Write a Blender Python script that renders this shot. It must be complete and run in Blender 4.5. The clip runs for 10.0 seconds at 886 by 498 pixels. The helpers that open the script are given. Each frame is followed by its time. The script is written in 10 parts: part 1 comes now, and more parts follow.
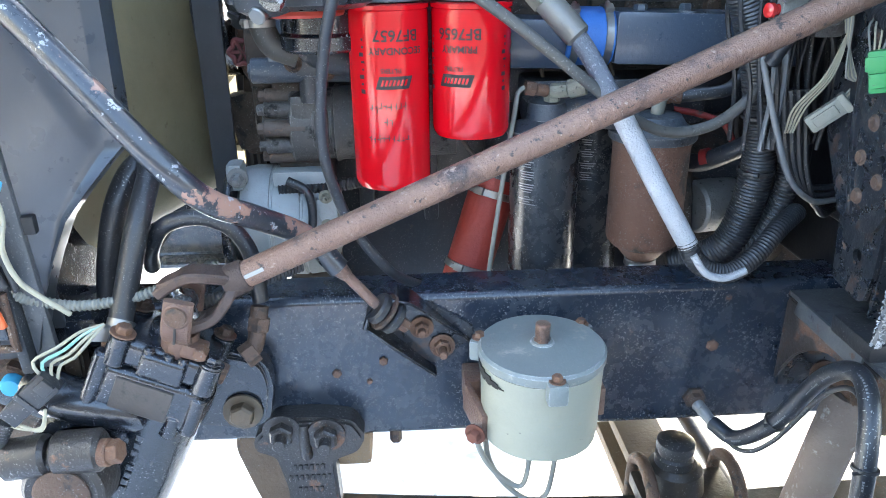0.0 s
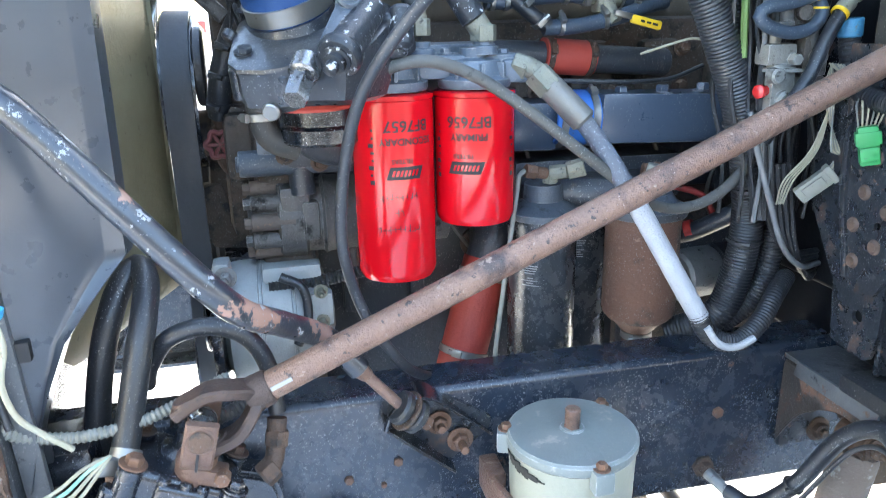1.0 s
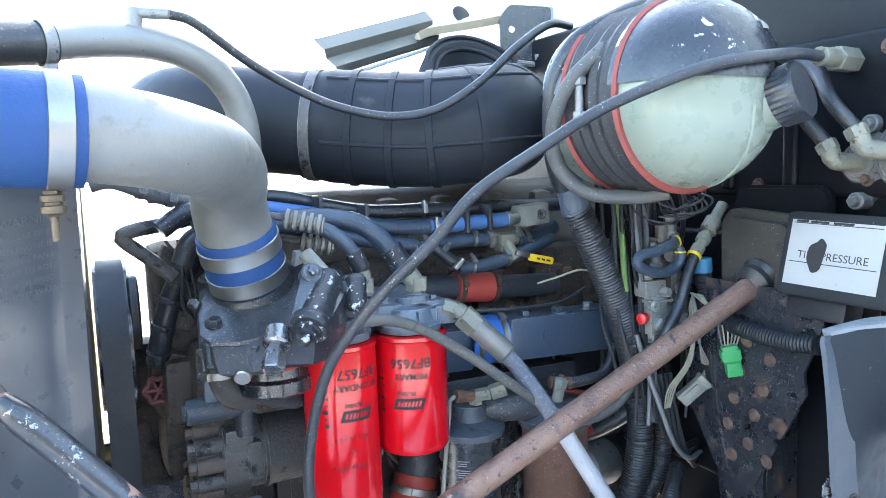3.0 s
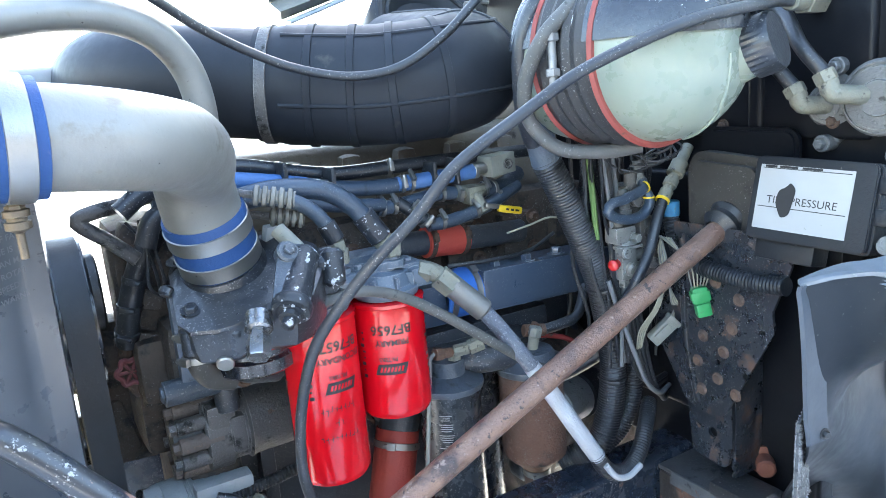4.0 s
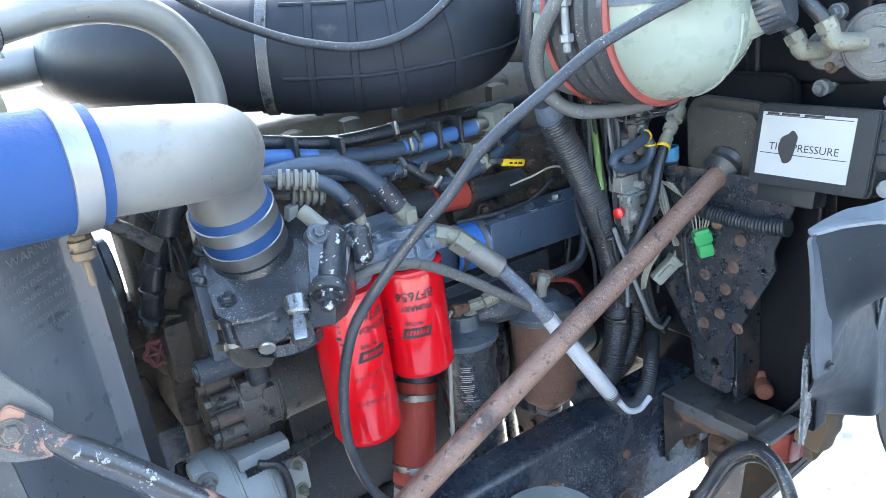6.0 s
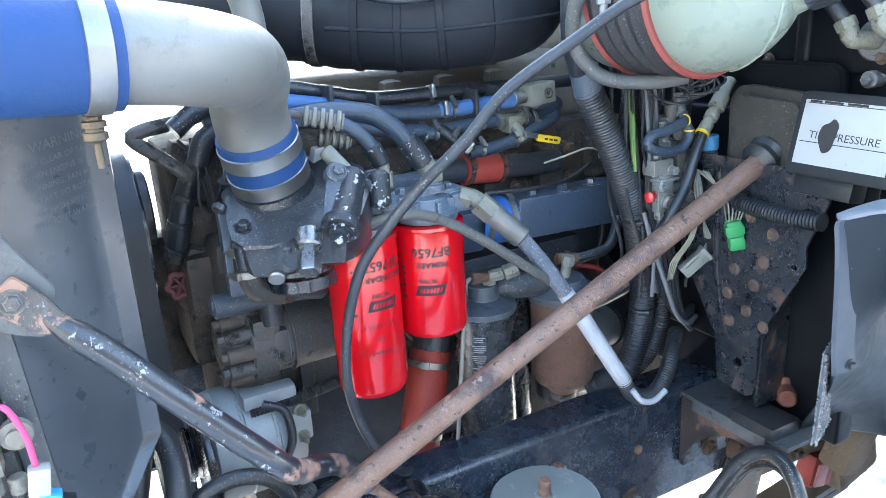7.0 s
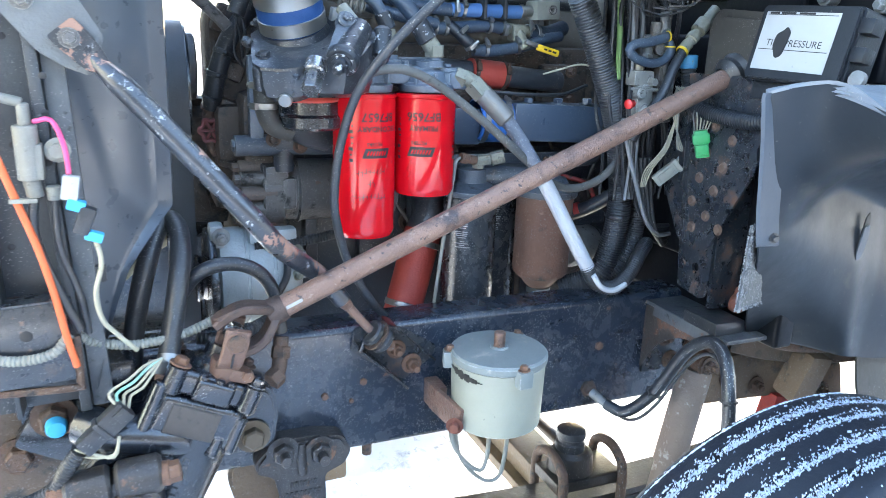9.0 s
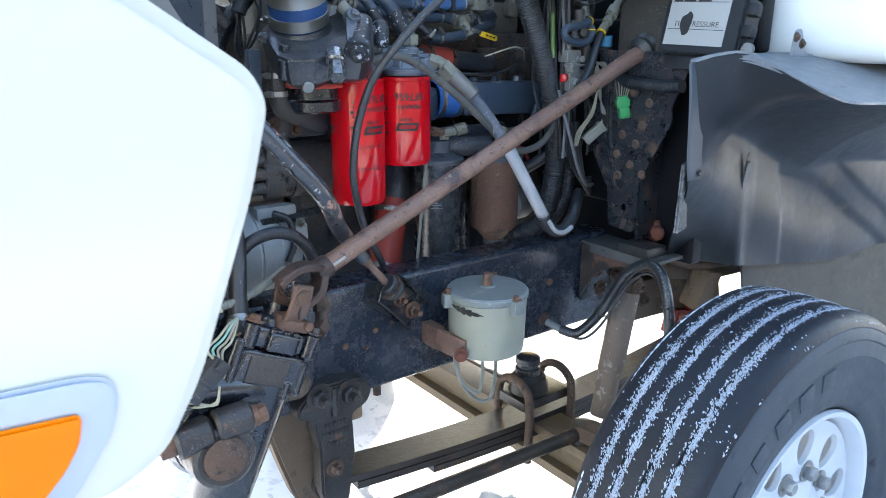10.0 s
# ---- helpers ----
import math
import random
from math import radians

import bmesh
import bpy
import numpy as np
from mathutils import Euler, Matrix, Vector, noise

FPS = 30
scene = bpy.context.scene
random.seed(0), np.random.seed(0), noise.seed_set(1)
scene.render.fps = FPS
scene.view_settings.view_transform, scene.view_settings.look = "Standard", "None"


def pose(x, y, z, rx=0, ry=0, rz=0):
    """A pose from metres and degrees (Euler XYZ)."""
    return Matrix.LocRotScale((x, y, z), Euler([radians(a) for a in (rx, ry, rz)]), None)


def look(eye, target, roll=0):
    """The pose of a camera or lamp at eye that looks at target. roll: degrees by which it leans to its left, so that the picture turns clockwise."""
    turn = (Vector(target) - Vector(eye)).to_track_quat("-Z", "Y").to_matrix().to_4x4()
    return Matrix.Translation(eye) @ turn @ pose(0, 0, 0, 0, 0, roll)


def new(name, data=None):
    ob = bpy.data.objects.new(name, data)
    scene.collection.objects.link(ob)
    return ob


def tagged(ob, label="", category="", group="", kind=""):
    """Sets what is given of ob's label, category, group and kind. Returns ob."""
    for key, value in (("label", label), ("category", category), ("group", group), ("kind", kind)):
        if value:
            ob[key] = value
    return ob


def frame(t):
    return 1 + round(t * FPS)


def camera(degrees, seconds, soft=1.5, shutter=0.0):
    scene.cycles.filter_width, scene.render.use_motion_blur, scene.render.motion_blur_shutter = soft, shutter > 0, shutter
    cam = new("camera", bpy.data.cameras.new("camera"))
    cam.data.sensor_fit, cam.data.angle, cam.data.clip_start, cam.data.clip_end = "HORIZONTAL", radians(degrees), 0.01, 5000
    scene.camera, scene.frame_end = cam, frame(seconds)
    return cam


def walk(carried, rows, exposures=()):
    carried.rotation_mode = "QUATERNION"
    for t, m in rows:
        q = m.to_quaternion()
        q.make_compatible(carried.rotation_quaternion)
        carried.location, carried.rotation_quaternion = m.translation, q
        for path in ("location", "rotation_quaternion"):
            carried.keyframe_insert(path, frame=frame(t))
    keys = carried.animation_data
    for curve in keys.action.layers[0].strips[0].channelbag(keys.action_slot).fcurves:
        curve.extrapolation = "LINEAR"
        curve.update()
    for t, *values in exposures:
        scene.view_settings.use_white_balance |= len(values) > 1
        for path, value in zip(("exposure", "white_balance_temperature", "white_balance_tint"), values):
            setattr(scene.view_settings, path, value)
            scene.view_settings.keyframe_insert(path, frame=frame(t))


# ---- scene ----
cam = camera(62.3, 10.0, soft=0.8, shutter=0.2)
PATH = [
    (0, (0.122, -1.08, 1.549), (0.227, 0.76, 0.772), -0.7),
    (0.5, (0.018, -1.095, 1.557), (0.277, 0.748, 0.825), -1.0),
    (1, (-0.063, -1.01, 1.574), (0.349, 0.849, 0.962), -1.2),
    (1.5, (-0.131, -1.001, 1.635), (0.42, 0.862, 1.162), -1.5),
    (2, (-0.193, -1.035, 1.69), (0.477, 0.82, 1.36), -1.6),
    (2.5, (-0.213, -1.064, 1.724), (0.555, 0.769, 1.501), -1.6),
    (2.7, (-0.229, -1.073, 1.729), (0.583, 0.745, 1.541), -1.5),
    (3.8, (-0.243, -1.015, 1.798), (0.687, 0.708, 1.391), -4.1),
    (4, (-0.265, -1.012, 1.815), (0.686, 0.689, 1.367), -4.9),
    (4.5, (-0.293, -0.981, 1.879), (0.697, 0.661, 1.312), -6.9),
    (5, (-0.315, -0.952, 1.896), (0.696, 0.649, 1.251), -8.3),
    (5.5, (-0.339, -0.959, 1.919), (0.665, 0.632, 1.237), -8.8),
    (5.7, (-0.342, -0.964, 1.927), (0.655, 0.627, 1.239), -8.7),
    (6.8, (-0.33, -0.994, 1.822), (0.596, 0.668, 1.208), -4.4),
    (7, (-0.314, -1.024, 1.812), (0.558, 0.667, 1.194), -3.7),
    (7.5, (-0.239, -1.064, 1.735), (0.551, 0.678, 1.151), -1.1),
    (8, (-0.146, -1.107, 1.652), (0.599, 0.663, 1.095), 1.2),
    (8.5, (-0.143, -1.183, 1.595), (0.573, 0.602, 1.045), 2.4),
    (9, (-0.315, -1.315, 1.566), (0.44, 0.455, 1.019), 2.2),
    (9.5, (-0.528, -1.404, 1.563), (0.4, 0.277, 1.002), 1.4),
    (10, (-0.749, -1.375, 1.563), (0.4, 0.161, 0.995), 0.3),
]
walk(cam, [(t, look(eye, target, roll)) for t, eye, target, roll in PATH],
     exposures=[(0, 3.89, 7020, 7), (1, 4.13, 7180, 7), (1.5, 4.26, 6980, 6), (2, 4.32, 7080, 6), (2.5, 3.81, 7020, 7), (5.5, 3.86, 7050, 7), (7.5, 3.95, 7000, 7), (8.5, 4.06, 6980, 7), (9.3, 3.82, 6750, 6), (9.6, 3.57, 6750, 6), (10, 3.07, 6950, 8)])

# ---- sky, sun and exposure ----
world = bpy.data.worlds.new("sky")
scene.world = world
world.use_nodes = True
wn = world.node_tree.nodes
wl = world.node_tree.links
sky = wn.new("ShaderNodeTexSky")
sky.sky_type = "NISHITA"
sky.sun_disc = False
sky.sun_elevation = radians(31)
sky.sun_rotation = radians(52)
sky.dust_density = 1.0
wn["Background"].inputs["Strength"].default_value = 0.15
wl.new(sky.outputs["Color"], wn["Background"].inputs["Color"])
sun_data = bpy.data.lights.new("sun", "SUN")
sun_data.energy = 3.9
sun_data.angle = radians(0.6)
sun_data.color = (1.0, 0.94, 0.85)
sun = new("sun", sun_data)
sun_dir = Vector((math.sin(radians(52)) * math.cos(radians(31)), math.cos(radians(52)) * math.cos(radians(31)), math.sin(radians(31))))
sun.matrix_world = look(Vector((0, 0, 3)) + sun_dir * 8, (0, 0, 3) )


# ---- materials ----
def surf(name, base, rough=0.5, metal=0.0, tone=None, specks=(), bump=None, coat=0.0, rough_var=0.12, sub=0.0, stretch=None, grit=0.0, wear=None, spec=None):
    """A node material. tone: (colour, scale, amount); specks: rows of (colour, scale, threshold, softness, roughness); bump: (scale, strength); grit: how much fine road dust lies on it, 0 to 1; wear: colour of rubbed edges."""
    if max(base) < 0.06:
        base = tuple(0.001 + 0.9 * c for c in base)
    specks = [(c, sc, th - 0.01, so, r) for c, sc, th, so, r in specks]
    m = bpy.data.materials.new(name)
    m.use_nodes = True
    n, l = m.node_tree.nodes, m.node_tree.links
    b = n["Principled BSDF"]
    tc = n.new("ShaderNodeTexCoord")
    co = tc.outputs["Object"]
    if stretch:
        mp = n.new("ShaderNodeMapping")
        mp.inputs["Scale"].default_value = stretch
        l.new(co, mp.inputs["Vector"])
        co = mp.outputs["Vector"]
    info = n.new("ShaderNodeObjectInfo")
    add = n.new("ShaderNodeVectorMath")
    add.operation = "ADD"
    mul = n.new("ShaderNodeVectorMath")
    mul.operation = "SCALE"
    cmb = n.new("ShaderNodeCombineXYZ")
    for k in "XYZ":
        l.new(info.outputs["Random"], cmb.inputs[k])
    l.new(cmb.outputs[0], mul.inputs[0])
    mul.inputs["Scale"].default_value = 7.0
    l.new(co, add.inputs[0])
    l.new(mul.outputs[0], add.inputs[1])
    co = add.outputs[0]

    def noise_tex(scale, detail=6.0, rough_n=0.6):
        t = n.new("ShaderNodeTexNoise")
        t.inputs["Scale"].default_value = scale
        t.inputs["Detail"].default_value = detail
        t.inputs["Roughness"].default_value = rough_n
        l.new(co, t.inputs["Vector"])
        return t.outputs["Fac"]

    def ramp(fac, lo, hi):
        r = n.new("ShaderNodeMapRange")
        r.inputs["From Min"].default_value = lo
        r.inputs["From Max"].default_value = hi
        l.new(fac, r.inputs["Value"])
        return r.outputs["Result"]

    def mix(fac, a, c, kind="RGBA"):
        x = n.new("ShaderNodeMix")
        x.data_type = kind
        sock = [s for s in x.inputs if s.enabled]
        l.new(fac, sock[0])
        for s, v in ((sock[1], a), (sock[2], c)):
            if hasattr(v, "links"):
                l.new(v, s)
            else:
                s.default_value = (*v, 1) if kind == "RGBA" else v
        return [o for o in x.outputs if o.enabled][0]

    col, rg = base, rough
    if tone:
        c2, sc, am = tone
        f = ramp(noise_tex(sc), 0.5 - 0.28 / max(am, 0.2), 0.5 + 0.28)
        fm = n.new("ShaderNodeMath")
        fm.operation = "MULTIPLY"
        l.new(f, fm.inputs[0])
        fm.inputs[1].default_value = am
        col = mix(fm.outputs[0], col, c2)
    for c2, sc, th, so, r2 in specks:
        f = ramp(noise_tex(sc, 8.0, 0.65), th, th + so)
        col = mix(f, col, c2)
        rg = mix(f, rg, r2, "FLOAT")
    if grit:
        # fine pale grains in drifts, and a thin film of dust
        fine = ramp(noise_tex(330.0, 2.0, 0.5), 0.66 - 0.06 * grit, 0.71 - 0.05 * grit)
        drift = ramp(noise_tex(11.0, 4.0, 0.6), 0.40, 0.66)
        both = n.new("ShaderNodeMath")
        both.operation = "MULTIPLY"
        l.new(fine, both.inputs[0])
        l.new(drift, both.inputs[1])
        col = mix(both.outputs[0], col, (0.27, 0.268, 0.255))
        rg = mix(both.outputs[0], rg, 0.9, "FLOAT")
        chip = n.new("ShaderNodeMath")
        chip.operation = "MULTIPLY"
        l.new(ramp(noise_tex(210.0, 3.0, 0.55), 0.745 - 0.06 * grit, 0.76 - 0.06 * grit), chip.inputs[0])
        l.new(ramp(noise_tex(6.0, 3.0, 0.6), 0.48, 0.64), chip.inputs[1])
        col = mix(chip.outputs[0], col, (0.21, 0.195, 0.175))
        rg = mix(chip.outputs[0], rg, 0.9, "FLOAT")
        film = n.new("ShaderNodeMath")
        film.operation = "MULTIPLY"
        l.new(ramp(noise_tex(5.0, 9.0, 0.72), 0.42, 0.72), film.inputs[0])
        film.inputs[1].default_value = 0.15 * grit
        col = mix(film.outputs[0], col, (0.15, 0.145, 0.135))
        rg = mix(film.outputs[0], rg, 0.85, "FLOAT")
    if wear:
        geo = n.new("ShaderNodeNewGeometry")
        round_n = n.new("ShaderNodeBevel")
        round_n.samples = 4
        round_n.inputs["Radius"].default_value = 0.003
        same = n.new("ShaderNodeVectorMath")
        same.operation = "DOT_PRODUCT"
        l.new(round_n.outputs["Normal"], same.inputs[0])
        l.new(geo.outputs["Normal"], same.inputs[1])
        rub = n.new("ShaderNodeMath")
        rub.operation = "MULTIPLY"
        l.new(ramp(same.outputs["Value"], 0.985, 0.90), rub.inputs[0])
        l.new(ramp(noise_tex(60.0, 6.0, 0.65), 0.40, 0.60), rub.inputs[1])
        col = mix(rub.outputs[0], col, wear)
    if hasattr(col, "links"):
        l.new(col, b.inputs["Base Color"])
    else:
        b.inputs["Base Color"].default_value = (*col, 1)
    if rough_var:
        f = ramp(noise_tex(38.0), 0.3, 0.7)
        a = n.new("ShaderNodeMath")
        a.operation = "MULTIPLY_ADD"
        a.use_clamp = True
        l.new(f, a.inputs[0])
        a.inputs[1].default_value = rough_var
        if hasattr(rg, "links"):
            l.new(rg, a.inputs[2])
        else:
            a.inputs[2].default_value = rg
        l.new(a.outputs[0], b.inputs["Roughness"])
    elif hasattr(rg, "links"):
        l.new(rg, b.inputs["Roughness"])
    else:
        b.inputs["Roughness"].default_value = rg
    b.inputs["Metallic"].default_value = metal
    if spec is not None:
        b.inputs["Specular IOR Level"].default_value = spec
    b.inputs["Coat Weight"].default_value = coat
    b.inputs["Coat Roughness"].default_value = 0.12
    if sub:
        b.inputs["Subsurface Weight"].default_value = sub
        b.inputs["Subsurface Radius"].default_value = (0.03, 0.03, 0.025)
        b.inputs["Subsurface Scale"].default_value = 1.0
    if bump:
        bp = n.new("ShaderNodeBump")
        bp.inputs["Strength"].default_value = min(1.0, 1.6 * bump[1])
        bp.inputs["Distance"].default_value = 0.003
        l.new(noise_tex(bump[0], 5.0), bp.inputs["Height"])
        l.new(bp.outputs["Normal"], b.inputs["Normal"])
    return m


DUST = (0.16, 0.145, 0.125)
RUST = (0.17, 0.075, 0.04)
M = {
    "rail": surf("rail_paint", (0.0085, 0.0150, 0.0270), 0.19, 0, ((0.020, 0.031, 0.048), 9, 0.9), [((0.085, 0.09, 0.095), 90, 0.65, 0.05, 0.8), (DUST, 200, 0.675, 0.04, 0.9), ((0.15, 0.07, 0.04), 24, 0.665, 0.06, 0.9)], (60, 0.12), 0.35, grit=0.6, wear=(0.17, 0.18, 0.19)),
    "black": surf("black_paint", (0.0055, 0.0085, 0.014), 0.17, 0, ((0.015, 0.020, 0.028), 14, 0.8), [(DUST, 90, 0.69, 0.08, 0.9), (RUST, 20, 0.68, 0.05, 0.9)], (70, 0.22), 0.45, grit=0.12, wear=(0.13, 0.11, 0.095)),
    "plate": surf("dirty_black_plate", (0.0075, 0.0110, 0.0165), 0.22, 0, ((0.022, 0.027, 0.034), 12, 0.9), [((0.100, 0.058, 0.041), 13, 0.575, 0.10, 0.85), ((0.15, 0.092, 0.066), 55, 0.63, 0.06, 0.9), ((0.11, 0.11, 0.108), 30, 0.66, 0.10, 0.8)], (90, 0.25), 0.4, grit=0.35),
    "rust": surf("rusty_steel", (0.118, 0.063, 0.047), 0.30, 0.0, ((0.225, 0.135, 0.096), 9, 0.9), [((0.052, 0.034, 0.031), 15, 0.56, 0.11, 0.30), ((0.036, 0.027, 0.026), 75, 0.605, 0.05, 0.35), ((0.27, 0.20, 0.165), 38, 0.63, 0.04, 0.5), ((0.36, 0.28, 0.24), 240, 0.64, 0.05, 0.8)], (150, 0.6)),
    "rust_dark": surf("dark_rust", (0.055, 0.034, 0.026), 0.65, 0.1, ((0.13, 0.072, 0.044), 18, 0.9), [((0.012, 0.011, 0.011), 36, 0.54, 0.12, 0.5)], (180, 0.5), grit=0.50),
    "bolt": surf("rusty_bolt", (0.19, 0.095, 0.055), 0.55, 0.2, ((0.08, 0.045, 0.032), 60, 0.9), [], (260, 0.4), grit=0.40),
    "engine": surf("engine_paint", (0.018, 0.024, 0.034), 0.30, 0, ((0.046, 0.049, 0.055), 8, 0.9), [((0.11, 0.09, 0.075), 28, 0.62, 0.12, 0.9), ((0.30, 0.30, 0.28), 220, 0.71, 0.03, 0.8)], (100, 0.3), 0.1, grit=0.6, wear=(0.24, 0.23, 0.22)),
    "engine_blue": surf("blue_grey_paint", (0.066, 0.096, 0.132), 0.32, 0, ((0.12, 0.142, 0.168), 16, 0.8), [((0.02, 0.02, 0.02), 26, 0.61, 0.1, 0.8), ((0.5, 0.5, 0.48), 200, 0.70, 0.02, 0.8)], (140, 0.25), 0.15, grit=0.5, wear=(0.34, 0.35, 0.36)),
    "cast_grey": surf("grey_casting", (0.064, 0.066, 0.070), 0.40, 0.2, ((0.125, 0.110, 0.096), 14, 0.9), [((0.012, 0.0115, 0.011), 30, 0.56, 0.10, 0.7), ((0.16, 0.09, 0.055), 22, 0.65, 0.08, 0.9)], (160, 0.5), grit=0.5, wear=(0.28, 0.26, 0.24)),
    "housing": surf("flaked_black_housing", (0.007, 0.009, 0.013), 0.24, 0, ((0.022, 0.026, 0.033), 9, 0.9), [((0.42, 0.43, 0.44), 230, 0.675, 0.02, 0.8), ((0.09, 0.095, 0.10), 18, 0.62, 0.12, 0.7), ((0.30, 0.31, 0.32), 60, 0.70, 0.03, 0.7)], (70, 0.25), 0.3, grit=0.6),
    "flaked": surf("flaked_paint_metal", (0.012, 0.015, 0.020), 0.35, 0.1, ((0.03, 0.034, 0.04), 18, 0.8), [((0.40, 0.41, 0.42), 85, 0.60, 0.03, 0.5)], (110, 0.35)),
    "brown_grime": surf("baked_brown_grime", (0.040, 0.031, 0.026), 0.6, 0, ((0.10, 0.070, 0.050), 10, 0.9), [((0.010, 0.010, 0.010), 28, 0.52, 0.12, 0.6)], (100, 0.5), grit=0.60),
    "alloy": surf("brushed_alloy", (0.235, 0.235, 0.225), 0.40, 0.45, ((0.185, 0.18, 0.165), 6, 0.9), [((0.05, 0.045, 0.04), 110, 0.68, 0.03, 0.7), ((0.16, 0.13, 0.098), 12, 0.60, 0.15, 0.7)], (70, 0.15), grit=0.15),
    "alu": surf("cast_aluminium", (0.28, 0.285, 0.285), 0.45, 0.5, ((0.17, 0.165, 0.155), 20, 0.9), [((0.07, 0.065, 0.06), 60, 0.61, 0.08, 0.8)], (180, 0.4), grit=0.40),
    "alt": surf("pale_grey_casting", (0.34, 0.37, 0.375), 0.5, 0.2, ((0.24, 0.255, 0.25), 14, 0.9), [((0.12, 0.10, 0.085), 34, 0.65, 0.1, 0.9)], (150, 0.3), grit=0.40, wear=(0.50, 0.51, 0.50)),
    "steel": surf("bright_steel", (0.31, 0.31, 0.305), 0.34, 0.9, ((0.26, 0.25, 0.225), 30, 0.8), [((0.09, 0.075, 0.06), 60, 0.66, 0.08, 0.8)], (200, 0.12)),
    "brass": surf("brass_fitting", (0.24, 0.225, 0.165), 0.48, 0.35, ((0.15, 0.155, 0.13), 40, 0.9), [((0.07, 0.065, 0.06), 90, 0.60, 0.1, 0.8), ((0.20, 0.26, 0.21), 30, 0.62, 0.1, 0.8)], (200, 0.4), grit=0.3),
    "red": surf("red_filter_paint", (0.58, 0.003, 0.010), 0.14, 0, ((0.50, 0.003, 0.010), 8, 0.6), [((0.40, 0.06, 0.06), 160, 0.80, 0.02, 0.6)], None, 0.15, 0.05),
    "red_hose": surf("red_silicone", (0.33, 0.035, 0.022), 0.5, 0, ((0.22, 0.028, 0.022), 14, 0.9), [((0.08, 0.04, 0.03), 40, 0.66, 0.1, 0.8)], (150, 0.25)),
    "red_trim": surf("red_rubber_trim", (0.27, 0.046, 0.036), 0.55, 0, ((0.19, 0.045, 0.034), 14, 0.9), [((0.10, 0.05, 0.04), 50, 0.64, 0.08, 0.8)], (120, 0.2)),
    "blue_hose": surf("blue_silicone", (0.011, 0.048, 0.160), 0.45, 0, ((0.018, 0.056, 0.15), 9, 0.8), [((0.06, 0.08, 0.17), 60, 0.66, 0.1, 0.7)], (160, 0.2), spec=0.3),
    "blue_dull": surf("dusty_blue_hose", (0.040, 0.135, 0.34), 0.5, 0, ((0.06, 0.12, 0.24), 16, 0.9), [((0.10, 0.10, 0.11), 50, 0.63, 0.1, 0.8)], (140, 0.2)),
    "rubber": surf("black_rubber", (0.0115, 0.0130, 0.0155), 0.34, 0, ((0.027, 0.029, 0.033), 12, 0.9), [(DUST, 110, 0.69, 0.10, 0.9)], (160, 0.15), 0.1, grit=0.35),
    "hose": surf("dusty_hose", (0.007, 0.009, 0.0125), 0.32, 0, ((0.021, 0.025, 0.032), 10, 0.9), [((0.14, 0.14, 0.136), 180, 0.69, 0.05, 0.9)], (200, 0.15), 0.15, grit=0.3),
    "grey_hose": surf("worn_grey_hose", (0.055, 0.056, 0.055), 0.5, 0, ((0.10, 0.095, 0.085), 14, 0.9), [((0.02, 0.02, 0.02), 40, 0.6, 0.1, 0.8)], (180, 0.2), grit=0.50),
    "braid": surf("braided_sleeve", (0.17, 0.185, 0.21), 0.45, 0.2, ((0.11, 0.12, 0.145), 20, 0.9), [((0.36, 0.38, 0.41), 240, 0.58, 0.08, 0.5)], (420, 0.9)),
    "white_sleeve": surf("white_heat_sleeve", (0.46, 0.48, 0.51), 0.45, 0, ((0.31, 0.325, 0.345), 10, 0.9), [((0.20, 0.205, 0.215), 55, 0.66, 0.10, 0.8)], (300, 0.6)),
    "duct": surf("black_intake_rubber", (0.009, 0.011, 0.015), 0.46, 0, ((0.022, 0.025, 0.031), 5, 0.9), [((0.085, 0.080, 0.07), 14, 0.66, 0.14, 0.8)], (50, 0.08), spec=0.25),
    "shroud": surf("charcoal_plastic", (0.022, 0.030, 0.040), 0.25, 0, ((0.052, 0.062, 0.076), 4, 0.9), [((0.11, 0.115, 0.12), 40, 0.71, 0.1, 0.8), ((0.20, 0.205, 0.21), 75, 0.76, 0.02, 0.8)], (40, 0.06), 0.25),
    "tan": surf("tan_fibreglass", (0.27, 0.24, 0.145), 0.5, 0, ((0.17, 0.145, 0.085), 6, 0.9), [((0.12, 0.09, 0.06), 30, 0.63, 0.12, 0.8)], (90, 0.2)),
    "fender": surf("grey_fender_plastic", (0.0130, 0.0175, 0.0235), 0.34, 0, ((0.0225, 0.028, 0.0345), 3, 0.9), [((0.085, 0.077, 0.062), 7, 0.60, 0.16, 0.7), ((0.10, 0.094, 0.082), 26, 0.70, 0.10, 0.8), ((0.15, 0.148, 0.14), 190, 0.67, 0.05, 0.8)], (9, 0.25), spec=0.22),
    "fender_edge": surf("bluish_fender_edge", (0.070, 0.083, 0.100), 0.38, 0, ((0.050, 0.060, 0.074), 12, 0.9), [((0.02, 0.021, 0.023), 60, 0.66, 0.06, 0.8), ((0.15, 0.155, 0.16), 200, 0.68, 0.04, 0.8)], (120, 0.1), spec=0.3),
    "tank": surf("milky_plastic", (0.235, 0.26, 0.205), 0.24, 0, ((0.175, 0.21, 0.17), 4, 0.8), [((0.20, 0.19, 0.13), 7, 0.60, 0.20, 0.5)], (40, 0.05), 0.0, 0.1, 0.2),
    "tank_top": surf("chipped_black_cover", (0.011, 0.014, 0.020), 0.20, 0, ((0.034, 0.038, 0.046), 10, 0.9), [((0.62, 0.64, 0.64), 13, 0.625, 0.012, 0.6), ((0.12, 0.115, 0.11), 140, 0.68, 0.04, 0.8)], (120, 0.15), 0.2),
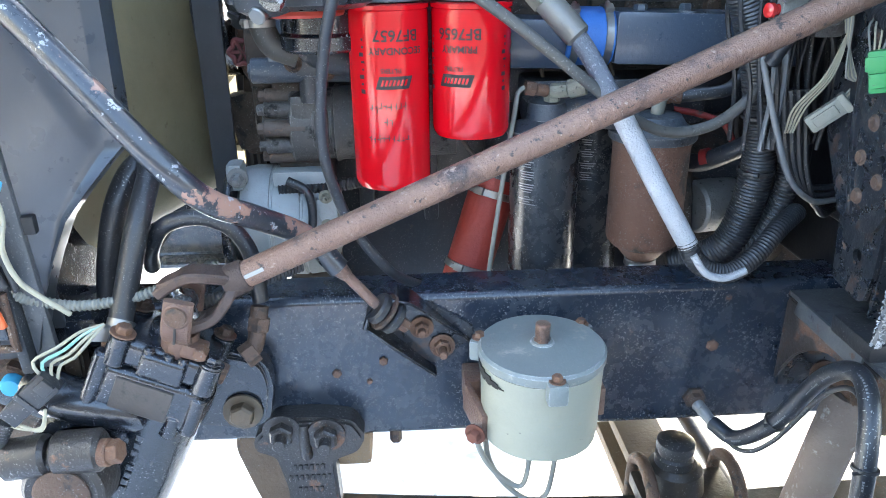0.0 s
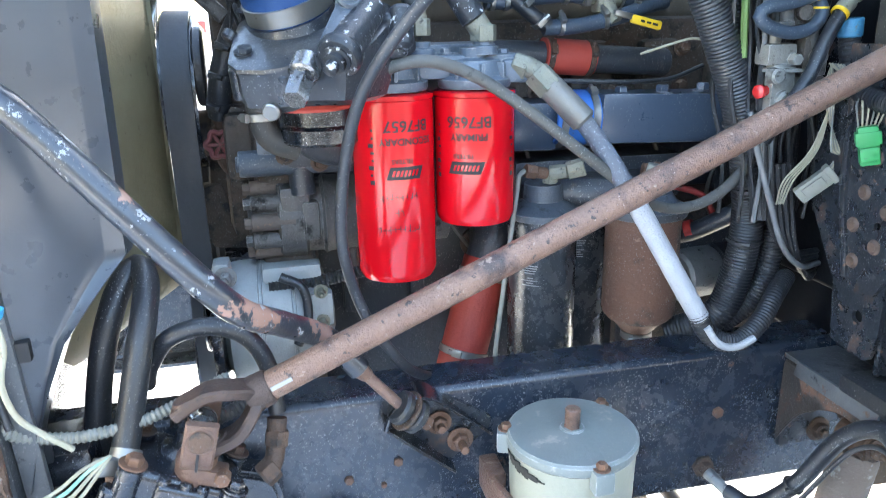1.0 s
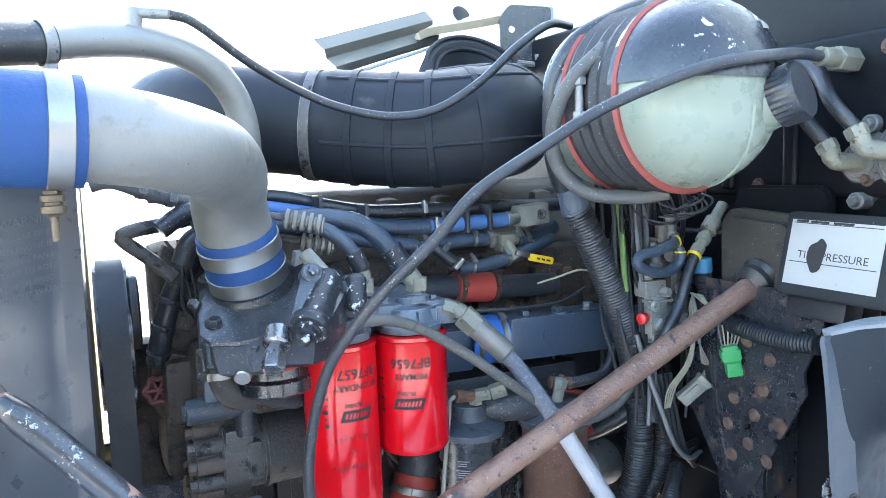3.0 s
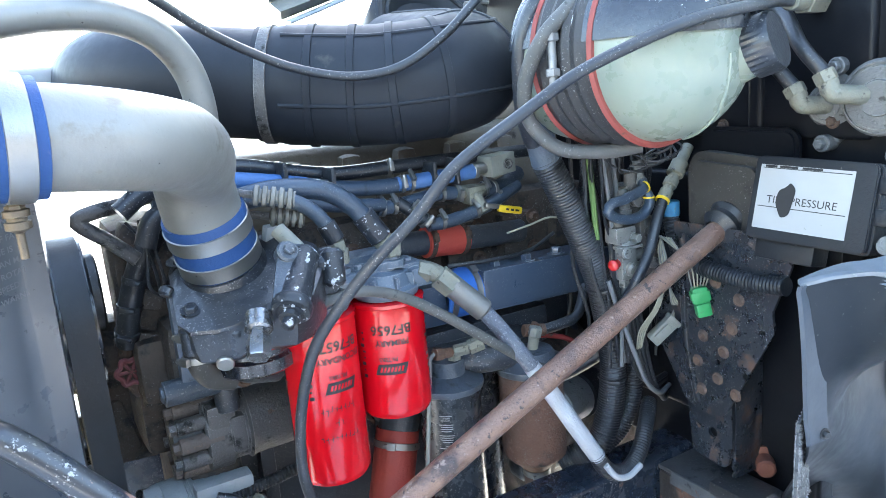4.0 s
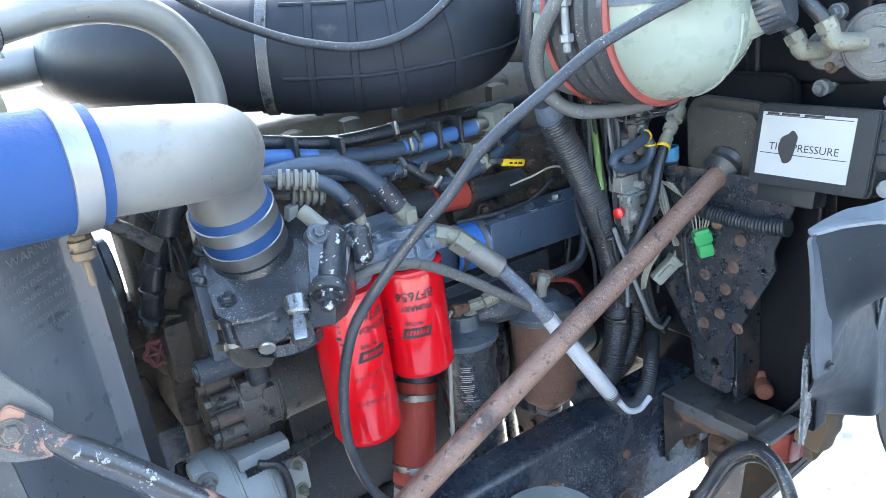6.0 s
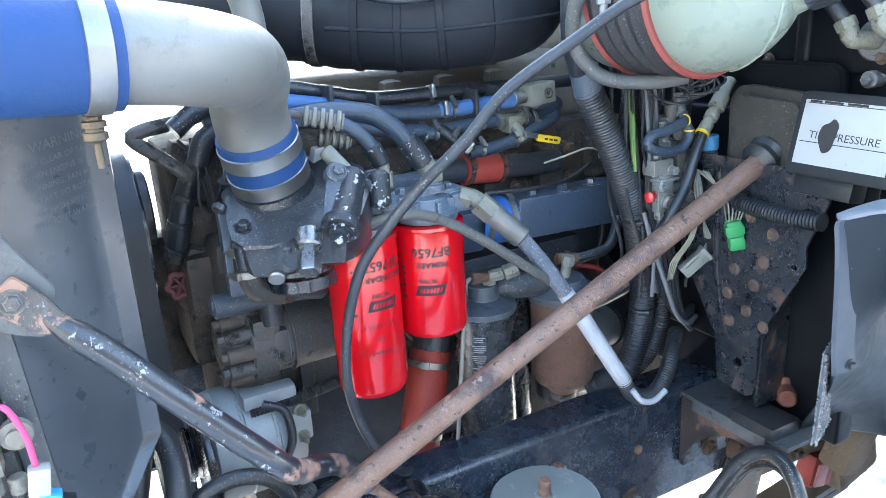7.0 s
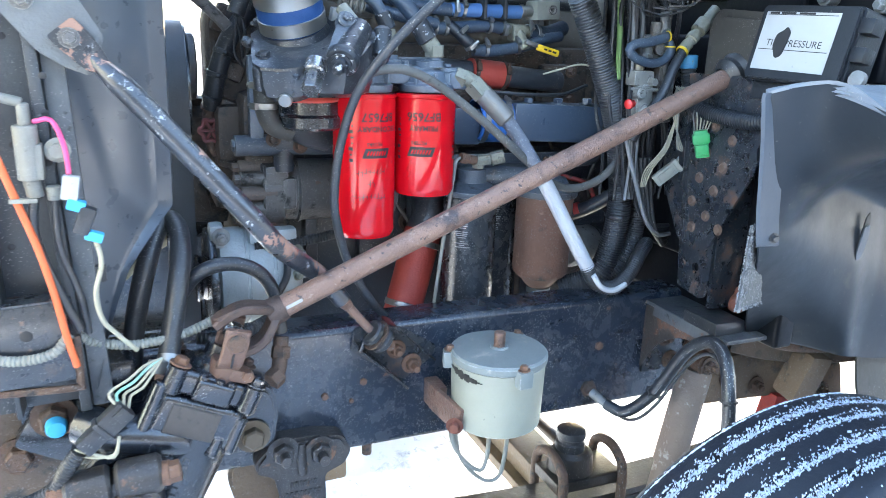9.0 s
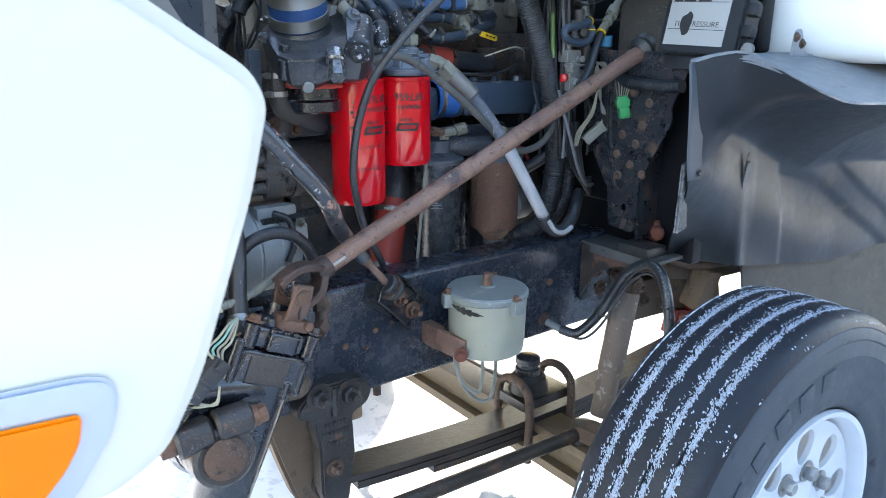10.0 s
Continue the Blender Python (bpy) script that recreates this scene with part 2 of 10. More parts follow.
    "canister": surf("grey_green_paint", (0.29, 0.288, 0.225), 0.5, 0, ((0.20, 0.212, 0.180), 7, 0.9), [((0.31, 0.27, 0.20), 16, 0.63, 0.12, 0.8), ((0.10, 0.10, 0.09), 90, 0.71, 0.05, 0.8)], (120, 0.15), grit=0.25, wear=(0.42, 0.41, 0.37)),
    "canister_lid": surf("blue_grey_lid", (0.20, 0.225, 0.215), 0.42, 0, ((0.13, 0.155, 0.16), 9, 0.9), [((0.30, 0.30, 0.27), 30, 0.60, 0.08, 0.8), ((0.10, 0.10, 0.095), 60, 0.70, 0.05, 0.8)], (120, 0.2), grit=0.3, wear=(0.42, 0.44, 0.44)),
    "can_black": surf("black_can_enamel", (0.011, 0.0145, 0.019), 0.20, 0, ((0.026, 0.031, 0.038), 10, 0.9), [((0.11, 0.105, 0.10), 46, 0.69, 0.1, 0.9)], (60, 0.08), 0.1, grit=0.30),
    "can_rust": surf("rusted_can", (0.16, 0.078, 0.052), 0.6, 0.05, ((0.085, 0.046, 0.034), 10, 0.9), [((0.25, 0.16, 0.12), 60, 0.60, 0.1, 0.8), ((0.035, 0.027, 0.025), 12, 0.59, 0.1, 0.6)], (160, 0.5), grit=0.6),
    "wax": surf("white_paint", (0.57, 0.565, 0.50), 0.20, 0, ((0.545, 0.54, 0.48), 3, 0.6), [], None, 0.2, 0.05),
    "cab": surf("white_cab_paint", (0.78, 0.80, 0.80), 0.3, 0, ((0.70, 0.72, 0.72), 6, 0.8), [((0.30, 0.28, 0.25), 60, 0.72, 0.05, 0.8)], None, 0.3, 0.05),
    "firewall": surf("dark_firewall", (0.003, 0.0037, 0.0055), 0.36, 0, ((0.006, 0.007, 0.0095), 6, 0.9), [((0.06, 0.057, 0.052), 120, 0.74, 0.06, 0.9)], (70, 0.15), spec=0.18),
    "boot": surf("dusty_rubber_boot", (0.014, 0.0145, 0.015), 0.48, 0, ((0.044, 0.041, 0.035), 6, 0.9), [((0.010, 0.010, 0.011), 14, 0.58, 0.1, 0.5)], (30, 0.3), grit=0.15),
    "paper": surf("white_label", (0.29, 0.298, 0.295), 0.5, 0, ((0.34, 0.345, 0.335), 14, 0.8), [((0.22, 0.215, 0.20), 70, 0.68, 0.05, 0.7)], None),
    "ink": surf("black_ink", (0.012, 0.012, 0.013), 0.5, 0, None, [], None),
    "white_ink": surf("white_ink", (0.30, 0.30, 0.30), 0.5, 0, None, [], None),
    "faint_ink": surf("worn_print", (0.13, 0.14, 0.15), 0.6, 0, ((0.05, 0.055, 0.06), 60, 0.9), [], None),
    "green": surf("green_plastic", (0.022, 0.30, 0.085), 0.4, 0, ((0.016, 0.20, 0.06), 20, 0.7), [((0.05, 0.12, 0.06), 120, 0.62, 0.05, 0.6)], None),
    "cyan": surf("blue_plastic_clip", (0.04, 0.36, 0.62), 0.4, 0, ((0.03, 0.28, 0.5), 30, 0.7), [], None),
    "pale": surf("pale_grey_plastic", (0.24, 0.245, 0.21), 0.5, 0, ((0.15, 0.148, 0.125), 24, 0.9), [((0.08, 0.072, 0.064), 90, 0.63, 0.1, 0.8)], (160, 0.2)),
    "yellow": surf("yellow_plastic", (0.70, 0.46, 0.02), 0.4, 0, ((0.55, 0.36, 0.02), 30, 0.6), [], None),
    "orange_wire": surf("orange_insulation", (0.62, 0.11, 0.03), 0.45, 0, ((0.5, 0.09, 0.03), 14, 0.7), [], None),
    "pink_wire": surf("pink_insulation", (0.55, 0.05, 0.16), 0.45, 0, None, [], None),
    "cream_wire": surf("cream_insulation", (0.36, 0.34, 0.25), 0.5, 0, ((0.24, 0.22, 0.165), 30, 0.8), [((0.10, 0.09, 0.07), 50, 0.62, 0.1, 0.8)], None),
    "conduit": surf("grey_conduit", (0.22, 0.225, 0.20), 0.55, 0, ((0.13, 0.13, 0.115), 16, 0.9), [], (160, 0.2)),
    "tyre": surf("tyre_rubber", (0.0065, 0.0092, 0.0145), 0.44, 0, ((0.014, 0.018, 0.026), 8, 0.9), [((0.09, 0.095, 0.105), 60, 0.73, 0.08, 0.9)], (140, 0.25), spec=0.3),
    "snow_crust": surf("snow_crust", (0.56, 0.63, 0.72), 0.7, 0, ((0.34, 0.41, 0.50), 70, 0.9), [], (200, 0.6)),
    "sidewall": surf("dusty_sidewall", (0.030, 0.041, 0.054), 0.55, 0, ((0.055, 0.068, 0.082), 6, 0.9), [((0.012, 0.016, 0.022), 14, 0.60, 0.1, 0.5), ((0.13, 0.135, 0.14), 70, 0.74, 0.06, 0.9)], (140, 0.2), spec=0.3),
    "rim": surf("painted_white_wheel", (0.55, 0.59, 0.63), 0.28, 0.1, ((0.45, 0.49, 0.54), 10, 0.8), [((0.20, 0.19, 0.17), 40, 0.72, 0.05, 0.8)], None, 0.2),
    "amber": surf("amber_lens", (0.85, 0.20, 0.0), 0.30, 0, ((0.72, 0.15, 0.0), 30, 0.5), [], None, 0.0, 0.03, spec=0.2),
    "grease": surf("greasy_spring_steel", (0.020, 0.018, 0.016), 0.36, 0.0, ((0.046, 0.034, 0.025), 5, 0.9), [((0.12, 0.070, 0.040), 12, 0.61, 0.10, 0.9), ((0.010, 0.010, 0.009), 9, 0.60, 0.10, 0.35)], (90, 0.25), grit=0.12),
    "axle": surf("tan_rusted_forging", (0.085, 0.055, 0.030), 0.5, 0, ((0.15, 0.10, 0.055), 6, 0.9), [((0.035, 0.026, 0.018), 9, 0.585, 0.10, 0.5), ((0.26, 0.17, 0.08), 16, 0.64, 0.08, 0.8)], (100, 0.35), grit=0.15),
    "gold": surf("zinc_bolt", (0.13, 0.10, 0.068), 0.45, 0.4, ((0.085, 0.062, 0.042), 60, 0.9), [], (200, 0.3)),
    "mudbrown": surf("muddy_brown_steel", (0.20, 0.125, 0.07), 0.7, 0, ((0.30, 0.21, 0.12), 10, 0.9), [((0.07, 0.05, 0.035), 30, 0.6, 0.12, 0.8)], (140, 0.4), grit=0.70),
    "red_paint": surf("red_valve_paint", (0.33, 0.016, 0.013), 0.45, 0, ((0.17, 0.018, 0.015), 24, 0.9), [((0.06, 0.04, 0.03), 40, 0.58, 0.1, 0.8)], (160, 0.3)),
    "bellows": surf("grey_hood_boot", (0.17, 0.165, 0.145), 0.55, 0, ((0.125, 0.12, 0.105), 8, 0.9), [((0.06, 0.055, 0.05), 30, 0.66, 0.1, 0.8)], (90, 0.2), grit=0.30),
    "snow": surf("packed_snow", (0.70, 0.71, 0.73), 0.75, 0, ((0.60, 0.615, 0.645), 1.3, 0.9), [((0.40, 0.43, 0.48), 6, 0.55, 0.10, 0.8), ((0.30, 0.31, 0.33), 16, 0.62, 0.08, 0.8)], (30, 0.6)),
    # distance haze is mixed into this pale blue-grey wall colour
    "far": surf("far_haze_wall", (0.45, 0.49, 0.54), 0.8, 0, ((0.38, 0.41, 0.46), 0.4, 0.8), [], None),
}
M["head_dark"] = surf("dirty_blue_black_casting", (0.034, 0.047, 0.064), 0.32, 0, ((0.064, 0.077, 0.094), 14, 0.9), [((0.012, 0.012, 0.013), 30, 0.58, 0.1, 0.6)], (140, 0.3), grit=0.45, wear=(0.22, 0.23, 0.24))


# ---- building helpers ----
def V(*a):
    return Vector(a[0]) if len(a) == 1 else Vector(a)


def thing(name, at, label, category, group="", kind=""):
    e = new(name)
    e.empty_display_size = 0.05
    e.location = at
    return tagged(e, label, category, group, kind)


def origin_of(ob):
    p = Vector((0, 0, 0))
    while ob is not None:
        p += ob.location
        ob = ob.parent
    return p


def finish(bm, name, material, angle=38):
    bmesh.ops.recalc_face_normals(bm, faces=bm.faces[:])
    me = bpy.data.meshes.new(name)
    for f in bm.faces:
        f.smooth = True
    bm.to_mesh(me)
    bm.free()
    me.set_sharp_from_angle(angle=radians(angle))
    me.materials.append(material)
    return me


def part(name, bm, material, parent, label="", angle=38):
    """One mesh object, given in world metres, under a thing or a part."""
    o = origin_of(parent)
    bmesh.ops.translate(bm, verts=bm.verts[:], vec=-o)
    ob = new(name, finish(bm, name, M[material], angle))
    ob.parent = parent
    return tagged(ob, label)


def pieces(name, rest, bm, material, parent, label="", angle=38):
    """Links each loose island of bm as a part of its own: the largest under name, the others under rest."""
    left, islands = set(bm.verts), []
    while left:
        stack, group = [left.pop()], []
        while stack:
            v = stack.pop()
            group.append(v)
            for e in v.link_edges:
                w = e.other_vert(v)
                if w in left:
                    left.remove(w)
                    stack.append(w)
        islands.append(group)

    def span(g):
        return max((max(v.co[k] for v in g) - min(v.co[k] for v in g)) for k in range(3))

    islands.sort(key=span, reverse=True)
    made = []
    for i, g in enumerate(islands):
        b2 = bmesh.new()
        at = {v: b2.verts.new(v.co) for v in g}
        for f in {f for v in g for f in v.link_faces}:
            b2.faces.new([at[v] for v in f.verts])
        made.append(part(name if i == 0 else rest, b2, material, parent, label, angle))
    bm.free()
    return made


def solo(name, bm, material, at, label, category, group="", kind="", angle=38):
    """A thing that is one mesh."""
    bmesh.ops.translate(bm, verts=bm.verts[:], vec=-V(at))
    ob = new(name, finish(bm, name, M[material], angle))
    ob.location = at
    return tagged(ob, label, category, group, kind)


def turn_to(axis):
    return V(axis).normalized().to_track_quat("Z", "Y").to_matrix().to_4x4()


def basis(origin, axis, up=None):
    """Matrix whose z runs along axis; up gives the way of its y."""
    z = V(axis).normalized()
    if up is None:
        return Matrix.Translation(V(origin)) @ turn_to(z)
    y = V(up) - z * V(up).dot(z)
    y.normalize()
    x = y.cross(z)
    m = Matrix((x, y, z)).transposed().to_4x4()
    return Matrix.Translation(V(origin)) @ m


def lathe(bm, origin, axis, profile, seg=32, m=None):
    """Turn rows of (radius, height) about the axis; a zero radius closes the end."""
    m = m or basis(origin, axis)
    rings = []
    for r, h in profile:
        if r <= 1e-6:
            rings.append([bm.verts.new(m @ Vector((0, 0, h)))])
        else:
            rings.append([bm.verts.new(m @ Vector((r * math.cos(2 * math.pi * k / seg), r * math.sin(2 * math.pi * k / seg), h))) for k in range(seg)])
    for a, b in zip(rings, rings[1:]):
        for k in range(seg):
            j = (k + 1) % seg
            if len(a) == 1 and len(b) == 1:
                continue
            if len(a) == 1:
                bm.faces.new((a[0], b[k], b[j]))
            elif len(b) == 1:
                bm.faces.new((a[k], a[j], b[0]))
            else:
                bm.faces.new((a[k], a[j], b[j], b[k]))
    return bm


def rod(bm, p0, p1, r, r1=None, seg=24, edge=0.0015):
    p0, p1 = V(p0), V(p1)
    r1 = r if r1 is None else r1
    h = (p1 - p0).length
    e = min(edge, r * 0.4, r1 * 0.4, h * 0.3)
    return lathe(bm, p0, p1 - p0, [(0, 0), (r - e, 0), (r, e), (r1, h - e), (r1 - e, h), (0, h)], seg)


def box(bm, centre, size, turn=None, edge=0.003, seg=2):
    m = Matrix.Translation(V(centre)) @ (turn.to_4x4() if turn else Matrix.Identity(4)) @ Matrix.Diagonal((*size, 1))
    made = bmesh.ops.create_cube(bm, size=1.0, matrix=m)["verts"]
    if edge > 0:
        edges = {e for v in made for e in v.link_edges}
        bmesh.ops.bevel(bm, geom=list(edges), offset=min(edge, min(size) * 0.45), segments=seg, affect="EDGES", profile=0.6)
    return bm


def rot(rx=0, ry=0, rz=0):
    return Euler((radians(rx), radians(ry), radians(rz))).to_matrix()


def glide(pts, step=0.008):
    """A smooth curve through the points, cut into short steps."""
    p = [V(q) for q in pts]
    if len(p) == 2:
        n = max(2, int((p[1] - p[0]).length / step))
        return [p[0].lerp(p[1], k / n) for k in range(n + 1)]
    p = [p[0] * 2 - p[1]] + p + [p[-1] * 2 - p[-2]]
    out = []
    for a, b, c, d in zip(p, p[1:], p[2:], p[3:]):
        n = max(2, int((c - b).length / step))
        for k in range(n):
            t = k / n
            out.append(0.5 * (2 * b + (c - a) * t + (2 * a - 5 * b + 4 * c - d) * t * t + (3 * b - a - 3 * c + d) * t ** 3))
    out.append(p[-2])
    return out


def sweep(bm, path, radius, seg=16, cap=True, flat=1.0):
    """A round skin along the path; radius may be a function of the metres run."""
    t0 = (path[1] - path[0]).normalized()
    side = t0.orthogonal().normalized()
    run, rings = 0.0, []
    for i, p in enumerate(path):
        t = (path[min(i + 1, len(path) - 1)] - path[max(i - 1, 0)])
        t = t.normalized() if t.length > 1e-9 else t0
        side = (side - t * side.dot(t)).normalized()
        other = t.cross(side)
        if i:
            run += (p - path[i - 1]).length
        r = radius(run) if callable(radius) else radius
        rings.append([bm.verts.new(p + side * (r * math.cos(2 * math.pi * k / seg)) + other * (r * flat * math.sin(2 * math.pi * k / seg))) for k in range(seg)])
    for a, b in zip(rings, rings[1:]):
        for k in range(seg):
            j = (k + 1) % seg
            bm.faces.new((a[k], a[j], b[j], b[k]))
    if cap:
        bm.faces.new(rings[0][::-1])
        bm.faces.new(rings[-1])
    return bm


def tube(bm, pts, r, seg=14, step=0.008, cap=True, flat=1.0):
    return sweep(bm, glide(pts, step), r, seg, cap, flat)


def corrugated(bm, pts, r, pitch=0.0065, depth=0.0022, seg=16):
    path = glide(pts, pitch / 4)
    return sweep(bm, path, lambda s: r - depth * (0.5 - 0.5 * math.cos(2 * math.pi * s / pitch)) ** 0.7, seg)


def ribbon(bm, pts, side, width, thick, step=0.006):
    """A flat bar of constant width along side, bent through the points."""
    path = glide(pts, step)
    side = V(side).normalized()
    rings = []
    for i, p in enumerate(path):
        t = (path[min(i + 1, len(path) - 1)] - path[max(i - 1, 0)]).normalized()
        out = t.cross(side).normalized()
        w = side * (width / 2)
        b = min(0.003, thick * 0.3, width * 0.3)
        e = side * (width / 2 - b)
        o, k = out * (thick / 2), out * (thick / 2 - b)
        rings.append([bm.verts.new(p + q) for q in (w + k, e + o, -e + o, -w + k, -w - k, -e - o, e - o, w - k)])
    for a, b in zip(rings, rings[1:]):
        for k in range(8):
            bm.faces.new((a[k], a[(k + 1) % 8], b[(k + 1) % 8], b[k]))
    bm.faces.new(rings[0][::-1])
    bm.faces.new(rings[-1])
    return bm


def slab(bm, m, outline, thick, holes=(), edge=0.0):
    """A plate: outline in the plane of m, holes as (x, y, radius), thickness along m's z."""
    work = bmesh.new()
    edges = []
    loops = [[(x, y) for x, y in outline]]
    for hole in holes:
        if len(hole) > 3:
            loops.append(list(hole))
            continue
        hx, hy, hr = hole
        loops.append([(hx + hr * math.cos(2 * math.pi * k / 18), hy + hr * math.sin(2 * math.pi * k / 18)) for k in range(18)])
    for lp in loops:
        vs = [work.verts.new((x, y, 0)) for x, y in lp]
        edges += [work.edges.new((vs[k], vs[(k + 1) % len(vs)])) for k in range(len(vs))]
    if holes:
        bmesh.ops.triangle_fill(work, use_beauty=True, use_dissolve=False, edges=edges)
    else:
        work.faces.new(work.verts[:])
    r = bmesh.ops.extrude_face_region(work, geom=work.faces[:])
    up = [g for g in r["geom"] if isinstance(g, bmesh.types.BMVert)]
    bmesh.ops.translate(work, verts=up, vec=(0, 0, thick))
    bmesh.ops.recalc_face_normals(work, faces=work.faces[:])
    if edge and not holes:
        sharp = [e for e in work.edges if e.calc_face_angle(0) > 0.6]
        bmesh.ops.bevel(work, geom=sharp, offset=edge, segments=2, affect="EDGES")
    bmesh.ops.transform(work, matrix=m, verts=work.verts[:])
    me = bpy.data.meshes.new("work")
    work.to_mesh(me)
    work.free()
    bm.from_mesh(me)
    bpy.data.meshes.remove(me)
    return bm


def soft_outline(pts, r=0.01, n=4):
    """Round the corners of a flat outline."""
    out = []
    k = len(pts)
    for i in range(k):
        a, b, c = Vector(pts[i - 1]), Vector(pts[i]), Vector(pts[(i + 1) % k])
        d = min(r, (a - b).length * 0.45, (c - b).length * 0.45)
        p, q = b + (a - b).normalized() * d, b + (c - b).normalized() * d
        for s in range(n + 1):
            t = s / n
            out.append(tuple((1 - t) ** 2 * p + 2 * t * (1 - t) * b + t * t * q))
    return out


SHARED = {}


def bolt(parent, at, axis, r=0.009, h=0.008, material="bolt", washer=True, nut=0.0, name="bolt"):
    """A hex head on its washer; nut: length of thread that stands out."""
    key = (round(r, 4), round(h, 4), material, washer, nut)
    if key not in SHARED:
        bm = bmesh.new()
        z = 0.0
        if washer:
            lathe(bm, (0, 0, 0), (0, 0, 1), [(0, 0), (r * 1.55, 0), (r * 1.55, r * 0.22), (0, r * 0.22)], 18)
            z = r * 0.2
        lathe(bm, (0, 0, z), (0, 0, 1), [(0, 0), (r, 0), (r, h * 0.8), (r * 0.82, h), (0, h)], 6)
        if nut:
            rod(bm, (0, 0, z), (0, 0, z + h + nut), r * 0.52, seg=12)
        SHARED[key] = finish(bm, name, M[material])
    ob = new(name, SHARED[key])
    ob.parent = parent
    ob.matrix_basis = Matrix.Translation(V(at) - origin_of(parent)) @ turn_to(axis) @ Matrix.Rotation(random.random() * 6, 4, "Z")
    return ob


def clamp(parent, at, axis, r, width=0.012, material="steel", screw=(0, -1, 0.3), name="hose_clamp", label=""):
    """A worm clamp: band, worm box and screw."""
    bm = bmesh.new()
    w = width / 2
    lathe(bm, at, axis, [(r, -w), (r + 0.0016, -w + 0.0008), (r + 0.0010, 0), (r + 0.0016, w - 0.0008), (r, w)], 36)
    z = V(axis).normalized()
    s = V(screw) - z * V(screw).dot(z)
    s.normalize()
    m = basis(V(at) + s * (r + 0.004), s.cross(z), s)
    box(bm, m.translation, (width * 1.05, 0.008, 0.018), m.to_3x3(), 0.0015)
    lathe(bm, None, None, [(0, 0.008), (0.0045, 0.008), (0.0045, 0.016), (0, 0.016)], 8, m=m)
    return part(name, bm, material, parent, label)


def lettering(text, size, material, depth=0.0004, bold=0.0):
    """A flat mesh of the words, centred, in its own xy plane."""
    cu = bpy.data.curves.new("words", "FONT")
    cu.body, cu.size, cu.align_x, cu.align_y, cu.offset = text, size, "CENTER", "CENTER", bold
    cu.resolution_u = 3
    ob = new("words", cu)
    bpy.context.view_layer.update()
    me = bpy.data.meshes.new_from_object(ob.evaluated_get(bpy.context.evaluated_depsgraph_get()))
    bpy.data.objects.remove(ob)
    bm = bmesh.new()
    bm.from_mesh(me)
    bpy.data.meshes.remove(me)
    return bm


def wrap(bm, centre, r, angle, z, flip=True, mirror=1):
    """Bend flat words round an upright cylinder; angle: degrees from +x of their middle; flip: upside down."""
    bmesh.ops.subdivide_edges(bm, edges=[e for e in bm.edges if e.calc_length() > 0.006], cuts=2)
    for v in bm.verts:
        x, y = v.co.x, v.co.y
        if flip:
            x, y = -x, -y
        a = radians(angle) + x / r
        v.co = Vector((centre[0] + r * math.cos(a), centre[1] + r * math.sin(a), z + y))
    return bm


def bars(bm, rows):
    """Flat strips (x, y, width, height) in a plane, for writing that cannot be read."""
    for x, y, w, h in rows:
        n = max(1, int(w / 0.006))
        for k in range(n):
            x0, x1 = x - w / 2 + w * k / n, x - w / 2 + w * (k + 1) / n
            bm.faces.new([bm.verts.new(c) for c in ((x0, y - h / 2, 0), (x1, y - h / 2, 0), (x1, y + h / 2, 0), (x0, y + h / 2, 0))])
    return bm


# ---- ground ----
def build_ground():
    near = [-3.2 + 0.04 * k for k in range(161)]
    xs = [-3000, -800, -200, -60, -20, -9, -5] + near + [5, 9, 20, 60, 200, 800, 3000]
    bm = bmesh.new()
    grid = []
    for y in xs:
        row = []
        for x in xs:
            z = 0.0
            if abs(x) < 4 and abs(y) < 4:
                z = 0.02 * noise.noise((x * 1.7, y * 1.7, 0.3)) + 0.008 * noise.noise((x * 8, y * 8, 2.0))
                for lane in (0.35, 1.15):
                    d = abs(y - lane)
                    if d < 0.26:
                        z += -0.02 + 0.016 * (1 if (int(x / 0.055) + int(d / 0.07)) % 2 else 0)
            elif abs(x) > 100 or abs(y) > 100:
                z = 2.0 * noise.noise((x * 0.004, y * 0.004, 0.1)) - 1
            row.append(bm.verts.new((x, y, z)))
        grid.append(row)
    for a, b in zip(grid, grid[1:]):
        for k in range(len(xs) - 1):
            bm.faces.new((a[k], a[k + 1], b[k + 1], b[k]))
    return solo("ground", bm, "snow", (0, 0, 0), "bright packed snow with tyre tracks", "ground", kind="structure", angle=60)


build_ground()


def yard_light_block():
    """Dark ribbed sheet added behind the viewer, unseen; it dims light from that side."""
    root = thing("south_light_block", (0, -6.3, 0), "added dark ribbed sheet, unseen, that dims the light from the south", "wall", kind="structure")
    bm = bmesh.new()
    box(bm, (0, -6.3, 1.6), (26, 0.2, 3.2), None, 0.02)
    part("sheet", bm, "block_dark", root)
    for k in range(36):
        bm = bmesh.new()
        box(bm, (-12.5 + 0.7 * k, -6.18, 1.6), (0.08, 0.05, 3.2), None, 0.01)
        part("sheet_rib", bm, "block_dark", root)


M["block_dark"] = surf("dark_light_block", (0.035, 0.036, 0.036), 0.6, 0, ((0.05, 0.048, 0.045), 1.2, 0.9), [((0.09, 0.075, 0.06), 3, 0.68, 0.1, 0.9)], (30, 0.1))
yard_light_block()


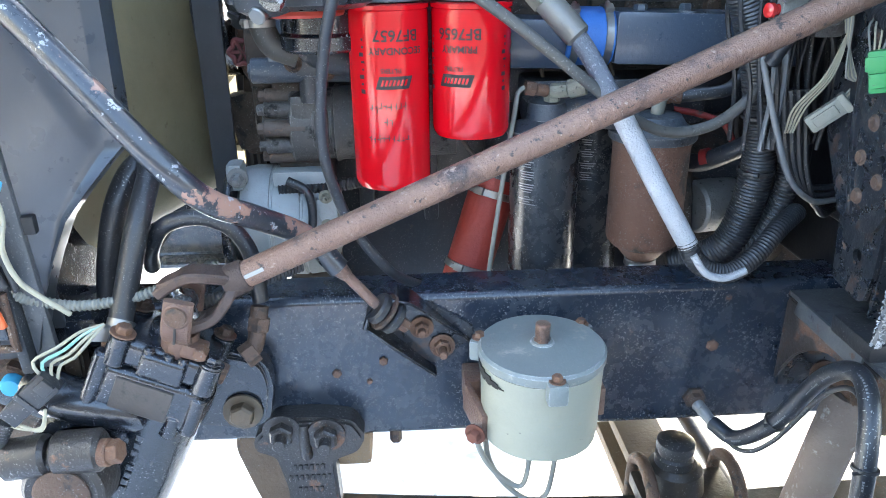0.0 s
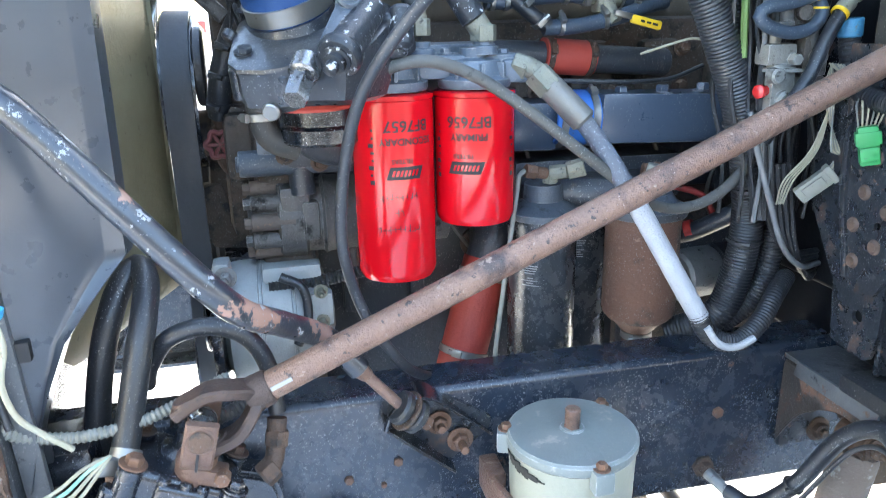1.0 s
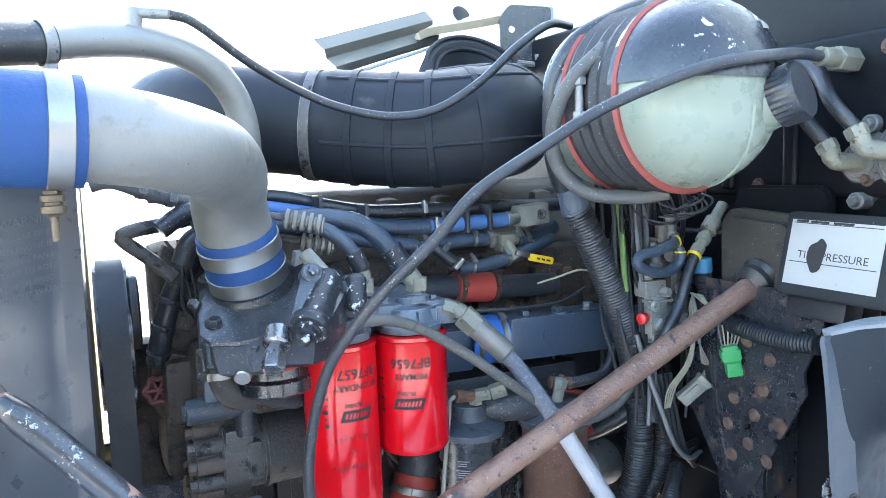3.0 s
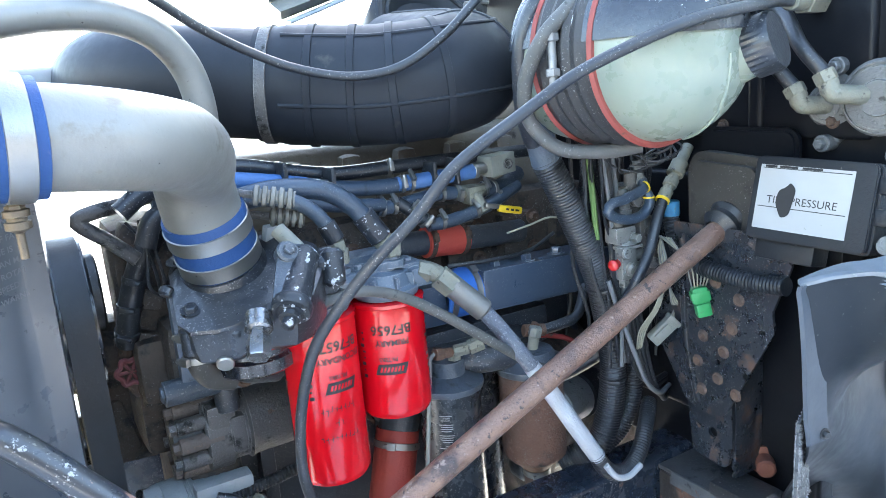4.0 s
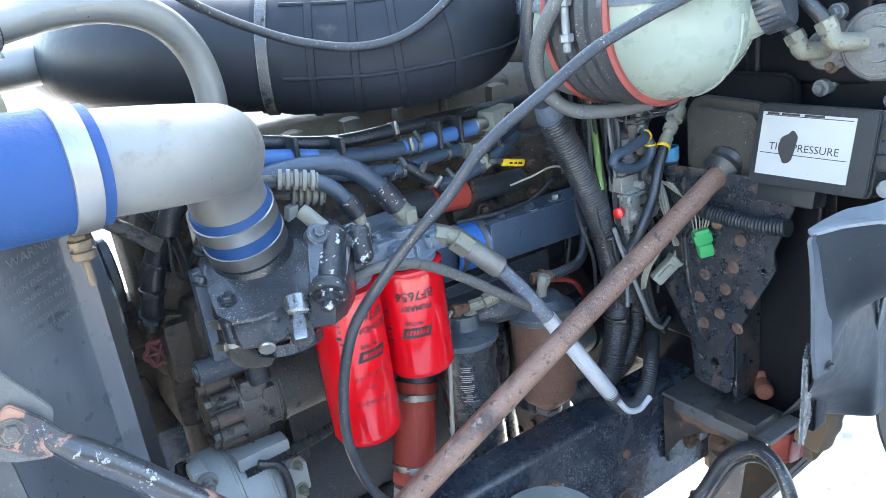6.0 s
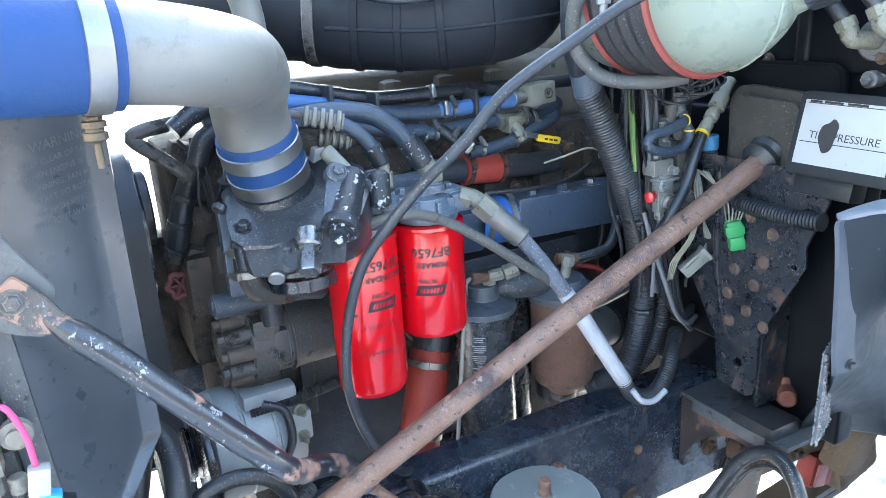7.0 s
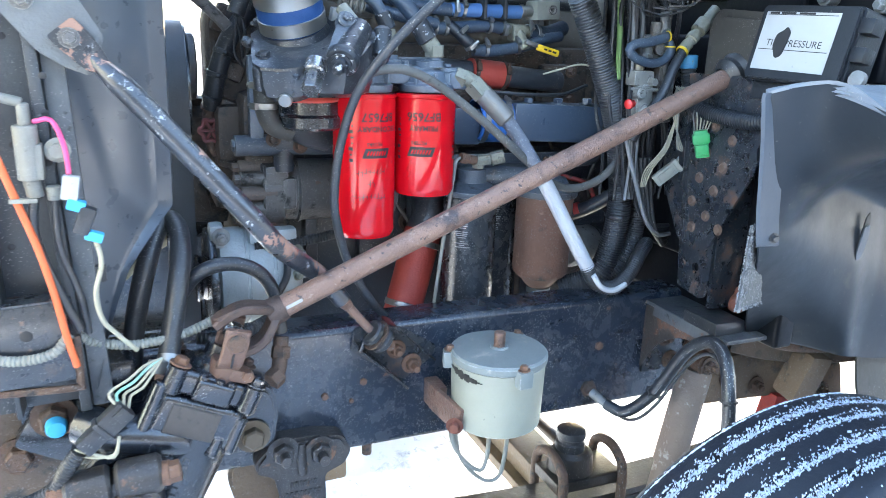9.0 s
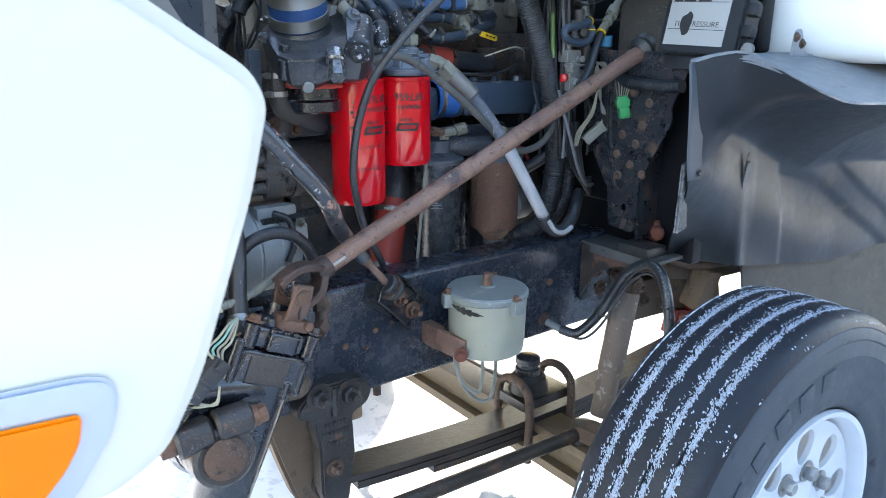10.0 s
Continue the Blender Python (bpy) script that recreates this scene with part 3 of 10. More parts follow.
# ---- chassis ----
def frame_rail(y, sign, name_label):
    """A C channel along x; its web stands at y and its flanges run inwards."""
    root = thing("frame_rail", (0.6, y, 0.74), name_label, "frame rail")
    bm = bmesh.new()
    z0, z1, r, w, t = 0.737, 1.012, 0.014, 0.085, 0.009
    outer = [(w, z0), (r, z0)] + [(r - r * math.sin(a), z0 + r - r * math.cos(a)) for a in (0.4, 0.8, 1.2, 1.57)]
    outer += [(r - r * math.cos(a), z1 - r + r * math.sin(a)) for a in (0, 0.4, 0.8, 1.2, 1.57)] + [(w, z1)]
    inner = [(w, z1 - t), (r, z1 - t), (t, z1 - r), (t, z0 + r), (r, z0 + t), (w, z0 + t)]
    prof = outer + inner
    xs = [-1.5, -0.62, -0.3, 0.0, 0.4, 0.8, 1.3, 2.0, 3.2]
    rings = [[bm.verts.new((x, y + sign * p, z)) for p, z in prof] for x in xs]
    for a, b in zip(rings, rings[1:]):
        for k in range(len(prof)):
            j = (k + 1) % len(prof)
            bm.faces.new((a[k], a[j], b[j], b[k]))
    bm.faces.new(rings[0])
    bm.faces.new(rings[-1][::-1])
    part("channel", bm, "rail", root)
    return root


rail = frame_rail(0.0, 1, "black painted steel frame rail, scuffed and speckled with rust")
for x, z, r in ((0.0, 0.87, 0.008), (0.65, 0.895, 0.011), (0.08, 0.891, 0.008), (0.43, 0.92, 0.006), (0.44, 0.86, 0.006), (0.055, 0.852, 0.005)):
    bolt(rail, (x, 0.0, z), (0, -1, 0), r, 0.006, washer=False)
bm = bmesh.new()
rod(bm, (0.095, 0.02, 0.742), (0.095, 0.02, 0.71), 0.011, seg=6)
part("bolt", bm, "rust_dark", rail)
frame_rail(0.86, -1, "far black steel frame rail seen under the engine")


def rail_stud():
    root = thing("brake_fitting", (0.635, -0.005, 0.782), "rusty bulkhead fitting with a grey hose end on the rail", "fitting")
    bm = bmesh.new()
    lathe(bm, (0.63, -0.001, 0.79), (0, -1, 0), [(0, 0), (0.021, 0), (0.021, 0.006), (0.014, 0.007), (0.014, 0.02), (0, 0.02)], 6)
    part("nut", bm, "rust_dark", root)
    bm = bmesh.new()
    rod(bm, (0.63, -0.018, 0.787), (0.645, -0.062, 0.772), 0.011, 0.0095)
    part("ferrule", bm, "alu", root)


rail_stud()


def rod_bracket():
    """The angled bracket at the foot of the radiator stay, with its rubber mounts."""
    root = thing("stay_bracket", (0.14, -0.03, 0.94), "black folded steel bracket with rusty bolts on the frame rail", "bracket")
    bm = bmesh.new()
    m = basis((0.1, -0.002, 1.0), (0, -1, 0), (0, 0, 1))
    pts = [(-0.04, 0.015), (0.055, 0.005), (0.135, -0.045), (0.128, -0.07), (0.065, -0.115), (-0.05, -0.035)]
    slab(bm, m, soft_outline(pts, 0.01), 0.006, edge=0.0015)
    part("plate", bm, "plate", root)
    # raised lips: a short shelf under the bushes and a long one down to the tip
    for name, rows in (("lower_lip", [(0.055, 0.983, 0.060), (0.10, 0.940, 0.052), (0.167, 0.872, 0.030)]), ("upper_lip", [(0.105, 1.030, 0.058), (0.128, 1.022, 0.056), (0.165, 0.985, 0.036), (0.235, 0.917, 0.006)])):
        bm = bmesh.new()
        pts = glide([V(x, -d, z) for x, z, d in rows], 0.01)
        rings = []
        for p in pts:
            rings.append([bm.verts.new(q) for q in (V(p.x, -0.004, p.z), V(p.x, p.y, p.z), V(p.x + 0.003, p.y, p.z + 0.0035), V(p.x + 0.003, -0.004, p.z + 0.0035))])
        for r0, r1 in zip(rings, rings[1:]):
            for k in range(4):
                bm.faces.new((r0[k], r0[(k + 1) % 4], r1[(k + 1) % 4], r1[k]))
        bm.faces.new(rings[0])
        bm.faces.new(rings[-1][::-1])
        part(name, bm, "black", root)
    bm = bmesh.new()
    tube(bm, [(0.056, -0.059, 0.985), (0.066, -0.060, 1.012), (0.090, -0.060, 1.031), (0.108, -0.058, 1.030)], 0.005, 10)
    part("rolled_edge", bm, "black", root)
    for p, r, nut in (((0.146, -0.01, 0.958), 0.013, 0.012), ((0.18, -0.01, 0.922), 0.014, 0.022)):
        bolt(root, p, (0, -1, 0), r, 0.012, nut=nut)
    ax = V(0.06, 0.012, -0.055).normalized()
    c = V(0.083, -0.058, 1.018)
    for k, (off, rr) in enumerate(((-0.012, 0.026), (0.016, 0.027))):
        bm = bmesh.new()
        lathe(bm, c + ax * off, ax, [(0, 0), (rr - 0.004, 0), (rr, 0.004), (rr, 0.012), (rr - 0.004, 0.016), (0, 0.016)], 28)
        part("rubber_bush", bm, "rubber", root)
    bm = bmesh.new()
    lathe(bm, c + ax * 0.004, ax, [(0, 0), (0.031, 0), (0.031, 0.005), (0, 0.005)], 28)
    part("washer", bm, "rust_dark", root)
    bm = bmesh.new()
    rod(bm, c + ax * 0.028, c + ax * 0.055, 0.011, seg=6)
    part("nut", bm, "bolt", root)


rod_bracket()


def radiator_stay():
    root = thing("radiator_stay", (0.064, -0.06, 1.046), "bent black radiator stay rod with flaked paint and rust patches", "stay rod")
    bm = bmesh.new()
    tube(bm, [(-0.365, -0.168, 1.53), (-0.30, -0.182, 1.46), (-0.22, -0.20, 1.367), (-0.155, -0.208, 1.29), (-0.12, -0.185, 1.245), (-0.075, -0.12, 1.198), (-0.021, -0.062, 1.146), (0.022, -0.06, 1.092)], lambda s: 0.0085 + 0.0085 * min(1, s / 0.05) if s < 0.05 else 0.017, 20)
    part("tube", bm, "rod", root)
    bm = bmesh.new()
    rod(bm, (0.014, -0.06, 1.101), (0.034, -0.059, 1.078), 0.0155, 0.010)
    rod(bm, (0.032, -0.059, 1.080), (0.088, -0.057, 1.012), 0.0085)
    part("threaded_end", bm, "rust", root)
    bm = bmesh.new()
    m = basis((-0.385, -0.171, 1.55), (0, -1, 0), (0, 0, 1))
    f = 1 if (m.to_3x3() @ V(1, 0, 0)).x > 0 else -1
    slab(bm, m, soft_outline([(f * x, z) for x, z in ((-0.030, 0.002), (0.004, 0.029), (0.028, 0.002), (0.046, -0.028), (0.022, -0.046), (0.0, -0.028))], 0.006), 0.007, edge=0.0015)
    part("flat_end", bm, "rod", root, "flattened black end of the rod")
    bolt(root, (-0.387, -0.179, 1.551), (0.1, -1, 0), 0.009, 0.008, "cast_grey")


M["rod"] = surf("scraped_black_rod", (0.009, 0.012, 0.018), 0.24, 0, ((0.028, 0.034, 0.044), 14, 0.8), [((0.27, 0.15, 0.11), 15, 0.575, 0.02, 0.8), ((0.28, 0.29, 0.30), 42, 0.625, 0.015, 0.6), ((0.13, 0.125, 0.12), 200, 0.64, 0.04, 0.8)], (120, 0.15), 0.4, grit=0.3)
radiator_stay()


# ---- steering ----
def steering_shaft():
    root = thing("steering_shaft", (-0.16, -0.13, 1.1), "rusty brown steering shaft running up to the firewall", "steering shaft")
    a, b = V(-0.118, -0.129, 1.112), V(0.79, -0.141, 1.516)
    bm = bmesh.new()
    rod(bm, a, b, 0.0195, seg=32)
    part("tube", bm, "rust", root)
    ax = (b - a).normalized()
    bm = bmesh.new()
    box(bm, a + ax * 0.035 + V(0, -0.0192, 0.003), (0.03, 0.002, 0.006), rot(0, -24, 0), 0.0008)
    part("paint_mark", bm, "paper", root, "dab of white paint")
    # fork, cross and lower yoke of the universal joint
    side = V(0, 1, 0)
    up = side.cross(ax) * -1
    c = V(-0.187, -0.147, 1.087)
    bm = bmesh.new()
    lathe(bm, a, ax * -1, [(0, -0.02), (0.021, -0.02), (0.0235, -0.016), (0.0245, 0.004), (0.022, 0.012), (0, 0.012)], 28)
    ribbon(bm, [c + up * 0.030 - ax * 0.020, c + up * 0.034, c + up * 0.035 + ax * 0.026, c + up * 0.025 + ax * 0.050, a + ax * 0.001, c - up * 0.025 + ax * 0.050, c - up * 0.035 + ax * 0.026, c - up * 0.034, c - up * 0.030 - ax * 0.020], side, 0.040, 0.015)
    for s in (-1, 1):
        rod(bm, c + up * (0.026 * s), c + up * (0.043 * s), 0.0185, edge=0.003)
    part("fork", bm, "joint", root)
    bm = bmesh.new()
    rod(bm, c + up * 0.034, c - up * 0.034, 0.0095)
    rod(bm, c + side * 0.034, c - side * 0.034, 0.0095)
    lathe(bm, c - side * 0.012, side, [(0, 0), (0.017, 0), (0.017, 0.024), (0, 0.024)], 20)
    part("cross", bm, "plug_steel", root)
    low = V(-0.205, -0.140, 1.018)
    d = (low - c).normalized()
    bm = bmesh.new()
    for s in (-1, 1):
        ribbon(bm, [c + side * (0.034 * s) - d * 0.020, c + side * (0.036 * s) + d * 0.016, c + side * (0.030 * s) + d * 0.040, c + side * (0.012 * s) + d * 0.058], side.cross(d), 0.040, 0.012)
        rod(bm, c + side * (0.028 * s), c + side * (0.044 * s), 0.0195, edge=0.003)
    lathe(bm, c + d * 0.046, d, [(0, 0), (0.024, 0), (0.026, 0.004), (0.026, 0.046), (0.023, 0.050), (0, 0.050)], 26)
    box(bm, c + d * 0.074 + V(0.024, -0.012, 0), (0.036, 0.030, 0.022), rot(0, 20, 0), 0.005)
    part("yoke", bm, "yoke_rust", root, "brown rusty lower yoke")
    bm = bmesh.new()
    rod(bm, c - side * 0.044, c - side * 0.0475, 0.0145, edge=0.001)
    part("bearing_cap", bm, "rust_dark", root)
    bm = bmesh.new()
    box(bm, c + d * 0.022 - side * 0.0405, (0.0035, 0.004, 0.046), rot(0, 12, 0), 0.001)
    part("slot", bm, "ink", root)
    bm = bmesh.new()
    rod(bm, c + d * 0.074 + V(0.036, -0.034, 0), c + d * 0.074 + V(0.036, -0.014, 0), 0.0105, seg=6)
    part("pinch_bolt", bm, "bolt", root)


M["plug_steel"] = surf("worn_plated_steel", (0.32, 0.33, 0.34), 0.2, 0.85, ((0.16, 0.16, 0.165), 30, 0.9), [((0.03, 0.03, 0.032), 60, 0.60, 0.06, 0.5)], (120, 0.2))
M["yoke_rust"] = surf("brown_yoke_rust", (0.095, 0.052, 0.038), 0.5, 0.1, ((0.165, 0.098, 0.072), 16, 0.9), [((0.030, 0.022, 0.020), 30, 0.60, 0.1, 0.5)], (170, 0.5))
M["joint"] = surf("greasy_dark_joint", (0.045, 0.032, 0.028), 0.5, 0.2, ((0.10, 0.06, 0.045), 20, 0.9), [((0.02, 0.018, 0.018), 30, 0.58, 0.1, 0.4)], (150, 0.4))
steering_shaft()


def steering_gear():
    root = thing("steering_gear", (-0.26, -0.12, 0.78), "greasy black steering gear box bolted to the frame", "steering gear")
    g = basis((-0.222, -0.120, 1.008), (0.42, 0.05, 0.905), (0, -1, 0))
    if (g.to_3x3() @ V(1, 0, 0)).x < 0:
        g = g @ Matrix.Diagonal((-1, 1, 1, 1))

    def at(a, f, c):
        return g @ Vector((a, f, c))

    def block(bm, a, f, c, edge):
        m = g @ Matrix.Translation((sum(a) / 2, sum(f) / 2, sum(c) / 2)) @ Matrix.Diagonal((a[1] - a[0], f[1] - f[0], c[1] - c[0], 1))
        made = bmesh.ops.create_cube(bm, size=1.0, matrix=m)["verts"]
        bmesh.ops.bevel(bm, geom=list({e for v in made for e in v.link_edges}), offset=edge, segments=3, affect="EDGES", profile=0.6)

    up = at(0, 0, 1) - at(0, 0, 0)
    bm = bmesh.new()
    lathe(bm, at(0.014, -0.018, -0.07), -up, [(0, 0), (0.070, 0), (0.070, 0.03), (0.066, 0.05), (0.062, 0.16), (0.058, 0.27), (0.050, 0.30), (0.03, 0.31), (0, 0.31)], 32)
    part("barrel", bm, "black", root)
    bm = bmesh.new()
    block(bm, (-0.072, 0.066), (-0.07, 0.050), (-0.105, -0.036), 0.010)
    block(bm, (-0.088, -0.05), (-0.04, 0.030), (-0.115, -0.030), 0.008)
    for a, c0, c1 in ((0.064, -0.112, -0.045), (-0.079, -0.120, -0.02), (0.040, -0.125, -0.085)):
        rod(bm, at(a, 0.040, c0), at(a, 0.040, c1), 0.0135, edge=0.004)
    part("valve_housing", bm, "black", root)
    bm = bmesh.new()
    block(bm, (-0.052, 0.030), (0.046, 0.0535), (-0.098, -0.048), 0.002)
    part("data_plate", bm, "plate_worn", root, "scuffed bare metal patch")
    bm = bmesh.new()
    block(bm, (-0.074, 0.072), (-0.07, 0.046), (-0.034, 0.010), 0.012)
    block(bm, (-0.030, 0.034), (0.03, 0.058), (-0.034, 0.004), 0.008)
    for a in (-0.022, 0.006, 0.026):
        rod(bm, at(a, 0.050, -0.034), at(a, 0.046, 0.010), 0.0085, edge=0.004)
    for a, f in ((-0.064, 0.040), (0.064, 0.044), (-0.064, -0.05), (0.064, -0.05)):
        rod(bm, at(a, f, -0.036), at(a, f, 0.014), 0.0165, edge=0.004)
    lathe(bm, at(0.0, -0.01, 0.008), up, [(0, 0), (0.040, 0), (0.038, 0.014), (0.026, 0.020), (0.026, 0.044), (0, 0.044)], 28)
    pieces("valve_cover", "cover_boss", bm, "black", root)
    for a, f, mat in ((-0.064, 0.040, "bolt"), (0.064, 0.044, "black"), (-0.064, -0.05, "rust_dark"), (0.064, -0.05, "rust_dark")):
        bolt(root, at(a, f, 0.014), up, 0.0115, 0.011, mat)
    # raised casting marks along the barrel
    bm = bmesh.new()
    for col, a in enumerate((-0.012, 0.006)):
        for k in range(9):
            if (k * 3 + col) % 5:
                f = math.sqrt(0.065 ** 2 - (a - 0.014) ** 2) - 0.019
                block(bm, (a - 0.0055, a + 0.0055), (f - 0.006, f + 0.0022), (-0.135 - 0.0135 * k - 0.009, -0.135 - 0.0135 * k), 0.0012)
    part("casting_stamp", bm, "black", root)
    # sector shaft housing, arm and flange
    s0 = V(-0.366, -0.165, 0.838)
    bm = bmesh.new()
    lathe(bm, s0 + V(0, 0.10, 0), (0, -1, 0.05), [(0, 0), (0.080, 0), (0.084, 0.02), (0.084, 0.075), (0.076, 0.09), (0, 0.095)], 36)
    tube(bm, [(-0.425, -0.12, 0.950), (-0.385, -0.145, 0.942), (-0.33, -0.15, 0.928), (-0.27, -0.14, 0.905)], 0.034, 18)
    box(bm, (-0.325, -0.11, 0.86), (0.12, 0.09, 0.11), rot(0, 22, 0), 0.025)
    part("sector_housing", bm, "black", root)
    bm = bmesh.new()
    lathe(bm, s0 + V(0.01, 0.006, 0.006), (0, -1, 0.05), [(0.062, 0), (0.080, 0), (0.083, 0.004), (0.080, 0.010), (0.062, 0.012)], 36)
    part("flange", bm, "black", root)
    # split clamp of the drop arm, its bolt and the shaft end
    bm = bmesh.new()
    rod(bm, (-0.452, -0.205, 0.878), (-0.386, -0.205, 0.886), 0.030, edge=0.006)
    rod(bm, (-0.381, -0.205, 0.887), (-0.312, -0.205, 0.890), 0.031, edge=0.006)
    lathe(bm, s0 + V(-0.006, -0.005, -0.008), (0, -1, 0.08), [(0, 0), (0.060, 0), (0.062, 0.01), (0.058, 0.056), (0.050, 0.062), (0.044, 0.060), (0, 0.060)], 32)
    part("drop_arm", bm, "rust_black", root, "rust-stained black drop arm")
    bm = bmesh.new()
    rod(bm, (-0.314, -0.212, 0.890), (-0.300, -0.214, 0.891), 0.020, edge=0.002)
    rod(bm, (-0.303, -0.213, 0.890), (-0.285, -0.214, 0.893), 0.0175, seg=6)
    part("clamp_bolt", bm, "bolt", root)
    bm = bmesh.new()
    rod(bm, (-0.475, -0.203, 0.876), (-0.450, -0.205, 0.878), 0.020, seg=6)
    part("clamp_nut", bm, "bolt", root)
    bm = bmesh.new()
    lathe(bm, s0 + V(-0.006, -0.064, -0.004), (0, -1, 0.08), [(0, 0), (0.040, 0), (0.040, 0.004), (0.034, 0.008), (0.012, 0.010), (0, 0.008)], 28)
    part("shaft_end", bm, "rust_dark", root)
    # mounting ear with the big zinc bolt
    bm = bmesh.new()
    m = basis((-0.151, -0.004, 0.845), (0, -1, 0), (0, 0, 1))
    slab(bm, m, soft_outline([(-0.11, 0.09), (-0.02, 0.105), (0.04, 0.085), (0.052, 0.04), (0.040, -0.035), (0.0, -0.045), (-0.11, -0.03)], 0.025), 0.050, edge=0.008)
    part("mounting_ear", bm, "black", root)
    bolt(root, (-0.151, -0.056, 0.841), (0, -1, 0), 0.021, 0.018, "gold")
    # pressure fitting on the rail side
    bm = bmesh.new()
    rod(bm, at(0.066, 0.0, -0.02), at(0.088, 0.0, -0.022), 0.016, seg=6)
    rod(bm, (-0.124, -0.115, 0.975), (-0.107, -0.105, 0.984), 0.0185, seg=6)
    tube(bm, [(-0.118, -0.112, 0.975), (-0.106, -0.10, 0.995), (-0.098, -0.082, 1.045)], 0.0135, 12)
    rod(bm, (-0.103, -0.094, 1.008), (-0.099, -0.086, 1.028), 0.0175, seg=6)
    part("pressure_fitting", bm, "rust_dark", root)


M["plate_worn"] = surf("scuffed_bare_metal", (0.030, 0.029, 0.030), 0.42, 0.1, ((0.075, 0.062, 0.052), 20, 0.9), [((0.02, 0.02, 0.02), 45, 0.6, 0.1, 0.5)], (120, 0.3))
M["rust_black"] = surf("rust_stained_black", (0.011, 0.0115, 0.014), 0.30, 0, ((0.034, 0.027, 0.023), 13, 0.9), [((0.17, 0.085, 0.048), 20, 0.605, 0.07, 0.85), (DUST, 110, 0.70, 0.06, 0.9)], (110, 0.4), 0.1, grit=0.4)
steering_gear()


M["mudweb"] = surf("mud_caked_casting", (0.085, 0.058, 0.038), 0.65, 0, ((0.15, 0.10, 0.06), 9, 0.9), [((0.022, 0.020, 0.019), 18, 0.56, 0.12, 0.5)], (120, 0.4), grit=0.3)


def casting_hanger():
    root = thing("spring_hanger", (-0.06, -0.03, 0.5), "rough black cast spring hanger with rusty bolts", "spring hanger")
    bm = bmesh.new()
    m = basis((-0.06, 0.005, 0.66), (0, -1, 0), (0, 0, 1))
    pts = [(0.105, 0.105), (0.085, 0.14), (0.03, 0.15), (-0.045, 0.15), (-0.085, 0.11), (-0.085, 0.085), (-0.05, 0.07), (-0.035, 0.0), (-0.035, -0.12), (-0.02, -0.165), (0.035, -0.165), (0.055, -0.05), (0.05, 0.06), (0.09, 0.075)]
    slab(bm, m, soft_outline(pts, 0.012), 0.05, edge=0.006)
    part("casting", bm, "rust_black", root)
    bm = bmesh.new()
    slab(bm, m @ Matrix.Translation((0, 0, -0.06)), soft_outline([(0.03, 0.11), (-0.12, 0.10), (-0.135, 0.05), (-0.11, -0.04), (-0.075, -0.15), (-0.05, -0.19), (0.03, -0.19)], 0.02), 0.05, edge=0.008)
    part("rear_web", bm, "mudweb", root)
    for p in ((-0.021, -0.046, 0.779), (-0.094, -0.046, 0.79)):
        bolt(root, p, (0, -1, 0), 0.021, 0.018, "rust_black", nut=0.022)
    bolt(root, (-0.062, -0.046, 0.60), (0, -1, 0), 0.014, 0.014, "rust_dark", nut=0.01)
    bm = bmesh.new()
    rod(bm, (-0.058, -0.044, 0.53), (-0.058, 0.10, 0.53), 0.03)
    part("spring_pin", bm, "rust_dark", root)
    # raised foundry marks, too worn to read
    bm = bmesh.new()
    for z, n in ((0.712, 6), (0.690, 8), (0.664, 5)):
        for k in range(n):
            box(bm, (-0.055 + 0.0095 * (k - (n - 1) / 2), -0.046, z), (0.006, 0.004, 0.011), None, 0.001, 1)
    tagged(part("casting_stamp", bm, "rust_black", root), kind="stuff")
    bm = bmesh.new()
    tube(bm, [(-0.058, -0.044, 0.80), (-0.058, -0.048, 0.765), (-0.056, -0.047, 0.735)], 0.010, 10)
    part("cast_rib", bm, "rust_black", root)


casting_hanger()


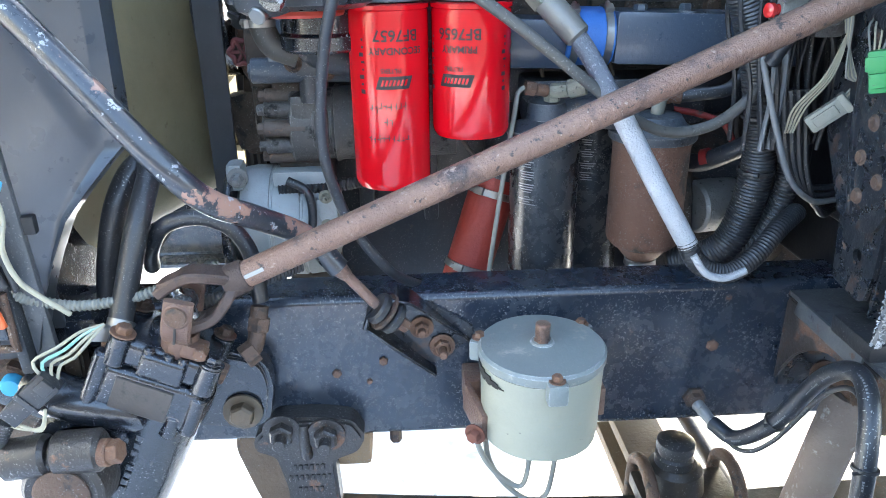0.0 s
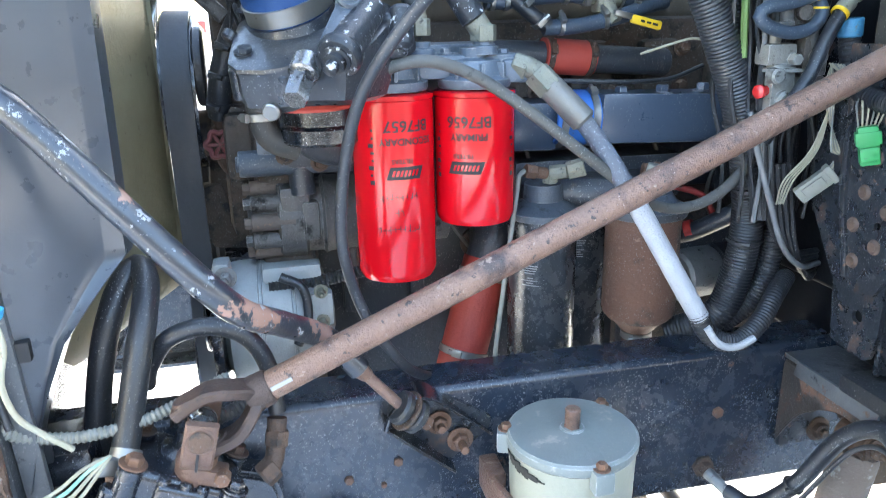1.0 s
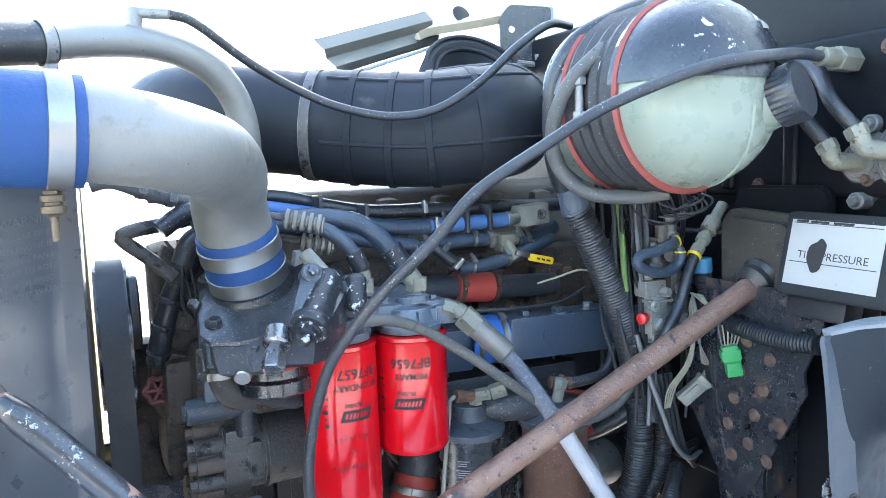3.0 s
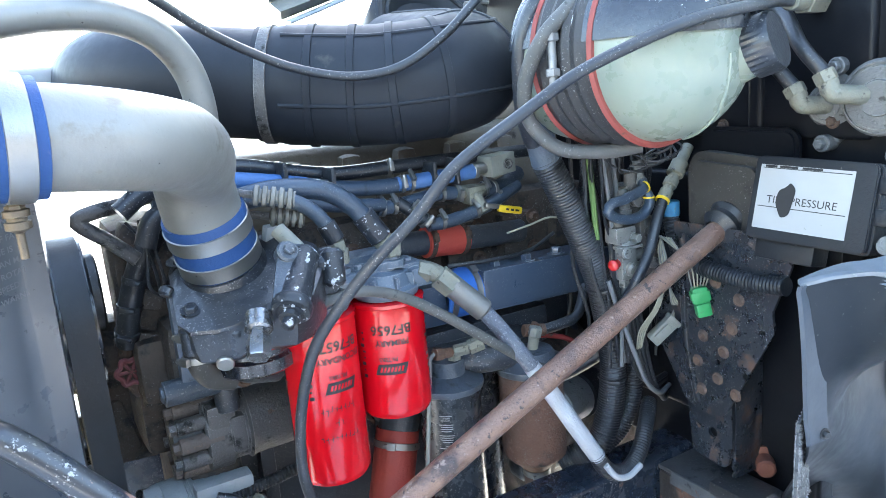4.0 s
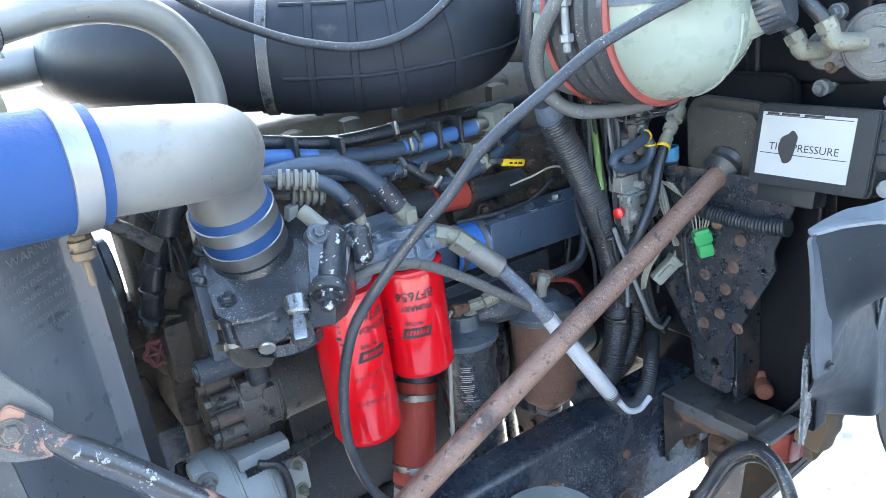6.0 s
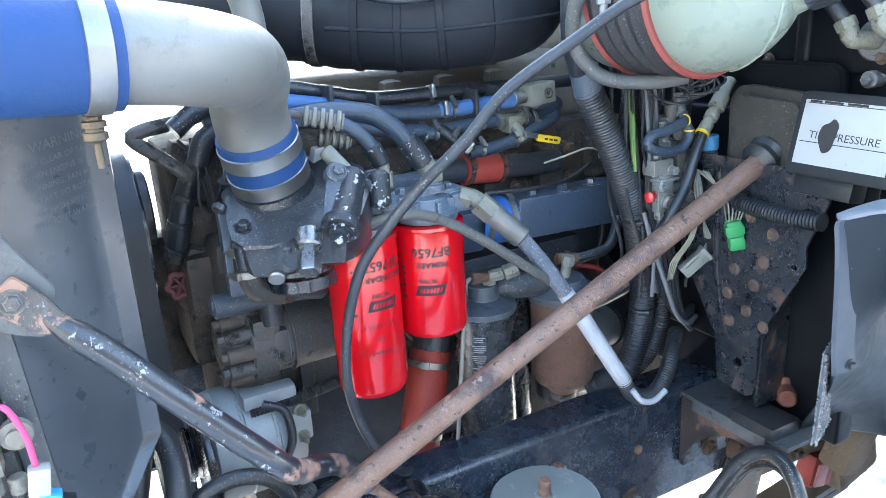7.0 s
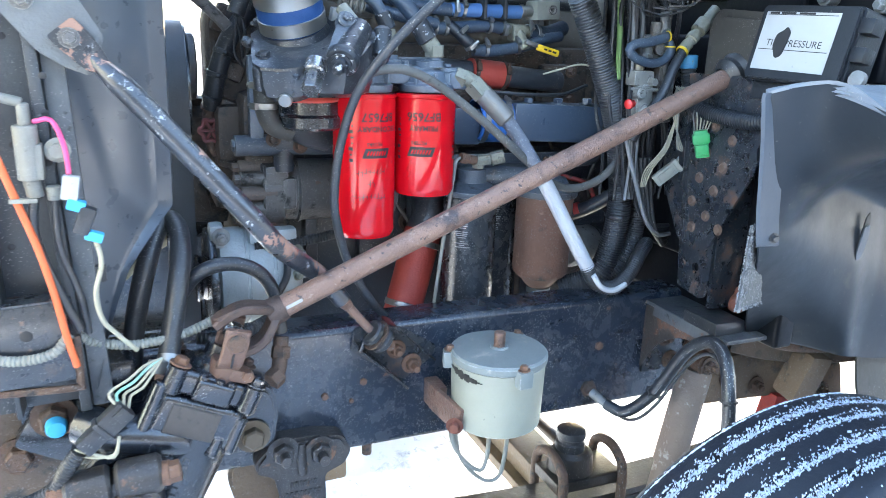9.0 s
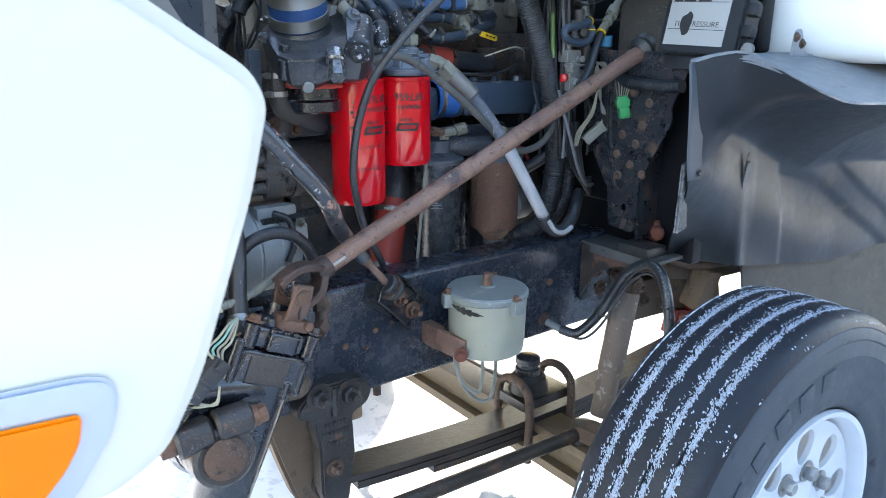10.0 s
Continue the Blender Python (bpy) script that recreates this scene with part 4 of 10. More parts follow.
def leaf_spring(y, label):
    root = thing("leaf_spring", (0.3, y, 0.45), label, "leaf spring")
    for k, (x0, x1, dz) in enumerate(((-0.06, 1.5, 0.0), (0.02, 1.42, -0.022), (0.25, 1.1, -0.044))):
        bm = bmesh.new()
        n = 24
        rows = []
        for i in range(n + 1):
            x = x0 + (x1 - x0) * i / n
            z = 0.525 + dz - 0.05 * math.sin(math.pi * min(1, max(0, (x + 0.06) / 1.5)))
            rows.append([bm.verts.new((x, y + a, z + b)) for a, b in ((-0.05, -0.009), (0.05, -0.009), (0.05, 0.009), (-0.05, 0.009))])
        for a, b in zip(rows, rows[1:]):
            for j in range(4):
                bm.faces.new((a[j], a[(j + 1) % 4], b[(j + 1) % 4], b[j]))
        bm.faces.new(rows[0])
        bm.faces.new(rows[-1][::-1])
        part("leaf", bm, "grease", root)
    bm = bmesh.new()
    lathe(bm, (-0.06, y - 0.05, 0.53), (0, 1, 0), [(0.022, 0), (0.036, 0), (0.036, 0.1), (0.022, 0.1), (0.022, 0)], 24)
    part("eye", bm, "grease", root)
    # seat, U-bolts and bump stop over the axle
    bm = bmesh.new()
    box(bm, (0.66, y, 0.53), (0.19, 0.11, 0.03), None, 0.006)
    lathe(bm, (0.64, y + 0.01, 0.54), (0, 0, 1), [(0, 0), (0.06, 0), (0.052, 0.05), (0.04, 0.06), (0, 0.06)], 24)
    part("spring_seat", bm, "grease", root)
    bm = bmesh.new()
    lathe(bm, (0.635, y + 0.01, 0.60), (0, 0, 1), [(0, 0), (0.037, 0), (0.037, 0.018), (0.032, 0.022), (0.032, 0.03), (0.037, 0.034), (0.036, 0.05), (0.024, 0.058), (0, 0.058)], 28)
    part("bump_stop", bm, "rubber", root, "worn black rubber bump stop")
    for x in (0.575, 0.745):
        bm = bmesh.new()
        tube(bm, [(x, y - 0.066, 0.36), (x, y - 0.066, 0.54), (x, y - 0.045, 0.585), (x, y, 0.60), (x, y + 0.045, 0.585), (x, y + 0.066, 0.54), (x, y + 0.066, 0.36)], 0.0125, 12)
        part("u_bolt", bm, "rust_dark", root)


leaf_spring(0.045, "greasy brown leaf spring with U-bolts over the axle")
leaf_spring(0.815, "far leaf spring, brown with grease and rust")


def axle():
    root = thing("front_axle", (0.69, 0.43, 0.36), "rusty forged front axle beam below the springs", "axle")
    bm = bmesh.new()
    for z, w, h in ((0.45, 0.11, 0.03), (0.40, 0.045, 0.09), (0.35, 0.11, 0.03)):
        box(bm, (0.67, 0.43, z), (w, 1.75, h), None, 0.006)
    pieces("beam", "spring_pad", bm, "axle", root)
    bm = bmesh.new()
    rod(bm, (-0.25, -0.15, 0.53), (0.66, -0.15, 0.49), 0.019)
    lathe(bm, (0.66, -0.15, 0.49), (0, 0, 1), [(0, -0.03), (0.034, -0.03), (0.036, 0.0), (0.03, 0.03), (0, 0.035)], 20)
    part("drag_link", bm, "grease", root, "long greasy steel drag link")
    bm = bmesh.new()
    rod(bm, (0.86, -0.4, 0.36), (0.86, 1.26, 0.36), 0.021)
    part("tie_rod", bm, "grease", root)
    bm = bmesh.new()
    box(bm, (0.70, -0.44, 0.46), (0.13, 0.10, 0.22), None, 0.03)
    box(bm, (0.68, -0.30, 0.50), (0.07, 0.30, 0.05), rot(0, 0, 8), 0.015)
    part("steering_knuckle", bm, "rust_dark", root)


axle()


def crossmembers():
    root = thing("crossmember", (0.3, 0.43, 0.7), "muddy brown crossmember and brackets under the engine", "crossmember")
    bm = bmesh.new()
    box(bm, (-0.02, 0.43, 0.70), (0.14, 0.84, 0.07), None, 0.01)
    part("front_beam", bm, "mudbrown", root)
    bm = bmesh.new()
    box(bm, (0.50, 0.80, 0.60), (0.9, 0.05, 0.08), rot(0, 9, 0), 0.008)
    part("side_beam", bm, "mudbrown", root)
    bm = bmesh.new()
    box(bm, (1.45, 0.43, 0.80), (0.16, 0.70, 0.10), None, 0.01)
    part("rear_beam", bm, "rust_dark", root)


crossmembers()


def shock():
    root = thing("shock_absorber", (0.74, -0.12, 0.45), "rusty grey shock absorber beside the frame rail", "shock absorber")
    a, b = V(0.835, -0.128, 0.888), V(0.765, -0.115, 0.45)
    ax = (b - a).normalized()
    bm = bmesh.new()
    lathe(bm, a, ax, [(0, 0.02), (0.034, 0.02), (0.037, 0.03), (0.037, 0.26), (0.032, 0.262), (0.032, 0.40), (0, 0.41)], 28)
    part("tube", bm, "shock", root)
    bm = bmesh.new()
    lathe(bm, a + V(0, 0.03, 0), (0, -1, 0), [(0, 0), (0.028, 0), (0.028, 0.06), (0, 0.06)], 24)
    part("eye", bm, "rust_dark", root)
    bolt(root, a + V(0, -0.032, 0), (0, -1, 0), 0.014, 0.014, "rust_dark", nut=0.012)


M["shock"] = surf("rusty_shock_tube", (0.19, 0.155, 0.13), 0.65, 0.1, ((0.13, 0.088, 0.066), 10, 0.9), [((0.30, 0.275, 0.245), 40, 0.57, 0.08, 0.8), ((0.16, 0.085, 0.05), 14, 0.64, 0.08, 0.8)], (150, 0.4))
shock()


M["conduit2"] = surf("pale_cable", (0.17, 0.178, 0.185), 0.45, 0, ((0.10, 0.105, 0.11), 14, 0.9), [], None)


def brake_hose():
    root = thing("brake_hose", (0.64, -0.03, 0.78), "thick black brake hose looping from rail to wheel with cable ties", "hose")
    pts = [(0.643, -0.058, 0.774), (0.668, -0.10, 0.772), (0.70, -0.15, 0.84), (0.725, -0.20, 0.95), (0.73, -0.26, 1.0), (0.715, -0.32, 0.99), (0.70, -0.36, 0.92), (0.695, -0.38, 0.80), (0.70, -0.40, 0.62)]
    bm = bmesh.new()
    tube(bm, pts, 0.0135, 16)
    part("hose", bm, "hose", root)
    way = glide(pts, 0.004)
    bm = bmesh.new()
    for k in range(6, len(way) - 20):
        if (k * 7) % 11 in (0, 4) or (k // 9) % 3 == 2:
            continue
        d = (way[k + 1] - way[k]).normalized()
        out = (V(-0.55, -0.8, 0.25) - d * V(-0.55, -0.8, 0.25).dot(d)).normalized()
        b = bmesh.ops.create_cube(bm, size=1.0)["verts"]
        m = Matrix((d, out.cross(d), out)).transposed().to_4x4()
        bmesh.ops.transform(bm, matrix=Matrix.Translation(way[k] + out * 0.0134) @ m @ Matrix.Diagonal((0.0026, 0.0026 if (k // 9) % 3 else 0.0010, 0.0006, 1)), verts=b)
    part("hose_print", bm, "conduit2", root, "small white printed marks")
    bm = bmesh.new()
    tube(bm, [(0.646, -0.062, 0.766), (0.672, -0.115, 0.758), (0.695, -0.16, 0.81), (0.725, -0.225, 0.945), (0.722, -0.30, 0.975), (0.70, -0.375, 0.88), (0.70, -0.40, 0.65)], 0.004, 10)
    part("sensor_wire", bm, "rubber", root)
    for p, d in (((0.699, -0.148, 0.838), (0.5, -0.7, 1.7)), ((0.7, -0.36, 0.92), (-0.1, -0.3, -1.2))):
        bm = bmesh.new()
        lathe(bm, p, d, [(0.0135, -0.002), (0.0175, -0.002), (0.0175, 0.002), (0.0135, 0.002), (0.0135, -0.002)], 16)
        box(bm, V(p) + V(-0.016, -0.008, 0), (0.012, 0.004, 0.004), None, 0.001)
        part("cable_tie", bm, "rubber", root)


brake_hose()


M["worn_lip"] = surf("rubbed_blue_grey_steel", (0.060, 0.068, 0.078), 0.38, 0.2, ((0.12, 0.125, 0.13), 16, 0.9), [((0.13, 0.075, 0.05), 30, 0.62, 0.08, 0.8), ((0.015, 0.016, 0.02), 24, 0.62, 0.06, 0.5)], (120, 0.3))
M["rust_gusset"] = surf("rust_streaked_plate", (0.020, 0.018, 0.018), 0.4, 0, ((0.055, 0.040, 0.034), 10, 0.9), [((0.13, 0.068, 0.046), 14, 0.53, 0.08, 0.8), ((0.010, 0.011, 0.014), 30, 0.60, 0.06, 0.3)], (110, 0.4), 0.1, grit=0.4)
M["dust_plate"] = surf("worn_dusty_plate", (0.026, 0.030, 0.036), 0.4, 0, ((0.085, 0.088, 0.092), 9, 0.9), [((0.14, 0.085, 0.06), 24, 0.62, 0.08, 0.8), ((0.012, 0.014, 0.018), 16, 0.60, 0.06, 0.4)], (110, 0.3), 0.1, grit=0.5, wear=(0.22, 0.21, 0.20))


def outrigger():
    """Bracket on the rail that carries the cab mount."""
    root = thing("cab_outrigger", (0.83, -0.05, 0.93), "scuffed black cab bracket with rusty edges bolted to the rail", "bracket")
    bm = bmesh.new()
    box(bm, (0.872, -0.135, 0.993), (0.205, 0.265, 0.009), None, 0.002)
    part("top_plate", bm, "dust_plate", root, "dusty worn top plate")
    bm = bmesh.new()
    box(bm, (0.7665, -0.130, 0.985), (0.006, 0.180, 0.026), rot(0, 12, 0), 0.002)
    part("worn_lip", bm, "worn_lip", root, "worn blue-grey front lip")
    bm = bmesh.new()
    m = basis((0.775, -0.006, 0.988), (-1, 0, 0), (0, 0, 1))
    slab(bm, m, soft_outline([(0.0, 0.0), (0.25, 0.0), (0.25, -0.030), (0.17, -0.034), (0.145, -0.032), (0.12, -0.038), (0.085, -0.056), (0.05, -0.085), (0.025, -0.12), (0.0, -0.165)], 0.012), 0.008, edge=0.002)
    part("front_gusset", bm, "rust_gusset", root, "rust-streaked front gusset")
    bm = bmesh.new()
    box(bm, (0.872, -0.009, 0.90), (0.20, 0.012, 0.17), None, 0.003)
    part("web", bm, "plate", root)
    for p in ((0.83, -0.015, 0.90), (0.91, -0.015, 0.87), (0.85, -0.015, 0.84)):
        bolt(root, p, (0, -1, 0), 0.015, 0.012, "rust_dark", nut=0.008)


outrigger()


def cab_mount():
    root = thing("cab_mount", (0.83, -0.15, 1.0), "black pressed steel cab mount plate with rusty rivets and holes", "cab mount")

    def sheet(bm, outline, x, thick, holes=(), lean=0.0):
        """A plate in the plane of y and z facing forwards, outline in (y, z)."""
        o = V(x, 0, 1.06)
        m = basis(o, V(-1.0, 0.0, lean).normalized(), (0, 0, 1))
        f = 1 if (m.to_3x3() @ V(1, 0, 0)).y > 0 else -1
        slab(bm, m, [(f * y, z - 1.06) for y, z in outline], thick, [(f * y, z - 1.06, r) for y, z, r in holes])
        return m, f

    plate = [(0.012, 1.52), (-0.004, 1.27), (-0.070, 1.165), (-0.115, 1.150), (-0.160, 1.161), (-0.262, 1.352), (-0.256, 1.385), (-0.29, 1.47), (-0.30, 1.52)]
    holes = [(-0.238, 1.345, 0.006), (-0.145, 1.265, 0.006), (-0.205, 1.255, 0.0065), (-0.175, 1.43, 0.0065), (-0.012, 1.40, 0.006), (-0.018, 1.30, 0.005)]
    bm = bmesh.new()
    m, f = sheet(bm, soft_outline(plate, 0.008), 0.786, 0.006, holes)
    part("upper_plate", bm, "plate", root)
    # pressed rib down the inner side
    bm = bmesh.new()
    tube(bm, [(0.786, -0.060, 1.50), (0.784, -0.062, 1.40), (0.784, -0.070, 1.29), (0.786, -0.095, 1.17)], 0.013, 12, flat=0.6)
    part("pressed_rib", bm, "plate", root)
    for y, z in ((-0.14, 1.418), (-0.19, 1.395), (-0.125, 1.362), (-0.176, 1.338), (-0.112, 1.308), (-0.158, 1.288), (-0.099, 1.255), (-0.145, 1.232), (-0.185, 1.212), (-0.108, 1.20)):
        bm = bmesh.new()
        lathe(bm, None, None, [(0.0122, 0.006), (0.0118, 0.0068), (0.0108, 0.0070), (0.0102, 0.0085), (0.008, 0.0105), (0.004, 0.0095), (0, 0.0095)], 16, m=m @ Matrix.Translation((f * y, z - 1.06, 0)))
        part("rivet", bm, "rivet", root)
    bm = bmesh.new()
    low = [(-0.062, 1.20), (-0.080, 1.058), (-0.150, 1.050), (-0.163, 1.056), (-0.172, 1.10), (-0.172, 1.20)]
    sheet(bm, soft_outline(low, 0.008), 0.794, 0.007, [(-0.128, 1.114, 0.0105), (-0.105, 1.118, 0.003)])
    part("lower_plate", bm, "plate", root)
    # side channel with the slotted hole, behind the plate
    bm = bmesh.new()
    side = [(-0.10, 1.03), (-0.215, 1.03), (-0.245, 1.06), (-0.25, 1.50), (-0.10, 1.50)]
    ms = basis(V(0.862, 0, 1.06), V(-1.0, -0.25, 0).normalized(), (0, 0, 1))
    fs = 1 if (ms.to_3x3() @ V(1, 0, 0)).y > 0 else -1
    slab(bm, ms, [(fs * y, z - 1.06) for y, z in soft_outline(side, 0.015)], 0.008, [(fs * -0.207, 1.172 - 1.06, 0.019), (fs * -0.207, 1.225 - 1.06, 0.021)])
    part("side_channel", bm, "plate", root)
    bm = bmesh.new()
    box(bm, (0.835, -0.168, 1.25), (0.078, 0.010, 0.44), None, 0.004)
    part("channel_flange", bm, "plate", root)
    bm = bmesh.new()
    box(bm, (0.90, -0.15, 1.2), (0.03, 0.24, 0.42), None, 0.01)
    part("post", bm, "black", root)
    bm = bmesh.new()
    box(bm, (0.80, -0.19, 1.012), (0.08, 0.10, 0.028), None, 0.006)
    part("rubber_pad", bm, "rubber", root)
    bm = bmesh.new()
    lathe(bm, (0.884, -0.170, 1.046), V(-0.75, -0.65, 0), [(0, 0), (0.030, 0), (0.030, 0.015), (0.018, 0.018), (0.018, 0.048), (0.014, 0.052), (0, 0.052)], 20)
    part("pivot_bolt", bm, "redrust", root, "red rusted pivot bolt")


M["rivet"] = surf("rusty_rivet", (0.062, 0.044, 0.036), 0.55, 0.1, ((0.13, 0.078, 0.055), 40, 0.9), [], (200, 0.4))
M["redrust"] = surf("red_rust", (0.15, 0.050, 0.032), 0.75, 0.1, ((0.12, 0.045, 0.03), 30, 0.9), [], (160, 0.4))
cab_mount()


def crumbs(bm, rows):
    """Small eight-sided grains; rows of (matrix)."""
    for m in rows:
        v = [bm.verts.new(m @ Vector(p)) for p in ((1, 0, 0), (0, 1, 0), (-1, 0, 0), (0, -1, 0), (0, 0, 1), (0, 0, -1))]
        for k in range(4):
            bm.faces.new((v[k], v[(k + 1) % 4], v[4]))
            bm.faces.new((v[(k + 1) % 4], v[k], v[5]))


def wheel():
    root = thing("front_wheel", (0.72, -0.62, 0.0), "black truck tyre with snowy grooves on a white wheel", "wheel")
    c = V(0.72, -0.62, 0.487)
    R = 0.522
    prof = [(0.292, -0.10), (0.32, -0.128), (0.37, -0.142), (0.43, -0.143), (0.475, -0.138), (0.502, -0.128), (0.515, -0.112)]
    grooves = (-0.075, -0.027, 0.027, 0.075)
    for g in grooves:
        crown = R - 0.008 * (g / 0.12) ** 2
        prof += [(crown, g - 0.0085), (crown - 0.015, g - 0.006), (crown - 0.015, g + 0.006), (crown, g + 0.0085)]
    prof += [(0.517, 0.110), (0.510, 0.122), (0.502, 0.128), (0.494, 0.132)]
    bm = bmesh.new()
    lathe(bm, c, (0, -1, 0), prof, 144)
    tyre = part("tyre", bm, "tyre", root)
    bm = bmesh.new()
    lathe(bm, c, (0, -1, 0), [(0.494, 0.126), (0.494, 0.132), (0.490, 0.1315), (0.486, 0.1355), (0.468, 0.1395), (0.464, 0.1375), (0.455, 0.140), (0.432, 0.143), (0.428, 0.1405), (0.37, 0.142), (0.366, 0.1395), (0.335, 0.134), (0.315, 0.126), (0.292, 0.10)], 144)
    part("sidewall", bm, "sidewall", tyre, "dusty grey tyre sidewall")
    # crusted snow lying in the grooves and in broken patches on the ribs
    random.seed(5)
    for g in grooves:
        bm = bmesh.new()
        rows = []
        n = 24000
        for k in range(n):
            a = 2 * math.pi * (k + random.random()) / n
            thick = noise.noise((a * 9, g * 40, 3)) + 0.5 * noise.noise((a * 34, g * 40, 9))
            off = random.gauss(0, 0.0062 + 0.0022 * max(0, thick))
            clot = noise.noise((a * 120 + off * 500, g * 40 + off * 220, 5)) + 0.5 * noise.noise((a * 330, g * 40 + off * 500, 2))
            if 0.55 * thick + clot < -0.42 + 0.5 * random.random() + 26 * abs(off):
                continue
            r = R - 0.008 * (g / 0.12) ** 2 - (0.010 * random.random() if abs(off) < 0.0075 else -0.0003)
            w = random.uniform(0.0008, 0.0021)
            rows.append(Matrix.Translation(c) @ Matrix.Rotation(a, 4, "Y") @ Matrix.Translation((0, -(g + off), r)) @ Matrix.Rotation(random.gauss(0.6, 0.5), 4, "Z") @ Matrix.Diagonal((w * 1.7, w * 0.8, w * 0.6, 1)))
        crumbs(bm, rows)
        tagged(part("groove_snow", bm, "snow_crust", tyre, "white crumbs of snow in the groove", angle=10), kind="stuff")
    bm = bmesh.new()
    rows = []
    for k in range(9000):
        a = random.uniform(0, 2 * math.pi)
        y = random.choice((random.uniform(-0.12, 0.12), random.uniform(0.10, 0.132), -0.11))
        if noise.noise((a * 5, y * 22, 7)) + 0.4 * noise.noise((a * 40, y * 90, 1)) < 0.22:
            continue
        s = random.choice((0.0006, 0.0008, 0.0012, 0.0012, 0.0026)) * random.uniform(0.7, 1.3)
        rr = R - 0.008 * (y / 0.12) ** 2 if abs(y) < 0.112 else 0.515 - (abs(y) - 0.112) * 0.8
        rows.append(Matrix.Translation(c) @ Matrix.Rotation(a, 4, "Y") @ Matrix.Translation((0, -y, rr)) @ Matrix.Diagonal((s * 1.5, s, s * 0.6, 1)))
    crumbs(bm, rows)
    tagged(part("tread_snow", bm, "snow_crust", tyre, "flecks of snow on the tread", angle=10), kind="stuff")
    # raised letters on the sidewall, kept as plain blocks
    for a0 in range(-64, 8, 12):
        a = radians(a0)
        m = Matrix.Translation(c) @ Matrix.Rotation(a, 4, "Y") @ Matrix.Translation((0, -0.1415, 0.40))
        bm = bmesh.new()
        box(bm, m.translation, (0.05, 0.004, 0.04), m.to_3x3(), 0.001)
        part("sidewall_block", bm, "sidewall", tyre)
    bm = bmesh.new()
    lathe(bm, c, (0, -1, 0), [(0.29, -0.11), (0.29, 0.108), (0.300, 0.116), (0.297, 0.126), (0.285, 0.124), (0.276, 0.108), (0.268, 0.07), (0.262, 0.06)], 72)
    rim = part("rim", bm, "rim", root)
    bm = bmesh.new()
    m = basis(c + V(0, -0.082, 0), (0, -1, 0), (0, 0, 1))
    outline = [(0.264 * math.cos(2 * math.pi * k / 72), 0.264 * math.sin(2 * math.pi * k / 72)) for k in range(72)]
    hl = []
    for k in range(10):
        a = 2 * math.pi * k / 10 + 0.2
        ring = []
        for q in range(20):
            b = 2 * math.pi * q / 20
            u, v = 0.205 + 0.043 * math.cos(b), 0.034 * math.sin(b) * (1 + 0.25 * math.cos(b))
            ring.append((u * math.cos(a) - v * math.sin(a), u * math.sin(a) + v * math.cos(a)))
        hl.append(ring)
    slab(bm, m, outline, 0.012, hl)
    part("disc", bm, "rim", root)
    bm = bmesh.new()
    lathe(bm, c + V(0, -0.078, 0), (0, -1, 0), [(0.13, 0), (0.12, 0.02), (0.085, 0.03), (0.085, 0.075), (0.06, 0.085), (0, 0.085)], 36)
    part("hub", bm, "rim", root)
    for k in range(10):
        a = 2 * math.pi * k / 10
        bolt(root, c + V(0.143 * math.cos(a), -0.094, 0.143 * math.sin(a)), (0, -1, 0), 0.017, 0.02, "steel")


wheel()


def far_wheel():
    """The other steered wheel, hidden behind the rail; its shadow falls under the truck."""
    root = thing("front_wheel", (0.72, 1.48, 0.0), "far black truck tyre on a white wheel", "wheel")
    c = V(0.72, 1.48, 0.487)
    bm = bmesh.new()
    lathe(bm, c, (0, 1, 0), [(0.292, -0.10), (0.37, -0.142), (0.475, -0.138), (0.515, -0.112), (0.522, -0.05), (0.522, 0.05), (0.515, 0.112), (0.475, 0.138), (0.37, 0.142), (0.292, 0.10)], 72)
    part("tyre", bm, "tyre", root)
    bm = bmesh.new()
    lathe(bm, c, (0, 1, 0), [(0.29, -0.11), (0.29, 0.108), (0.276, 0.10), (0.25, 0.05), (0.12, 0.06), (0.085, 0.12), (0, 0.12)], 48)
    part("rim", bm, "rim", root)
    bm = bmesh.new()
    lathe(bm, c, (0, -1, 0), [(0, 0.02), (0.20, 0.02), (0.21, 0.03), (0.21, 0.14), (0.19, 0.15), (0, 0.15)], 40)
    part("brake_drum", bm, "rust_dark", root)


far_wheel()
M["strip"] = surf("worn_grey_rubber", (0.075, 0.082, 0.088), 0.5, 0, ((0.035, 0.04, 0.045), 30, 0.9), [((0.17, 0.175, 0.18), 90, 0.62, 0.06, 0.7)], (120, 0.3))
M["fray"] = surf("frayed_silver", (0.40, 0.41, 0.42), 0.35, 0.4, ((0.06, 0.062, 0.066), 120, 0.9), [], None)
# fender_top: sky sheen painted in as paler blue-grey, with dust grit over it
M["fender_top"] = surf("dusty_sky_sheen_top", (0.085, 0.102, 0.125), 0.45, 0, ((0.15, 0.165, 0.18), 8, 0.9), [((0.05, 0.052, 0.055), 40, 0.64, 0.1, 0.7)], (90, 0.15), grit=0.4)
M["mudpanel"] = surf("mud_stained_plastic", (0.030, 0.030, 0.028), 0.6, 0, ((0.062, 0.054, 0.042), 6, 0.9), [((0.025, 0.034, 0.032), 12, 0.6, 0.15, 0.7)], (60, 0.2), grit=0.5)


